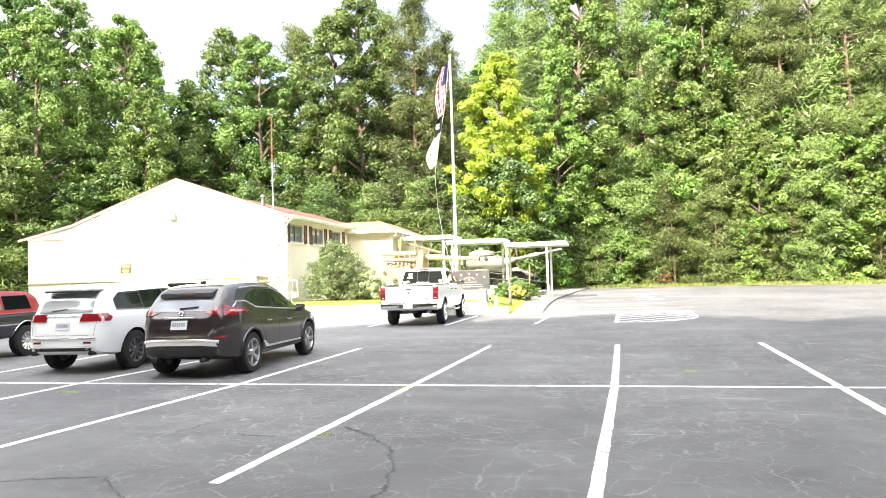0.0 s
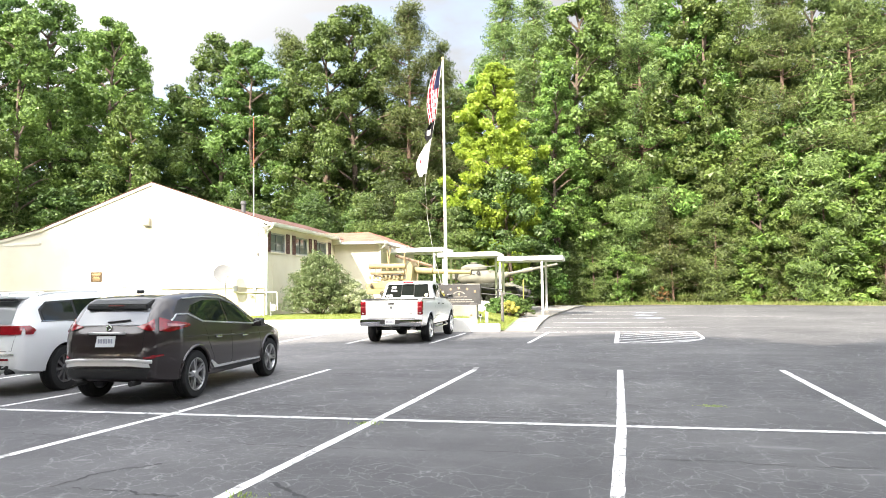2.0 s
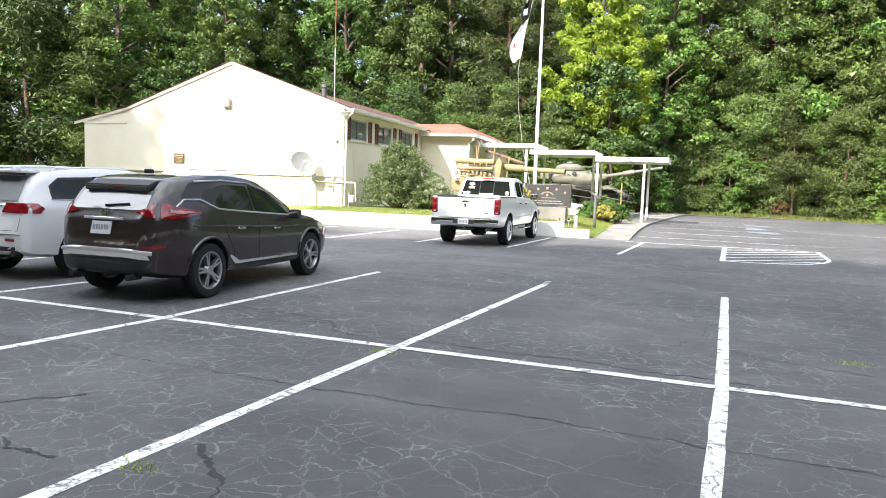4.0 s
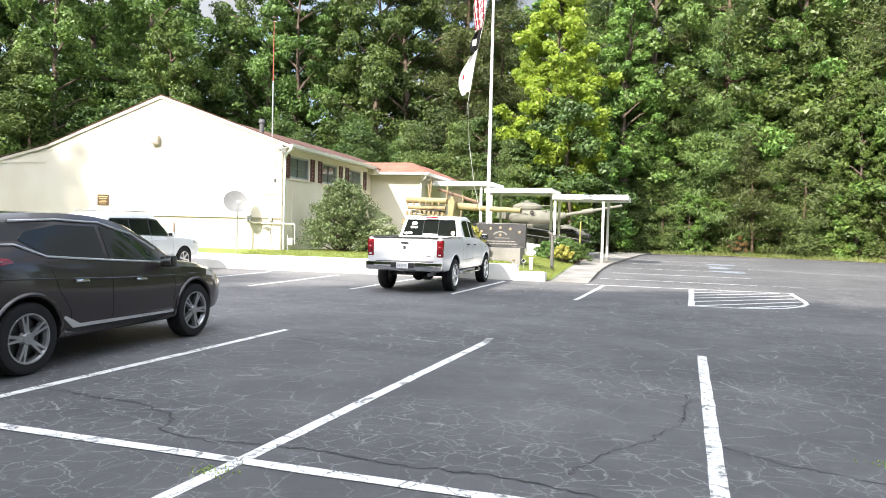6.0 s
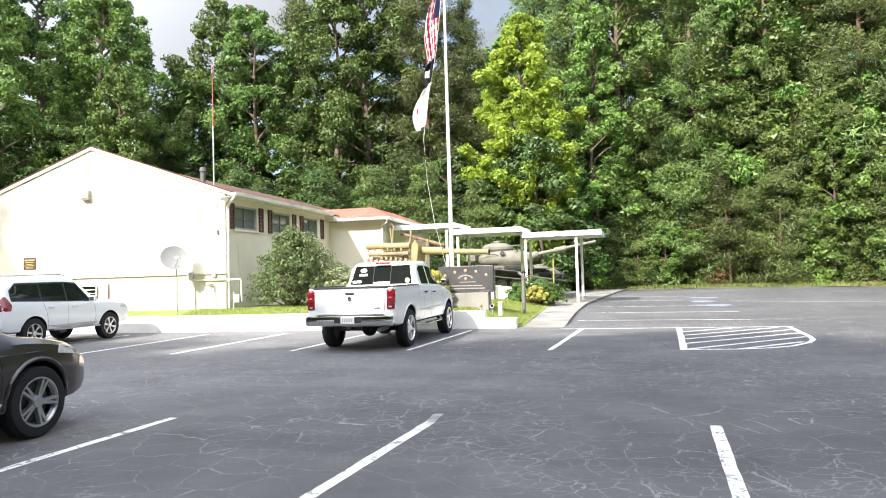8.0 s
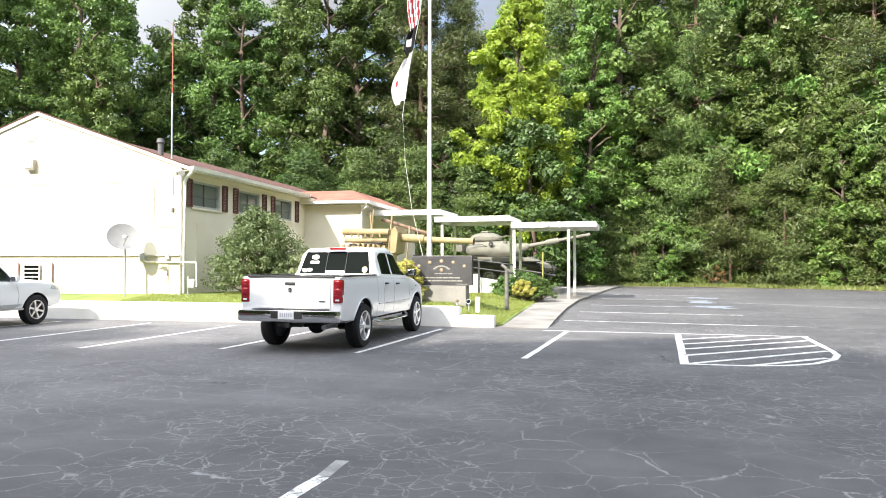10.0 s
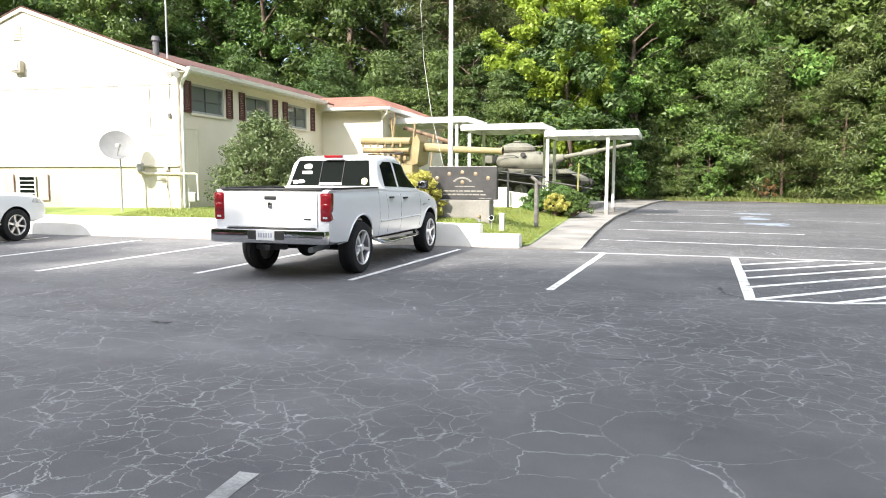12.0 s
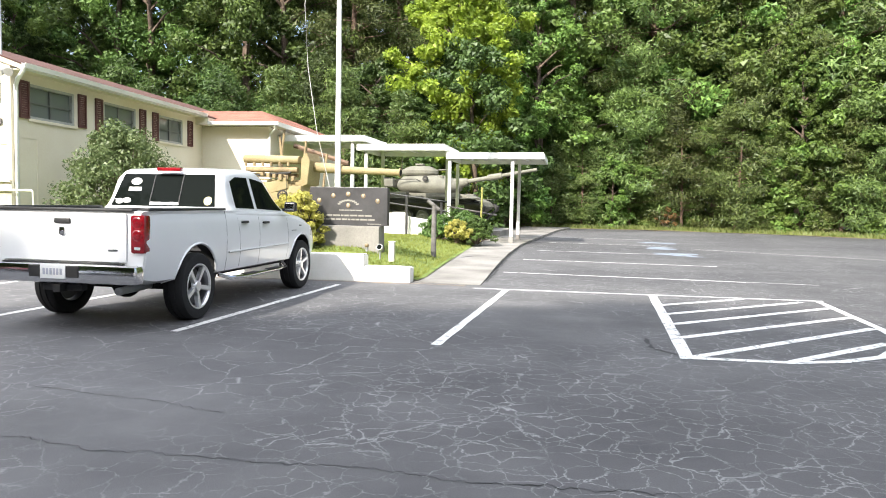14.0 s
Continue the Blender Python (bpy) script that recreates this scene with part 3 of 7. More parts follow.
def weeds(name, spots, n, size, material, label):
    bm = bmesh.new()
    rng = random.Random(len(spots))
    for x, y in spots:
        for k in range(n):
            px, py, a, h = x + rng.gauss(0, .09), y + rng.gauss(0, .05), rng.uniform(0, 6.3), rng.uniform(.4, 1) * size
            dx, dy = math.cos(a) * .008, math.sin(a) * .008
            lx, ly = rng.gauss(0, .5) * h, rng.gauss(0, .5) * h
            bm.faces.new([bm.verts.new(p) for p in ((px - dx, py - dy, .001), (px + dx, py + dy, .001), (px + lx, py + ly, h))])
    return whole(name, bm, material, label, "weeds", kind="stuff")


weeds("crack_weeds", [(-3.0, 8.1), (-3.1, 11.2), (1.2, 13.2), (-8.5, 10.4)], 60, 0.028, BLADE, "small green weeds growing in the asphalt cracks")


# ---------------------------------------------------------------- lawn, low wall, sidewalk
B_AT, B_TURN = Vector((-15.95, 32.0, 0)), radians(5)
BU, BV = Vector((math.cos(B_TURN), math.sin(B_TURN), 0)), Vector((-math.sin(B_TURN), math.cos(B_TURN), 0))
BM = Matrix.Translation(B_AT) @ Matrix.Rotation(B_TURN, 4, "Z")


def wall_y(x):
    """The front of the low wall."""
    return 29.62 + 0.0965 * (x + 4.6)


def lawn_z(x, y):
    z = 0.30 + 0.24 * min(1, max(0, (y - 29.6) / 2.4)) + 0.06 * min(1, max(0, (-x - 10) / 5))
    edge = -4.72 - 0.09 * (y - 30.3)
    side = min(1.0, max(0.0, (edge - x) / 1.6))
    back = 1 - 0.35 * min(1, max(0, (y - 34) / 9))
    foot = 0.035 + 0.045 * min(1.0, max(0.0, (y - 30) / 3.5))
    return foot + (z * back - foot) * side


def lawn():
    bm = bmesh.new()
    nx, ny = 60, 50
    grid = []
    for j in range(ny + 1):
        row = []
        for i in range(nx + 1):
            f = i / nx
            yy = j / ny
            x_right = -4.50 - 0.09 * max(0, yy * 34 - .7)
            x = -44 + (x_right + 44) * f ** 0.55
            y = wall_y(x) + 0.24 + yy * 34 if x > -46 else 0
            row.append(bm.verts.new((x, y, lawn_z(x, y) + 0.012 * noise.noise((x * 2, y * 2, 0)))))
        grid.append(row)
    for a, b in zip(grid, grid[1:]):
        for i in range(nx):
            bm.faces.new((a[i], a[i + 1], b[i + 1], b[i]))
    return whole("lawn", bm, GRASS, "mown green lawn behind the low wall", "lawn", kind="structure", smooth=80)


lawn()


def verge_blades():
    """Taller uncut grass and weeds along the verge."""
    rng = np.random.default_rng(6)
    line = np.array([(44, 42), (30, 51), (22, 57), (15, 62), (9, 66), (3, 67.5), (-2, 68), (-6, 66.5)], float)
    n = 20000
    f = rng.random(n) * (len(line) - 1.001)
    k = f.astype(int)
    p = line[k] + (line[k + 1] - line[k]) * (f - k)[:, None]
    x, y = p[:, 0] + rng.normal(0, .2, n), p[:, 1] - 1.0 + 5.0 * rng.random(n) ** 1.2
    z = np.full(n, 0.03)
    a, h = rng.random(n) * 6.28, 0.08 + 0.28 * rng.random(n) ** 2
    dx, dy = np.cos(a) * 0.05, np.sin(a) * 0.05
    co = np.empty((n, 3, 3))
    co[:, 0] = np.stack([x - dx, y - dy, z], -1)
    co[:, 1] = np.stack([x + dx, y + dy, z], -1)
    co[:, 2] = np.stack([x + rng.normal(0, .4, n) * h, y + rng.normal(0, .4, n) * h, z + h], -1)
    me = bpy.data.meshes.new("verge_grass")
    me.from_pydata(co.reshape(-1, 3).tolist(), [], np.arange(3 * n).reshape(-1, 3).tolist())
    me.materials.append(VERGE_BLADE)
    tagged(new("verge_grass", me), "uncut yellow-green grass along the verge", "grass", kind="stuff")


verge_blades()


def lawn_blades():
    """Short grass over the part of the lawn that is seen best."""
    rng = np.random.default_rng(3)
    n = 55000
    x = -17 + 12.6 * rng.random(n)
    y = 29.62 + 0.0965 * (x + 4.6) + 0.3 + rng.random(n) ** 1.3 * 12.0
    edge = -4.72 - 0.09 * (y - 30.3)
    keep = (x < edge + 0.2) & ~((x < -14.6) & (y > 31.9))
    x, y = x[keep], y[keep]
    z = np.array([lawn_z(a, b) for a, b in zip(x, y)])
    z += 0.035 * np.clip(1 - (edge[keep] - x) / 1.6, 0, 1)
    n = len(x)
    a, h = rng.random(n) * 6.28, 0.025 + 0.035 * rng.random(n)
    dx, dy = np.cos(a) * 0.012, np.sin(a) * 0.012
    lx, ly = rng.normal(0, .4, n) * h, rng.normal(0, .4, n) * h
    co = np.empty((n, 3, 3))
    co[:, 0] = np.stack([x - dx, y - dy, z], -1)
    co[:, 1] = np.stack([x + dx, y + dy, z], -1)
    co[:, 2] = np.stack([x + lx, y + ly, z + h], -1)
    me = bpy.data.meshes.new("grass_blades")
    me.from_pydata(co.reshape(-1, 3).tolist(), [], np.arange(3 * n).reshape(-1, 3).tolist())
    me.materials.append(BLADE)
    tagged(new("grass_blades", me), "short sunlit green grass blades", "grass", kind="stuff")


lawn_blades()


def low_wall():
    """The whitewashed retaining wall, lower at its end by the sidewalk."""
    w = thing("retaining_wall", pose(0, 0, 0), "whitewashed low retaining wall beside the parking spaces", "wall", kind="structure")
    for name, x0, x1, h in (("wall_run", -44, -5.5, 0.52), ("wall_end", -5.495, -4.6, 0.30)):
        bm = bmesh.new()
        pts = [(x0, wall_y(x0)), (x1, wall_y(x1)), (x1, wall_y(x1) + 0.28), (x0, wall_y(x0) + 0.28)]
        prism(bm, pts, -0.02, h, "z")
        bmesh.ops.bevel(bm, geom=[e for e in bm.edges if e.calc_length() > 0.2 and min(v.co.z for v in e.verts) > 0.1], offset=0.02, segments=2, affect="EDGES")
        part(name, bm, WHITEWALL, w, smooth=40)


low_wall()


def wall_sun_strip():
    """A tan strip along the foot of the low wall: sunlit asphalt and dirt, put into its colour."""
    bm = bmesh.new()
    rows = []
    for k in range(261):
        x = -16.5 + 0.05 * k
        y = wall_y(min(x, -4.6)) - 0.004
        w = 0.10 + 0.30 * max(0.0, noise.noise((x * 1.1, 3.0, 0.0)) + .25) + 0.08 * noise.noise((x * 7, 1.0, 0.0))
        rows.append((bm.verts.new((x, y, 0.0035)), bm.verts.new((x, y - max(0.02, w), 0.0035))))
    for a, b in zip(rows, rows[1:]):
        bm.faces.new((a[0], a[1], b[1], b[0]))
    return whole("wall_foot_dirt", bm, SUNLITDIRT, "tan strip of painted sunlight and dirt along the foot of the low wall", "dirt", kind="structure")


wall_sun_strip()


def sidewalk():
    """The sloping concrete walk with its black-edged kerb."""
    s = thing("sidewalk", pose(0, 0, 0), "pale grey concrete sidewalk with a kerb edge", "sidewalk", kind="structure")
    right = [(-3.25, 29.75), (-3.3, 30.6), (-3.55, 34), (-3.8, 38), (-4.0, 43), (-3.9, 50), (-3.7, 60), (-3.2, 66)]
    left = [(-4.55, 29.75), (-4.66, 30.6), (-4.98, 34), (-5.35, 38), (-5.8, 43), (-6.3, 50), (-6.4, 60), (-6.4, 66)]
    tops = [0.015, 0.03, 0.06, 0.07, 0.08, 0.09, 0.09, 0.09]
    for k in range(len(right) - 1):
        n = max(1, round((right[k + 1][1] - right[k][1]) / 1.6))
        for i in range(n):
            f0, f1 = i / n + 0.004, (i + 1) / n - 0.004
            def at(line, f):
                return Vector(line[k]).lerp(Vector(line[k + 1]), f)
            def zt(f):
                return tops[k] + (tops[k + 1] - tops[k]) * f
            bm = bmesh.new()
            quad = [(at(left, f0), zt(f0)), (at(right, f0), zt(f0)), (at(right, f1), zt(f1)), (at(left, f1), zt(f1))]
            lo = [bm.verts.new((p.x, p.y, -0.02)) for p, z in quad]
            hi = [bm.verts.new((p.x, p.y, z)) for p, z in quad]
            bm.faces.new(hi), bm.faces.new(lo[::-1])
            for j in range(4):
                bm.faces.new((lo[j], lo[(j + 1) % 4], hi[(j + 1) % 4], hi[j]))
            part("slab", bm, CONCRETE, s)
    crack("kerb_gap", [(-3.22, 30.3), (-3.5, 34), (-3.74, 38), (-3.94, 43), (-3.84, 50), (-3.64, 58)], 0.042, SEAL, 21)


sidewalk()


# ---------------------------------------------------------------- trees
def leaves_mesh(name, centres, radii, counts, size, rng, flat=0.75, stretch=1.0, slim=1.0):
    """Many small pointed leaves in clumps. Leaves look outwards from their clump."""
    cs = np.repeat(np.asarray(centres, float), counts, axis=0)
    rs = np.repeat(np.asarray(radii, float), counts)
    n = len(cs)
    d = rng.normal(size=(n, 3))
    d /= np.linalg.norm(d, axis=1, keepdims=True)
    dist = (0.45 + 0.62 * rng.random(n) ** 0.7) * rs
    p = cs + d * dist[:, None] * np.array([1, 1, flat])
    nrm = d * 0.95 + rng.normal(size=(n, 3)) * 0.62 + np.array([0, 0, 0.3])
    nrm /= np.linalg.norm(nrm, axis=1, keepdims=True)
    t = np.cross(nrm, rng.normal(size=(n, 3)))
    t /= np.linalg.norm(t, axis=1, keepdims=True) + 1e-9
    b = np.cross(nrm, t)
    s = size * (0.55 + 0.8 * rng.random(n))[:, None]
    co = np.empty((n, 3, 3))
    co[:, 0] = p - t * s * 0.75 * stretch + b * s * 0.62 * slim
    co[:, 1] = p - t * s * 0.75 * stretch - b * s * 0.62 * slim
    co[:, 2] = p + t * s * 1.15 * stretch
    me = bpy.data.meshes.new(name)
    me.vertices.add(3 * n)
    me.vertices.foreach_set("co", co.reshape(-1))
    me.loops.add(3 * n)
    me.loops.foreach_set("vertex_index", np.arange(3 * n, dtype=np.int32))
    me.polygons.add(n)
    me.polygons.foreach_set("loop_start", np.arange(0, 3 * n, 3, dtype=np.int32))
    me.update(calc_edges=True)
    return me


def tufts(rng, centres, radii, n, out=0.55, small=0.68):
    """Breaks each clump into n smaller ones round it, so that gaps and shade show between them."""
    cs, rs = [], []
    for c, r in zip(centres, radii):
        for _ in range(n):
            d = rng.normal(size=3)
            d /= np.linalg.norm(d)
            cs.append(np.asarray(c, float) + d * r * out * (0.5 + 0.7 * rng.random()))
            rs.append(r * small * (0.7 + 0.6 * rng.random()))
    return cs, rs


def broad_tree(name, seed, height, spread, base, clumps, per, size, leaf, bark, label, hold=1.0, category="tree", split=2):
    """A broad-leaved tree: tapered trunk, limbs and a crown of clumps on them. base: where the crown begins, as a share of the height."""
    rng = np.random.default_rng(seed)
    t = thing(name, pose(0, 0, 0), label, category)
    bm = bmesh.new()
    lean = rng.normal(0, 0.02, 2)
    run = [(lean[0] * z + 0.12 * math.sin(z * .5 + seed), lean[1] * z + 0.12 * math.cos(z * .4 + seed), z) for z in np.linspace(-0.2, height * 0.9, 9)]
    r0 = height * 0.0125
    tube(bm, run, [r0 * (1.15 - 0.95 * i / 8) + 0.02 for i in range(9)], 8)
    centres, radii = [], []
    for k in range(clumps):
        f = base + (1 - base) * ((k + rng.random()) / clumps) ** 0.9
        z = height * f
        g = (f - base) / (1 - base)
        env = spread * (math.sin(math.pi * (0.16 + 0.80 * g)) ** 0.75) * (0.70 + 0.5 * rng.random())
        a = k * 2.4 + rng.normal(0, .5)
        r = env * math.sqrt(rng.uniform(0.12, 1.0)) * hold
        i = f / 0.9 * 8
        q = run[int(min(8, max(0, i)))]
        c = (q[0] + r * math.cos(a), q[1] + r * math.sin(a), z)
        centres.append(c)
        radii.append(spread * (0.17 + 0.19 * rng.random()) * (1.0 - 0.35 * g))
        if k % 4 == 0:
            z0 = max(0.1, z - 0.35 * r - 0.6)
            j = min(8, z0 / (height * 0.9) * 8)
            s = Vector(run[int(j)]).lerp(Vector(run[min(8, int(j) + 1)]), j - int(j))
            mid = s.lerp(Vector(c), 0.55) + Vector((0, 0, 0.12 * r))
            tube(bm, [s, mid, Vector(c)], [r0 * .38, r0 * .22, r0 * .07], 5)
    part("trunk", bm, bark, t, smooth=60)
    if split > 1:
        centres, radii = tufts(rng, centres, radii, split)
    me = leaves_mesh("crown", centres, radii, max(1, per // split), size, rng, flat=0.74)
    me.materials.append(leaf)
    new("crown", me).parent = t
    return t


def pine_tree(name, seed, height, spread, base, whorls, per, leaf, label):
    """A tall pine: straight trunk, level boughs in layers and flattened tufts of needles on them."""
    rng = np.random.default_rng(seed)
    t = thing(name, pose(0, 0, 0), label, "tree")
    bm = bmesh.new()
    r0 = height * 0.0105
    run = [(0.10 * math.sin(z * .3 + seed), 0.10 * math.cos(z * .25), z) for z in np.linspace(-0.2, height * 0.98, 9)]
    tube(bm, run, [r0 * (1.1 - 0.98 * i / 8) + 0.015 for i in range(9)], 8)
    centres, radii = [], []
    for w in range(whorls):
        g = w / (whorls - 1)
        z = height * (base + (0.985 - base) * g)
        reach = spread * (1.0 - 0.78 * g ** 1.6) * (0.55 + 0.45 * min(1, g * 5 + .3))
        for k in range(int(rng.integers(4, 7))):
            a = rng.uniform(0, 6.28)
            L = reach * rng.uniform(0.55, 1.15)
            up = L * rng.uniform(-0.10, 0.42)
            zz = z + rng.normal(0, .30)
            tip = Vector((L * math.cos(a), L * math.sin(a), zz + up))
            tube(bm, [Vector((0, 0, zz)), Vector((tip.x * .55, tip.y * .55, zz + up * .35)), tip], [r0 * .2, r0 * .12, r0 * .04], 4)
            side = Vector((-math.sin(a), math.cos(a), 0))
            for f in (0.40, 0.60, 0.80, 1.0):
                if rng.random() < 0.62:
                    c = Vector((0, 0, zz)).lerp(tip, f) + side * rng.normal(0, .16 * L * f) + Vector((0, 0, .12 + rng.normal(0, .30)))
                    centres.append(c)
                    radii.append(0.55 + 0.75 * rng.random() * (1 - .4 * g) + 0.10 * f)
    part("trunk", bm, PINEBARK, t, smooth=60)
    me = leaves_mesh("crown", [tuple(c) for c in centres], radii, per, 0.125, rng, flat=0.55, stretch=1.3, slim=0.5)
    me.materials.append(leaf)
    new("crown", me).parent = t
    return t


PROTO = {
    "D": [broad_tree("oak_tree", 11, 26, 5.6, 0.20, 100, 380, 0.145, LEAF_A, BARK, "tall dark green leafy oak tree at the wood's edge"),
          # this oak takes the leaf colour darkened for shade
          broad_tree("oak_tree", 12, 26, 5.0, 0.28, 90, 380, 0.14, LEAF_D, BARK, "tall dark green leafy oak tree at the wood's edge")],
    "E": [broad_tree("maple_tree", 21, 26, 5.4, 0.10, 105, 380, 0.145, LEAF_B, BARK, "tall fresh green maple tree at the wood's edge")],
    "M": [broad_tree("tulip_tree", 31, 22, 5.2, 0.10, 90, 380, 0.145, LEAF_B, BARK, "light green leafy tree behind the building")],
    "P": [pine_tree("pine_tree", 41, 28, 4.8, 0.16, 27, 122, LEAF_P, "tall green pine tree with level branches"),
          pine_tree("pine_tree", 42, 28, 4.3, 0.28, 24, 122, LEAF_P, "tall green pine tree with level branches")],
    "Q": [pine_tree("bushy_pine", 43, 12, 3.9, 0.04, 15, 135, LEAF_P, "broad bushy olive-green pine at the edge of the wood")],
    "V": [broad_tree("ivy_clad_tree", 52, 24, 3.4, 0.02, 170, 250, 0.135, LEAF_U, BARK, "fresh green creeper-clad tree leafy down to the ground")],
    "Y": [broad_tree("sweetgum_tree", 51, 20, 3.8, 0.03, 200, 330, 0.15, LEAF_Y, BARK, "bright yellow-green sunlit tree behind the covered walk", split=2)],
    "U": [broad_tree("young_tree", 61, 10, 3.0, 0.03, 60, 240, 0.125, LEAF_U, BARK, "dense young tree leafy down to the ground"),
          broad_tree("young_tree", 62, 10, 3.3, 0.02, 60, 240, 0.13, LEAF_B, BARK, "dense young tree leafy down to the ground"),
          pine_tree("young_pine", 63, 11, 3.3, 0.06, 11, 115, LEAF_P, "bushy young pine at the edge of the wood")],
    # both take the leaf colour darkened for shade
    "W": [broad_tree("young_oak", 64, 10, 3.2, 0.03, 60, 240, 0.125, LEAF_D, BARK, "young oak, its leaves coloured dark for the wood's shade"),
          pine_tree("young_pine", 65, 11, 3.2, 0.10, 11, 100, LEAF_D, "young pine, its needles coloured dark for the wood's shade")],
    "S": [broad_tree("wood_tree", 71, 26, 6.0, 0.12, 90, 62, 0.40, LEAF_A, BARK, "tall dark green tree, deep in the wood and added out of view", split=1)],
}
USED = {id(p): 0 for ps in PROTO.values() for p in ps}


def plant(kind, x, y, h, rng, wide=1.0):
    ps = PROTO[kind]
    p = ps[rng.randrange(len(ps))]
    ref = {"D": 26, "E": 26, "M": 22, "P": 28, "Q": 12, "V": 24, "Y": 20, "U": 10, "W": 10, "S": 26}[kind]
    s = h / ref
    turn = rng.uniform(0, 360)
    m = pose(x, y, 0, 0, 0, turn)
    if USED[id(p)] == 0:
        USED[id(p)] = 1
        p.matrix_basis = m @ Matrix.Diagonal((s * wide, s * wide, s, 1))
        return p
    q = copy_thing(p, m)
    q.scale = (s * wide, s * wide, s)
    return q


TREES = [(-63.8, 56.0, 31.8, 'D'), (-59.6, 58.0, 32.3, 'D'), (-49.3, 50.0, 25.0, 'E'), (-54.5, 60.0, 30.6, 'D'), (-46.2, 57.0, 26.9, 'E'),
         (-40.8, 54.0, 18.0, 'M'), (-44.7, 62.0, 17.0, 'D'), (-50.0, 75.0, 22.5, 'D'), (-53.0, 66.0, 30.5, 'E'), (-41.0, 68.0, 28.6, 'D'), (-36.1, 66.0, 26.0, 'D')]
TREES += [(-33.6, 70.0, 28.8, 'P'), (-27.9, 66.0, 27.5, 'D'), (-25.4, 68.0, 29.8, 'D'), (-25.4, 76.0, 31.5, 'P'), (-19.9, 68.0, 29.8, 'P'),
          (-17.7, 72.0, 26.8, 'P'), (-10.4, 61.0, 20.6, 'Y'), (-12.0, 78.0, 34.0, 'P'), (-8.2, 74.0, 32.1, 'P'), (-4.3, 72.0, 30.6, 'E')]
TREES += [(-1.1, 74.0, 31.7, 'P'), (2.2, 72.0, 30.8, 'P'), (5.8, 75.0, 32.2, 'E'), (8.3, 71.5, 28.8, 'E'), (11.6, 74.0, 31.1, 'P'),
          (14.3, 69.5, 29.3, 'P'), (17.6, 74.0, 30.5, 'D'), (19.3, 68.0, 28.0, 'P'), (23.0, 69.0, 28.6, 'P'), (26.4, 66.0, 27.1, 'D')]
TREES += [(-5.9, 68.5, 23.0, 'V'), (11.5, 67.0, 14.0, 'V'), (0.9, 70.6, 12.5, 'Q'), (4.4, 69.6, 9.5, 'Q'), (8.0, 68.0, 11.0, 'Q'), (16.0, 65.5, 11.5, 'Q')]
rng_t = random.Random(7)
for x, y, h, kind in TREES:
    plant(kind, x, y, h, rng_t)
# the woods behind the first row
for k in range(16):
    x = -70 + 7.2 * k + rng_t.uniform(-2, 2)
    plant("S", x, 84 + rng_t.uniform(-3, 3) - (8 if x < -30 else 0), (18 if -54 > x > -68 else 25 if -16 > x > -54 else 30) + rng_t.uniform(-3, 1), rng_t, 1.15)
# the leafy edge of the wood, down to the ground
for k in range(28):
    x = -9 + 1.55 * k + rng_t.uniform(-.5, .5)
    y = 71.5 - max(0, x - 4) * 0.42 + rng_t.uniform(-.6, 1.2)
    plant("U", x, y, rng_t.choice((4.5, 6, 7.5, 9.5, 12)) + rng_t.uniform(-.8, .8), rng_t, rng_t.uniform(1.0, 1.3))
for k in range(12):
    x = -6 + 3.4 * k + rng_t.uniform(-.8, .8)
    plant("U", x, 74.5 - max(0, x - 4) * 0.42, 14 + rng_t.uniform(-2, 3), rng_t, 1.0)
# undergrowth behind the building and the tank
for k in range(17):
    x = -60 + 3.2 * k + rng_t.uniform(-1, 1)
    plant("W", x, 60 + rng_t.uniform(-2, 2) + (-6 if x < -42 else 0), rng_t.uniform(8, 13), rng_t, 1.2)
for x, y, h in ((-7.2, 66.0, 5.5), (-4.6, 67.6, 5.0), (-2.6, 68.8, 6.5), (-0.4, 69.0, 5.0), (-13, 58, 7), (-7.5, 64, 10), (-16.5, 57, 8), (-20, 56, 8)):
    plant("U", x, y, h, rng_t, 1.15)
for x, y, h, kind in ((-58, 44, 24, "E"), (-63, 50, 27, "D"), (-52, 44, 15, "W"), (-55, 40, 11, "U"), (-48, 47, 12, "U"), (-44, 49, 10, "W"), (-60, 38, 14, "W")):
    plant(kind, x, y, h, rng_t, 1.2)
# tall trees behind the camera, which shade the near car park
for k in range(17):
    x = -62 + 5.4 * k + rng_t.uniform(-.8, .8)
    tall = 24.3 + rng_t.uniform(-.4, .2) + (11.6 if x < -41 else 6.2 if x < -37 else 0)
    plant("S", x, -8.5 + rng_t.uniform(-.7, .7), tall, rng_t, 1.25)
    plant("S", x + 2.7, -13 + rng_t.uniform(-1, 1), tall + 2.0, rng_t, 1.25)
    plant("S", x + 1.3, -6.0, 16 + rng_t.uniform(-1, 1), rng_t, 1.1)
for x, h in ((-11.6, 25.6), (-9.3, 25.0)):
    plant("S", x, -7.7, h, rng_t, 1.2)

# mostly unseen trees added at the other sides, to block low skylight
for k in range(9):
    plant("S", 46 + rng_t.uniform(-2, 2), -10 + 7 * k, 30 + rng_t.uniform(-2, 2), rng_t, 1.35)
    plant("S", -74 + rng_t.uniform(-2, 2), -8 + 7 * k, 20 + rng_t.uniform(-2, 2), rng_t, 1.35)
for k in range(5):
    plant("S", 32 + 5 * k, -9, 24, rng_t, 1.3)


# ---------------------------------------------------------------- building
def lbox(u0, u1, v0, v1, z0, z1, bevel=0.0):
    return box((u0 + u1) / 2, (v0 + v1) / 2, (z0 + z1) / 2, abs(u1 - u0), abs(v1 - v0), abs(z1 - z0), bevel=bevel)


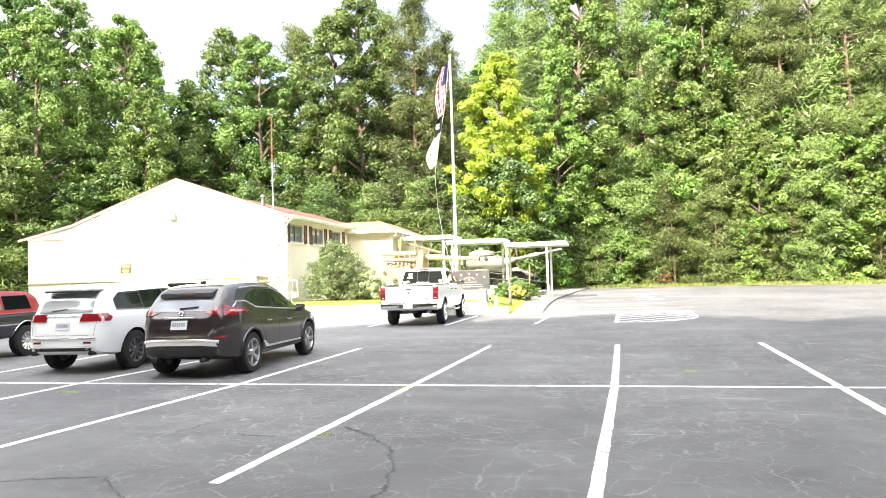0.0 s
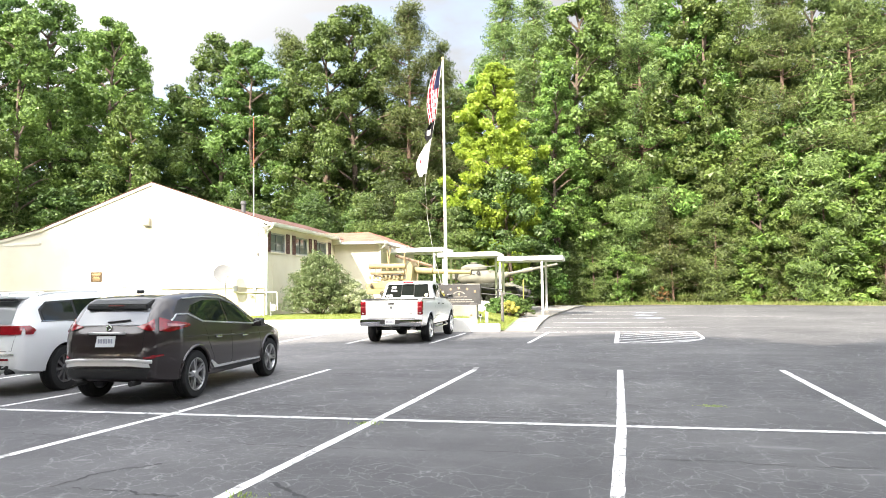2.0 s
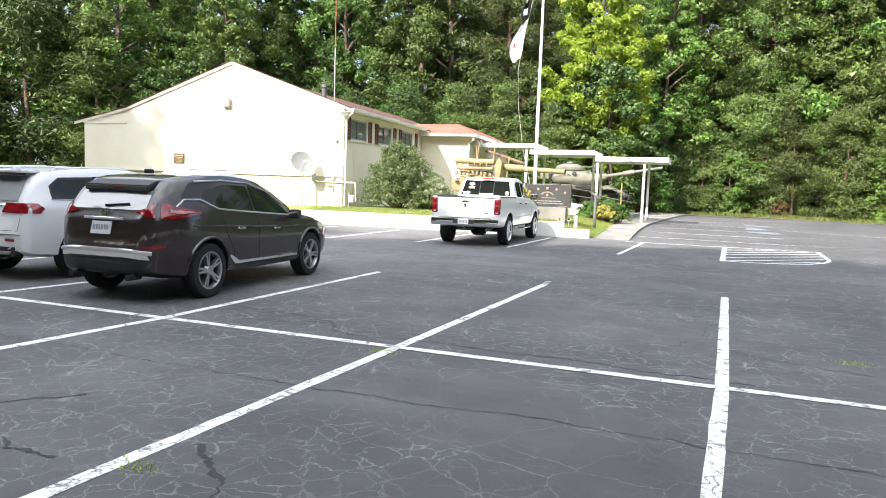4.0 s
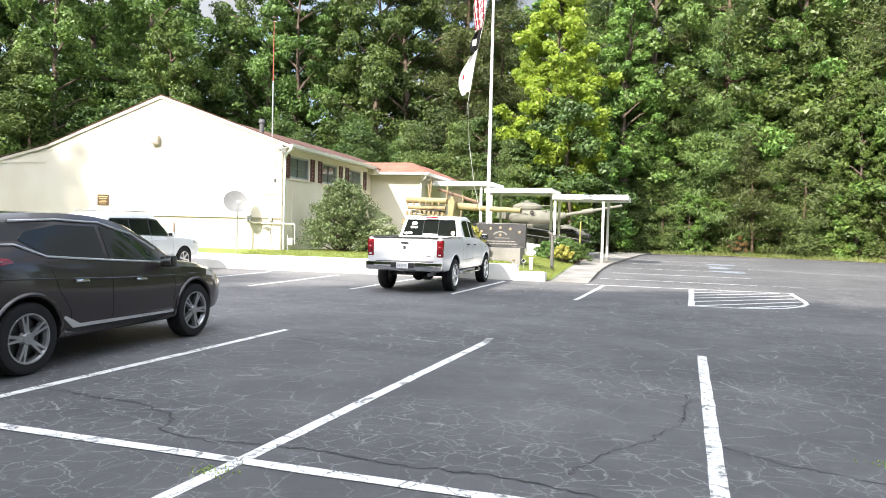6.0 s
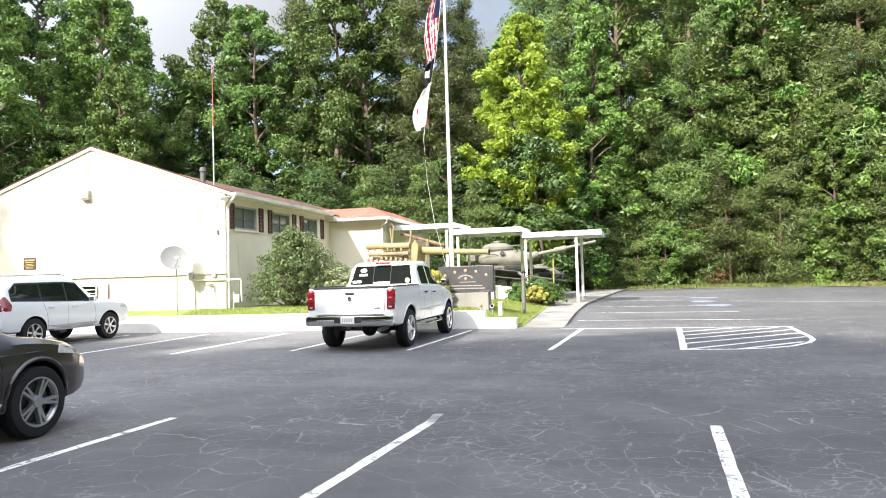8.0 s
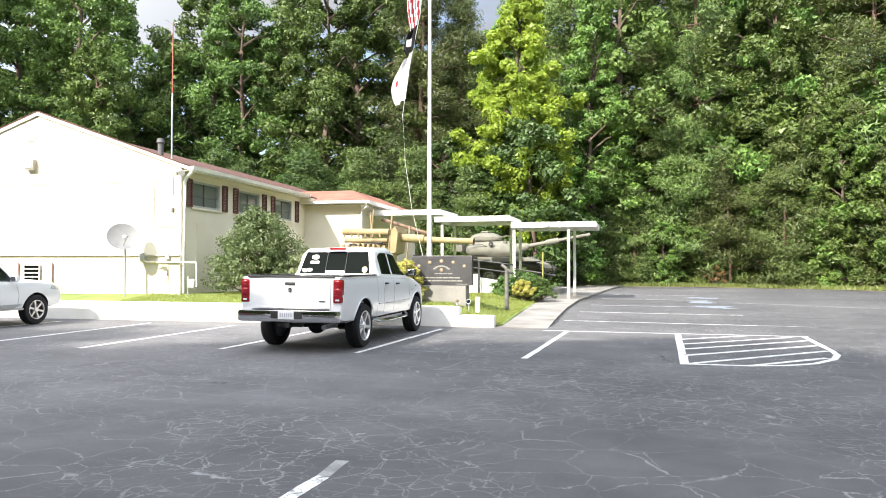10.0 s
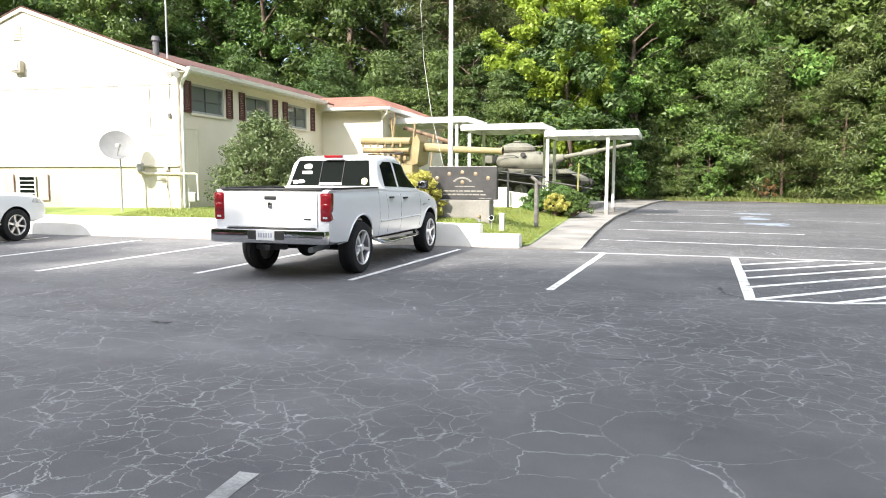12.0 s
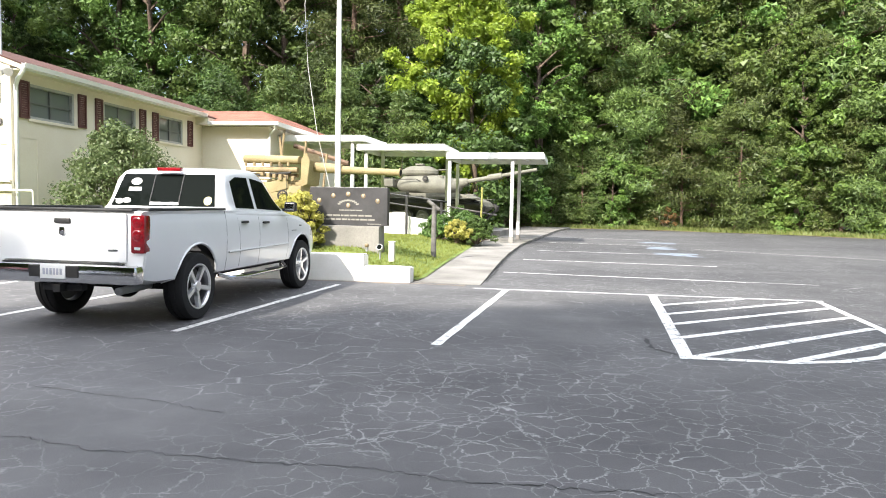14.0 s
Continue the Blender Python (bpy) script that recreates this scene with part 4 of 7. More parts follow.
# a darker cream for the gable's ledge and the wall below it
DULLCREAM = mat("dull_cream", (0.56, 0.51, 0.41), 0.85, var=0.08, scale=1.0, fine=14, bump=0.3, tint=(0.42, 0.38, 0.29))
HALL = thing("building", BM, "cream painted masonry hall with a low red shingled roof", "building")
PEAK_U, PEAK_Z, SLOPE = -5.68, 6.98, 0.351
LEFT_U = -14.2


def gable():
    bm = bmesh.new()
    prism(bm, [(LEFT_U, -0.3), (0, -0.3), (0, PEAK_Z + PEAK_U * SLOPE), (PEAK_U, PEAK_Z), (-11.6, PEAK_Z - 5.92 * SLOPE), (LEFT_U, 4.25)], 0.0, 0.25, "y")
    w = part("gable_wall", bm, WALLPAINT, HALL)
    part("ledge", lbox(LEFT_U - 0.02, 0.0, -0.09, 0.0, 1.87, 1.92, 0.008), DULLCREAM, w)
    part("block_base", lbox(LEFT_U + 2.5, -0.001, -0.025, 0.0, -0.3, 1.879), DULLCREAM, w, "dull cream band of the wall below the ledge")
    bm = bmesh.new()
    for u0, u1, z0, z1 in ((-1.25, -1.22, 3.2, 4.6), (-0.32, -0.30, 3.2, 4.6), (-1.25, -0.30, 3.18, 3.2)):
        bx(bm, (u0 + u1) / 2, -0.005, (z0 + z1) / 2, u1 - u0, 0.01, z1 - z0)
    part("wall_trim", bm, WALLPAINT, w)
    part("siding_joint", lbox(-11.6, 0, -0.012, 0, 4.70, 4.73), WALLPAINT, w)
    part("porch_beam", lbox(LEFT_U - .03, -11.6, -0.03, 0.0, 4.14, 4.26, 0.008), WALLPAINT, w)
    return w


gable_wall = gable()


def side_wall():
    """The long wall, with its three window openings."""
    spans, z0, z1, top = ((0.65, 2.48), (3.87, 5.62), (7.04, 8.72)), 3.58, 4.50, 4.86
    MULLION = mat("dark_mullion", (0.13, 0.14, 0.13), 0.5, var=0.1)
    SASH = mat("weathered_sash_paint", (0.42, 0.43, 0.40), 0.6, var=0.1)
    bm = bmesh.new()
    bx(bm, -0.125, 5.25, 1.64, 0.25, 10.0, 3.88)
    bx(bm, -0.125, 5.25, (z1 + top) / 2, 0.25, 10.0, top - z1)
    edges = [0.25] + [q for s in spans for q in s] + [10.25]
    for a, b in zip(edges[::2], edges[1::2]):
        bx(bm, -0.125, (a + b) / 2, (z0 + z1) / 2, 0.25, b - a, z1 - z0)
    part("side_wall", bm, WALLPAINT, HALL)
    for a, b in spans:
        win = part("window", lbox(-0.13, -0.11, a + 0.06, b - 0.06, z0 + 0.06, z1 - 0.06), PANE, HALL, "grey two-part window with a pale frame")
        bm = bmesh.new()
        for p, q, r, s in ((a, b, z0, z0 + .07), (a, b, z1 - .07, z1), (a, a + .07, z0 + .07, z1 - .07), (b - .07, b, z0 + .07, z1 - .07)):
            bx(bm, -0.07, (p + q) / 2, (r + s) / 2, 0.11, q - p, s - r)
        part("window_frame", bm, SASH, win)
        bm = bmesh.new()
        m = (a + b) / 2
        bx(bm, -0.09, m, (z0 + z1) / 2, 0.05, 0.06, z1 - z0 - .14)
        for c, d in ((a + .07, m - .03), (m + .03, b - .07)):
            bx(bm, -0.09, (c + d) / 2, (z0 + z1) / 2 - .02, 0.04, d - c, 0.045)
        part("mullion", bm, MULLION, win)
        part("window_sill", lbox(0.0, 0.055, a - 0.06, b + 0.06, z0 - 0.085, z0 - 0.005, 0.012), WALLPAINT, win)
        part("curtain", lbox(-0.24, -0.22, a, b, z0, z1), mat("net_curtain", (0.45, 0.46, 0.44), 0.9), win)
    for a, b in ((0.28, 0.63), (2.62, 2.98), (3.42, 3.78), (5.80, 6.17), (6.60, 6.97), (9.06, 9.43)):
        bm = bmesh.new()
        zc, half = 4.05, 0.49
        for p, q, r, s in ((a, a + .05, zc - half, zc + half), (b - .05, b, zc - half, zc + half), (a + .05, b - .05, zc - half, zc - half + .06), (a + .05, b - .05, zc + half - .06, zc + half)):
            bx(bm, 0.028, (p + q) / 2, (r + s) / 2, 0.05, q - p, s - r)
        for k in range(15):
            bx(bm, 0.022, (a + b) / 2, zc - half + .09 + k * .06, 0.012, b - a - .1, 0.05, rot=None)
        part("shutter", bm, SHUTTER, HALL, "dark maroon louvred shutter")
    d = part("blocked_door", lbox(0.0, 0.012, 0.16, 0.90, 0.7, 3.05), WALLPAINT, HALL)
    bm = bmesh.new()
    for p, q, r, s in ((0.12, 0.16, .7, 3.09), (0.90, 0.94, .7, 3.09), (0.16, 0.90, 3.05, 3.09)):
        bx(bm, 0.014, (p + q) / 2, (r + s) / 2, 0.028, q - p, s - r)
    part("door_trim", bm, WALLPAINT, d)


side_wall()


def other_walls():
    bm = bmesh.new()
    bx(bm, LEFT_U + .125, 10.2, 2.0, 0.25, 19.9, 4.5)
    part("left_wall", bm, WALLPAINT, HALL)
    bm = bmesh.new()
    prism(bm, [(LEFT_U, -0.3), (0, -0.3), (0, 4.55), (PEAK_U, PEAK_Z - .4), (-11.6, PEAK_Z - 5.92 * SLOPE - .35), (LEFT_U, 3.9)], 20.2, 20.45, "y")
    part("back_wall", bm, WALLPAINT, HALL)
    bm = bmesh.new()
    bx(bm, 1.40, 10.375, 2.1, 2.8, 0.25, 4.7)
    bx(bm, 2.675, 15.4, 2.1, 0.25, 9.8, 4.7)
    bx(bm, 1.40, 20.3, 2.1, 2.3, 0.25, 4.7)
    part("wing_wall", bm, WALLPAINT, HALL)
    door = part("garage_door", lbox(LEFT_U + .35, LEFT_U + 2.4, -0.012, 0.0, -0.2, 1.75), WHITE, HALL, "white panelled garage door in the gable")
    bm = bmesh.new()
    for k in range(4):
        for j in range(4):
            bx(bm, LEFT_U + .61 + j * .51, -0.018, 0.05 + k * .45, 0.42, 0.014, 0.34, bevel=0.004)
    part("panel", bm, WHITE, door)


other_walls()


def slab(name, pts, v0, v1, material, parent, label=""):
    bm = bmesh.new()
    prism(bm, pts, v0, v1, "y")
    return part(name, bm, material, parent, label)


def roofs():
    t, e = 0.07, 0.42
    ez = PEAK_Z + (PEAK_U - e) * SLOPE
    lz = PEAK_Z - 5.92 * SLOPE
    planes = (("roof", "weathered brown-red asphalt shingles", (PEAK_U, PEAK_Z), (e, ez)),
              ("roof_slope", "", (PEAK_U - .003, PEAK_Z), (-11.6, lz)), ("porch_roof", "", (-11.603, lz), (-14.75, 4.22)))
    for name, label, (a, za), (b, zb) in planes:
        # the verge stands a little above the field of the roof
        slab(name + "_verge", [(a, za + .008), (b, zb + .008), (b, zb + .045), (a, za + .045)], -0.085, 0.05, ROOFBROWN, HALL)
        slab(name, [(a, za - .33), (b, zb - .085), (b, zb + t - .085), (a, za + t - .33)], 0.052, 20.8, ROOFBROWN, HALL, label)
    # white boards along the edges
    for a, b, za, zb in ((PEAK_U, e + .01, PEAK_Z, ez), (PEAK_U - .003, -11.6, PEAK_Z, lz), (-11.603, -14.76, lz, 4.21)):
        slab("rake_board", [(a, za - .12), (b, zb - .12), (b, zb + .006), (a, za + .006)], -0.065, -0.042, WALLPAINT, HALL)
        slab("soffit", [(a, za - .03), (b, zb - .03), (b, zb + .006), (a, za + .006)], -0.04, -0.002, WALLPAINT, HALL)
    # eave: soffit, fascia, gutter
    part("eave_soffit", lbox(0.002, e, 0.0, 9.70, ez - .10, ez - .07), WALLPAINT, HALL)
    part("eave_return", lbox(0.003, 0.54, 9.703, 10.24, 4.463, 4.74), WALLPAINT, HALL)
    part("fascia", lbox(e - .02, e + .005, -0.09, 9.70, ez - .12, ez + .03), WHITE, HALL)
    bm = bmesh.new()
    prism(bm, [(e + .006, ez - .07), (e + .09, ez - .07), (e + .12, ez + .05), (e + .105, ez + .05), (e + .08, ez - .05), (e + .02, ez - .05), (e + .006, ez + .05)], -0.12, 9.72, "y")
    part("gutter", bm, WHITE, HALL, "white rain gutter")
    # wing: hipped roof
    x0, x1, y0, y1, z0 = -0.2, 3.35, 9.72, 21.0, 4.56
    rz, ry0, ry1, rx = 5.42, 13.0, 17.5, 1.4
    bm = bmesh.new()
    lo = [bm.verts.new(p) for p in ((x0 - 3, y0, z0), (x1, y0, z0), (x1, y1, z0), (x0 - 3, y1, z0))]
    hi = [bm.verts.new(p) for p in ((x0 - 3, ry0, rz), (rx, ry0, rz), (rx, ry1, rz), (x0 - 3, ry1, rz))]
    for k in range(4):
        bm.faces.new((lo[k], lo[(k + 1) % 4], hi[(k + 1) % 4], hi[k]))
    bm.faces.new(hi), bm.faces.new(lo[::-1])
    # keep clear of the hall's roof, under which it runs
    part("wing_roof", bm, SHINGLE, HALL, "faded orange-red shingled hip roof")
    part("wing_soffit", lbox(0.45, x1 - .02, y0 + .02, 10.25, z0 - .10, z0 - .07), WALLPAINT, HALL)
    part("wing_soffit", lbox(2.802, x1 - .02, 10.26, y1, z0 - .10, z0 - .07), WALLPAINT, HALL)
    part("wing_fascia", lbox(0.55, x1, y0 - .03, y0, z0 - .14, z0 + .03), WHITE, HALL)
    part("wing_fascia", lbox(x1, x1 + .03, y0 - .03, y1, z0 - .14, z0 + .03), WHITE, HALL)
    bm = bmesh.new()
    prism(bm, [(y0 - .032, z0 - .10), (y0 - .11, z0 - .10), (y0 - .14, z0 + .02), (y0 - .032, z0 + .02)], 0.56, x1 + .1, "x")
    part("wing_gutter", bm, WHITE, HALL)
    bm = bmesh.new()
    tube(bm, [(3.30, 9.66, 4.45), (3.28, 9.75, 4.32), (2.88, 10.18, 4.15), (2.86, 10.20, 3.9), (2.86, 10.20, 0.5)], [.045] * 5, 10)
    part("downpipe", bm, WHITE, HALL, smooth=50)
    bm = bmesh.new()
    tube(bm, [(e + .06, -0.12, ez - .06), (e + .05, -0.12, ez - .16), (0.20, 0.02, ez - .32), (0.075, 0.10, ez - .48), (0.075, 0.10, 0.62)], [.055] * 5, 12)
    part("downpipe", bm, WHITE, HALL, smooth=50)
    bm = bmesh.new()
    rod(bm, (-1.55, 1.1, PEAK_Z - 4.4 * SLOPE - .2), (-1.55, 1.1, PEAK_Z - 4.4 * SLOPE + .50), 0.10, n=16)
    rod(bm, (-1.55, 1.1, PEAK_Z - 4.4 * SLOPE + .50), (-1.55, 1.1, PEAK_Z - 4.4 * SLOPE + .65), 0.15, 0.11, n=16)
    part("vent_pipe", bm, mat("dark_flue", (0.10, 0.10, 0.105), 0.7), HALL, smooth=40)


roofs()


def wall_fixtures():
    # a cream housing coloured tan, its shadow put into the colour
    LAMPSHADED = mat("shadowed_cream_housing", (0.36, 0.33, 0.27), 0.6, var=0.1)
    lamp = thing("floodlight", BM, "cream floodlight box fixed high on the gable", "lamp")
    part("back_box", lbox(-6.10, -5.70, -0.2, -0.001, 4.90, 5.30, 0.06), LAMPSHADED, lamp, smooth=40)
    part("lens", lbox(-6.18 + .1, -5.9 + .12, -0.225, -0.201, 4.97, 5.21, 0.01), CLEARLENS, lamp)
    vent = thing("gable_vent", BM, "small cream louvre near the gable peak", "vent")
    bm = bmesh.new()
    for k in range(5):
        bx(bm, -5.95, -0.02, 6.0 + k * .09, 0.34, 0.035, 0.06)
    part("louvre", bm, WALLPAINT, vent)
    pl = thing("wall_plaque", BM, "dark bronze plaque with pale lettering on the gable wall", "plaque")
    part("plate", lbox(-8.85, -8.27, -0.03, -0.001, 2.28, 2.76, 0.008), PLAQUE, pl)
    bm = bmesh.new()
    for z, w, h in ((2.66, .46, .05), (2.575, .40, .028), (2.50, .30, .022), (2.44, .42, .022), (2.385, .36, .02), (2.335, .30, .016)):
        bx(bm, -8.56, -0.032, z, w, 0.006, h)
    part("lettering", bm, GOLD, pl)
    # satellite dish on its mast
    DISHGREY = mat("dish_grey_paint", (0.20, 0.20, 0.20), 0.55, var=0.06, scale=3)
    dish = thing("satellite_dish", BM @ pose(-1.55, -0.75, 0.5), "pale grey satellite dish on a steel mast before the wall", "satellite dish")
    bm = bmesh.new()
    rod(bm, (0, 0, -0.15), (0, 0, 1.75), 0.03)
    rod(bm, (0, 0, 1.75), (0, -0.10, 1.95), 0.028)
    part("mast", bm, STEEL, dish, smooth=40)
    bm = bmesh.new()
    prof = [(0.0, 0.001), (0.006, 0.14), (0.025, 0.28), (0.055, 0.40), (0.08, 0.47), (0.072, 0.476), (0.045, 0.405), (0.015, 0.28), (-0.004, 0.14), (-0.012, 0.001)]
    lathe(bm, prof, 36, "z")
    bmesh.ops.transform(bm, matrix=pose(0, -0.14, 1.98, 66, 0, 0), verts=bm.verts)
    bmesh.ops.rotate(bm, cent=(0, -0.14, 1.98), matrix=Matrix.Rotation(radians(38), 3, "Z"), verts=bm.verts)
    part("reflector", bm, DISHGREY, dish, smooth=50)
    bm = bmesh.new()
    rod(bm, (0.0, -0.16, 1.62), (0.40, -0.50, 1.92), 0.016)
    part("arm", bm, STEEL, dish)
    bm = bmesh.new()
    bx(bm, 0.43, -0.58, 1.97, 0.16, 0.10, 0.10, bevel=0.02)
    rod(bm, (0.41, -0.58, 1.97), (0.34, -0.48, 1.98), 0.035)
    part("receiver", bm, STEEL, dish)
    mtr = thing("utility_pipes", BM, "cream painted pipes and meter boxes on the wall", "pipes")
    bm = bmesh.new()
    tube(bm, [(-1.45, -0.06, 1.95), (-1.40, -0.06, 1.75), (-1.2, -0.06, 1.66), (0.15, -0.09, 1.66)], [.03] * 4, 8)
    tube(bm, [(0.15, -0.09, 1.66), (0.62, -0.09, 1.66), (0.66, -0.09, 1.62), (0.66, -0.09, 0.85)], [.028] * 4, 8)
    tube(bm, [(-0.42, -0.05, 1.95), (-0.44, -0.05, 1.2), (-0.36, -0.05, 0.55)], [.016] * 3, 6)
    part("pipe", bm, WALLPAINT, mtr, smooth=50)
    part("meter_box", lbox(-1.52, -1.30, -0.12, -0.001, 1.72, 1.98, 0.015), STEEL, mtr)
    part("meter_box", lbox(-0.52, -0.36, -0.11, -0.001, 1.75, 1.97, 0.015), STEEL, mtr)
    bm = bmesh.new()
    bx(bm, 0.50, -0.09, 0.95, 0.26, 0.2, 0.3, bevel=0.03)
    rod(bm, (0.36, -0.09, 0.58), (0.36, -0.09, 1.2), 0.03)
    part("gas_meter", bm, STEEL, mtr)
    win = thing("lower_window", BM, "small barred window with faded pink shutters", "window")
    part("pane", lbox(-6.12, -5.48, -0.072, -0.061, 0.85, 1.58), DARKPANE, win)
    bm = bmesh.new()
    for z in (0.86, 1.0, 1.14, 1.28, 1.42, 1.56):
        bx(bm, -5.8, -0.085, z, 0.66, 0.02, 0.035)
    for u in (-6.13, -5.47):
        bx(bm, u, -0.085, 1.21, 0.04, 0.03, 0.75)
    part("bars", bm, WHITE, win)
    for u in (-6.52, -5.12):
        part("shutter", lbox(u - .17, u + .17, -0.095, -0.061, 0.78, 1.64, 0.006), PINKSHUT, win)
    cl = thing("corner_floodlight", BM, "white floodlight pair under the gable's corner eave", "lamp")
    # grey instead of white, so that the heads stand out from the wall
    LAMPGREY = mat("lamp_grey", (0.42, 0.41, 0.38), 0.5, var=0.1)
    part("mount", lbox(0.0, 0.16, -0.22, -0.066, 4.62, 4.76, 0.015), LAMPGREY, cl)
    for du in (-.02, .24):
        bm = bmesh.new()
        rod(bm, (0.06 + du * .5, -0.2, 4.68), (0.02 + du, -0.38, 4.60), .06, .105, 16)
        part("lamp_head", bm, LAMPGREY, cl, smooth=40)
    CABLE = mat("grey_cable_sheath", (0.13, 0.125, 0.12), 0.7, var=0.1)
    cb = thing("wall_cable", BM, "thin grey cable and junction boxes on the gable wall", "cable")
    bm = bmesh.new()
    tube(bm, [(-1.0, -.012, 4.35), (-1.0, -.012, 2.85), (-.1, -.012, 2.85)], [.009] * 3, 6)
    part("cable", bm, CABLE, cb)
    bm = bmesh.new()
    tube(bm, [(-.28, -.012, 4.7), (-.28, -.012, 3.9)], [.008] * 2, 6)
    part("drop_cable", bm, CABLE, cb)
    part("junction_box", lbox(-.33, -.24, -.06, -.001, 3.35, 3.50, .01), CABLE, cb)
    part("wall_joint", lbox(-7.6, -.06, -.010, -.001, 4.37, 4.385), CABLE, cb)
    mast = thing("radio_mast", BM, "tall thin antenna mast with red paint by the roof edge", "antenna")
    bm = bmesh.new()
    rod(bm, (-0.85, 0.72, 4.9), (-0.85, 0.72, 7.6), 0.028)
    part("lower_pole", bm, STEEL, mast)
    bm = bmesh.new()
    rod(bm, (-0.85, 0.72, 7.6), (-0.85, 0.72, 10.1), 0.022, 0.014)
    part("upper_pole", bm, REDMARK, mast)
    bm = bmesh.new()
    for a in range(3):
        rod(bm, (-0.85, 0.72, 10.05), (-0.85 + .3 * math.cos(a * 2.1), 0.72 + .3 * math.sin(a * 2.1), 10.12), 0.008, n=6)
    part("element", bm, STEEL, mast)


wall_fixtures()


# ---------------------------------------------------------------- covered walk
def canopy(name, x0, x1, y0, y1, top, posts):
    """One step of the flat white roof over the walk."""
    c = thing(name, pose(0, 0, 0), "flat white canopy roof on square posts over the walk", "canopy", "covered walk")
    bm = bmesh.new()
    prism(bm, [(x0, y0), (x1, y0), (x1 - .15, y1), (x0 - .15, y1)], top - .06, top, "z")
    part("roof_deck", bm, WHITE, c)
    k = 0.19
    for a, b, p, q in ((x0, x1, y0, y0 + .06), (x0 - .15, x1 - .15, y1 - .06, y1)):
        part("fascia", box((a + b) / 2, (p + q) / 2, top - .06 - k / 2, b - a, q - p, k - .002, bevel=0.01), WHITE, c)
    for xx in (x0, x1):
        bm = bmesh.new()
        prism(bm, [(xx - .03, y0 + .062), (xx + .03, y0 + .062), (xx - .12, y1 - .062), (xx - .18, y1 - .062)], top - .06 - k, top - .062, "z")
        part("end_fascia", bm, WHITE, c)
    for j in range(int((x1 - x0) / 0.6)):
        part("rib", box(x0 + .45 + j * .6, (y0 + y1) / 2, top - .10, 0.05, y1 - y0 - .2, 0.07), WHITE, c)
    for px, py, pz in posts:
        part("post", lbox(px - .062, px + .062, py - .062, py + .062, pz, top - .26, 0.012), WHITE, c)
        part("post_base", lbox(px - .085, px + .085, py - .085, py + .085, pz - .3, pz + .012, 0.01), CONCRETE, c)
    return c


canopy("canopy", -7.05, -3.28, 43.5, 47.0, 3.54, [(-6.95, 43.7, .35), (-4.48, 43.7, .30), (-7.28, 46.8, .35), (-4.58, 46.8, .27)])
canopy("canopy", -10.72, -7.12, 43.45, 46.95, 3.86, [(-10.4, 43.7, .4), (-7.75, 46.8, .4)])
canopy("canopy", -14.2, -10.42, 43.4, 46.9, 4.21, [(-10.95, 43.6, .45), (-10.7, 46.8, .45)])


def ramp():
    """The white ramp wall with its dark handrail, by the covered walk."""
    r = thing("ramp", pose(0, 0, 0), "white walled ramp with a dark wooden handrail", "ramp")
    bm = bmesh.new()
    prism(bm, [(-11.2, 0.1), (-6.4, 0.1), (-6.4, 0.82), (-8.1, 1.05), (-8.1, 1.2), (-8.6, 1.2), (-8.6, 1.15), (-11.2, 1.5)], 41.5, 41.75, "y")
    part("wall", bm, WHITEWALL, r)
    bm = bmesh.new()
    for dz in (0.0, 0.34):
        tube(bm, [(-11.0, 41.3, 2.02 - dz), (-8.6, 41.3, 1.86 - dz), (-6.5, 41.3, 1.6 - dz)], [.035] * 3, 6)
    part("rail", bm, BLACK, r)
    for x, z in ((-10.6, 1.95), (-9.3, 1.88), (-8.0, 1.78), (-6.7, 1.6)):
        part("post", lbox(x - .04, x + .04, 41.26, 41.34, 0.3, z), BLACK, r)
    bm = bmesh.new()
    tube(bm, [(-6.5, 41.3, 1.45), (-5.4, 42.0, 1.25), (-4.9, 42.6, 1.15)], [.03] * 3, 6)
    part("lower_rail", bm, WOODPOST, r)


ramp()


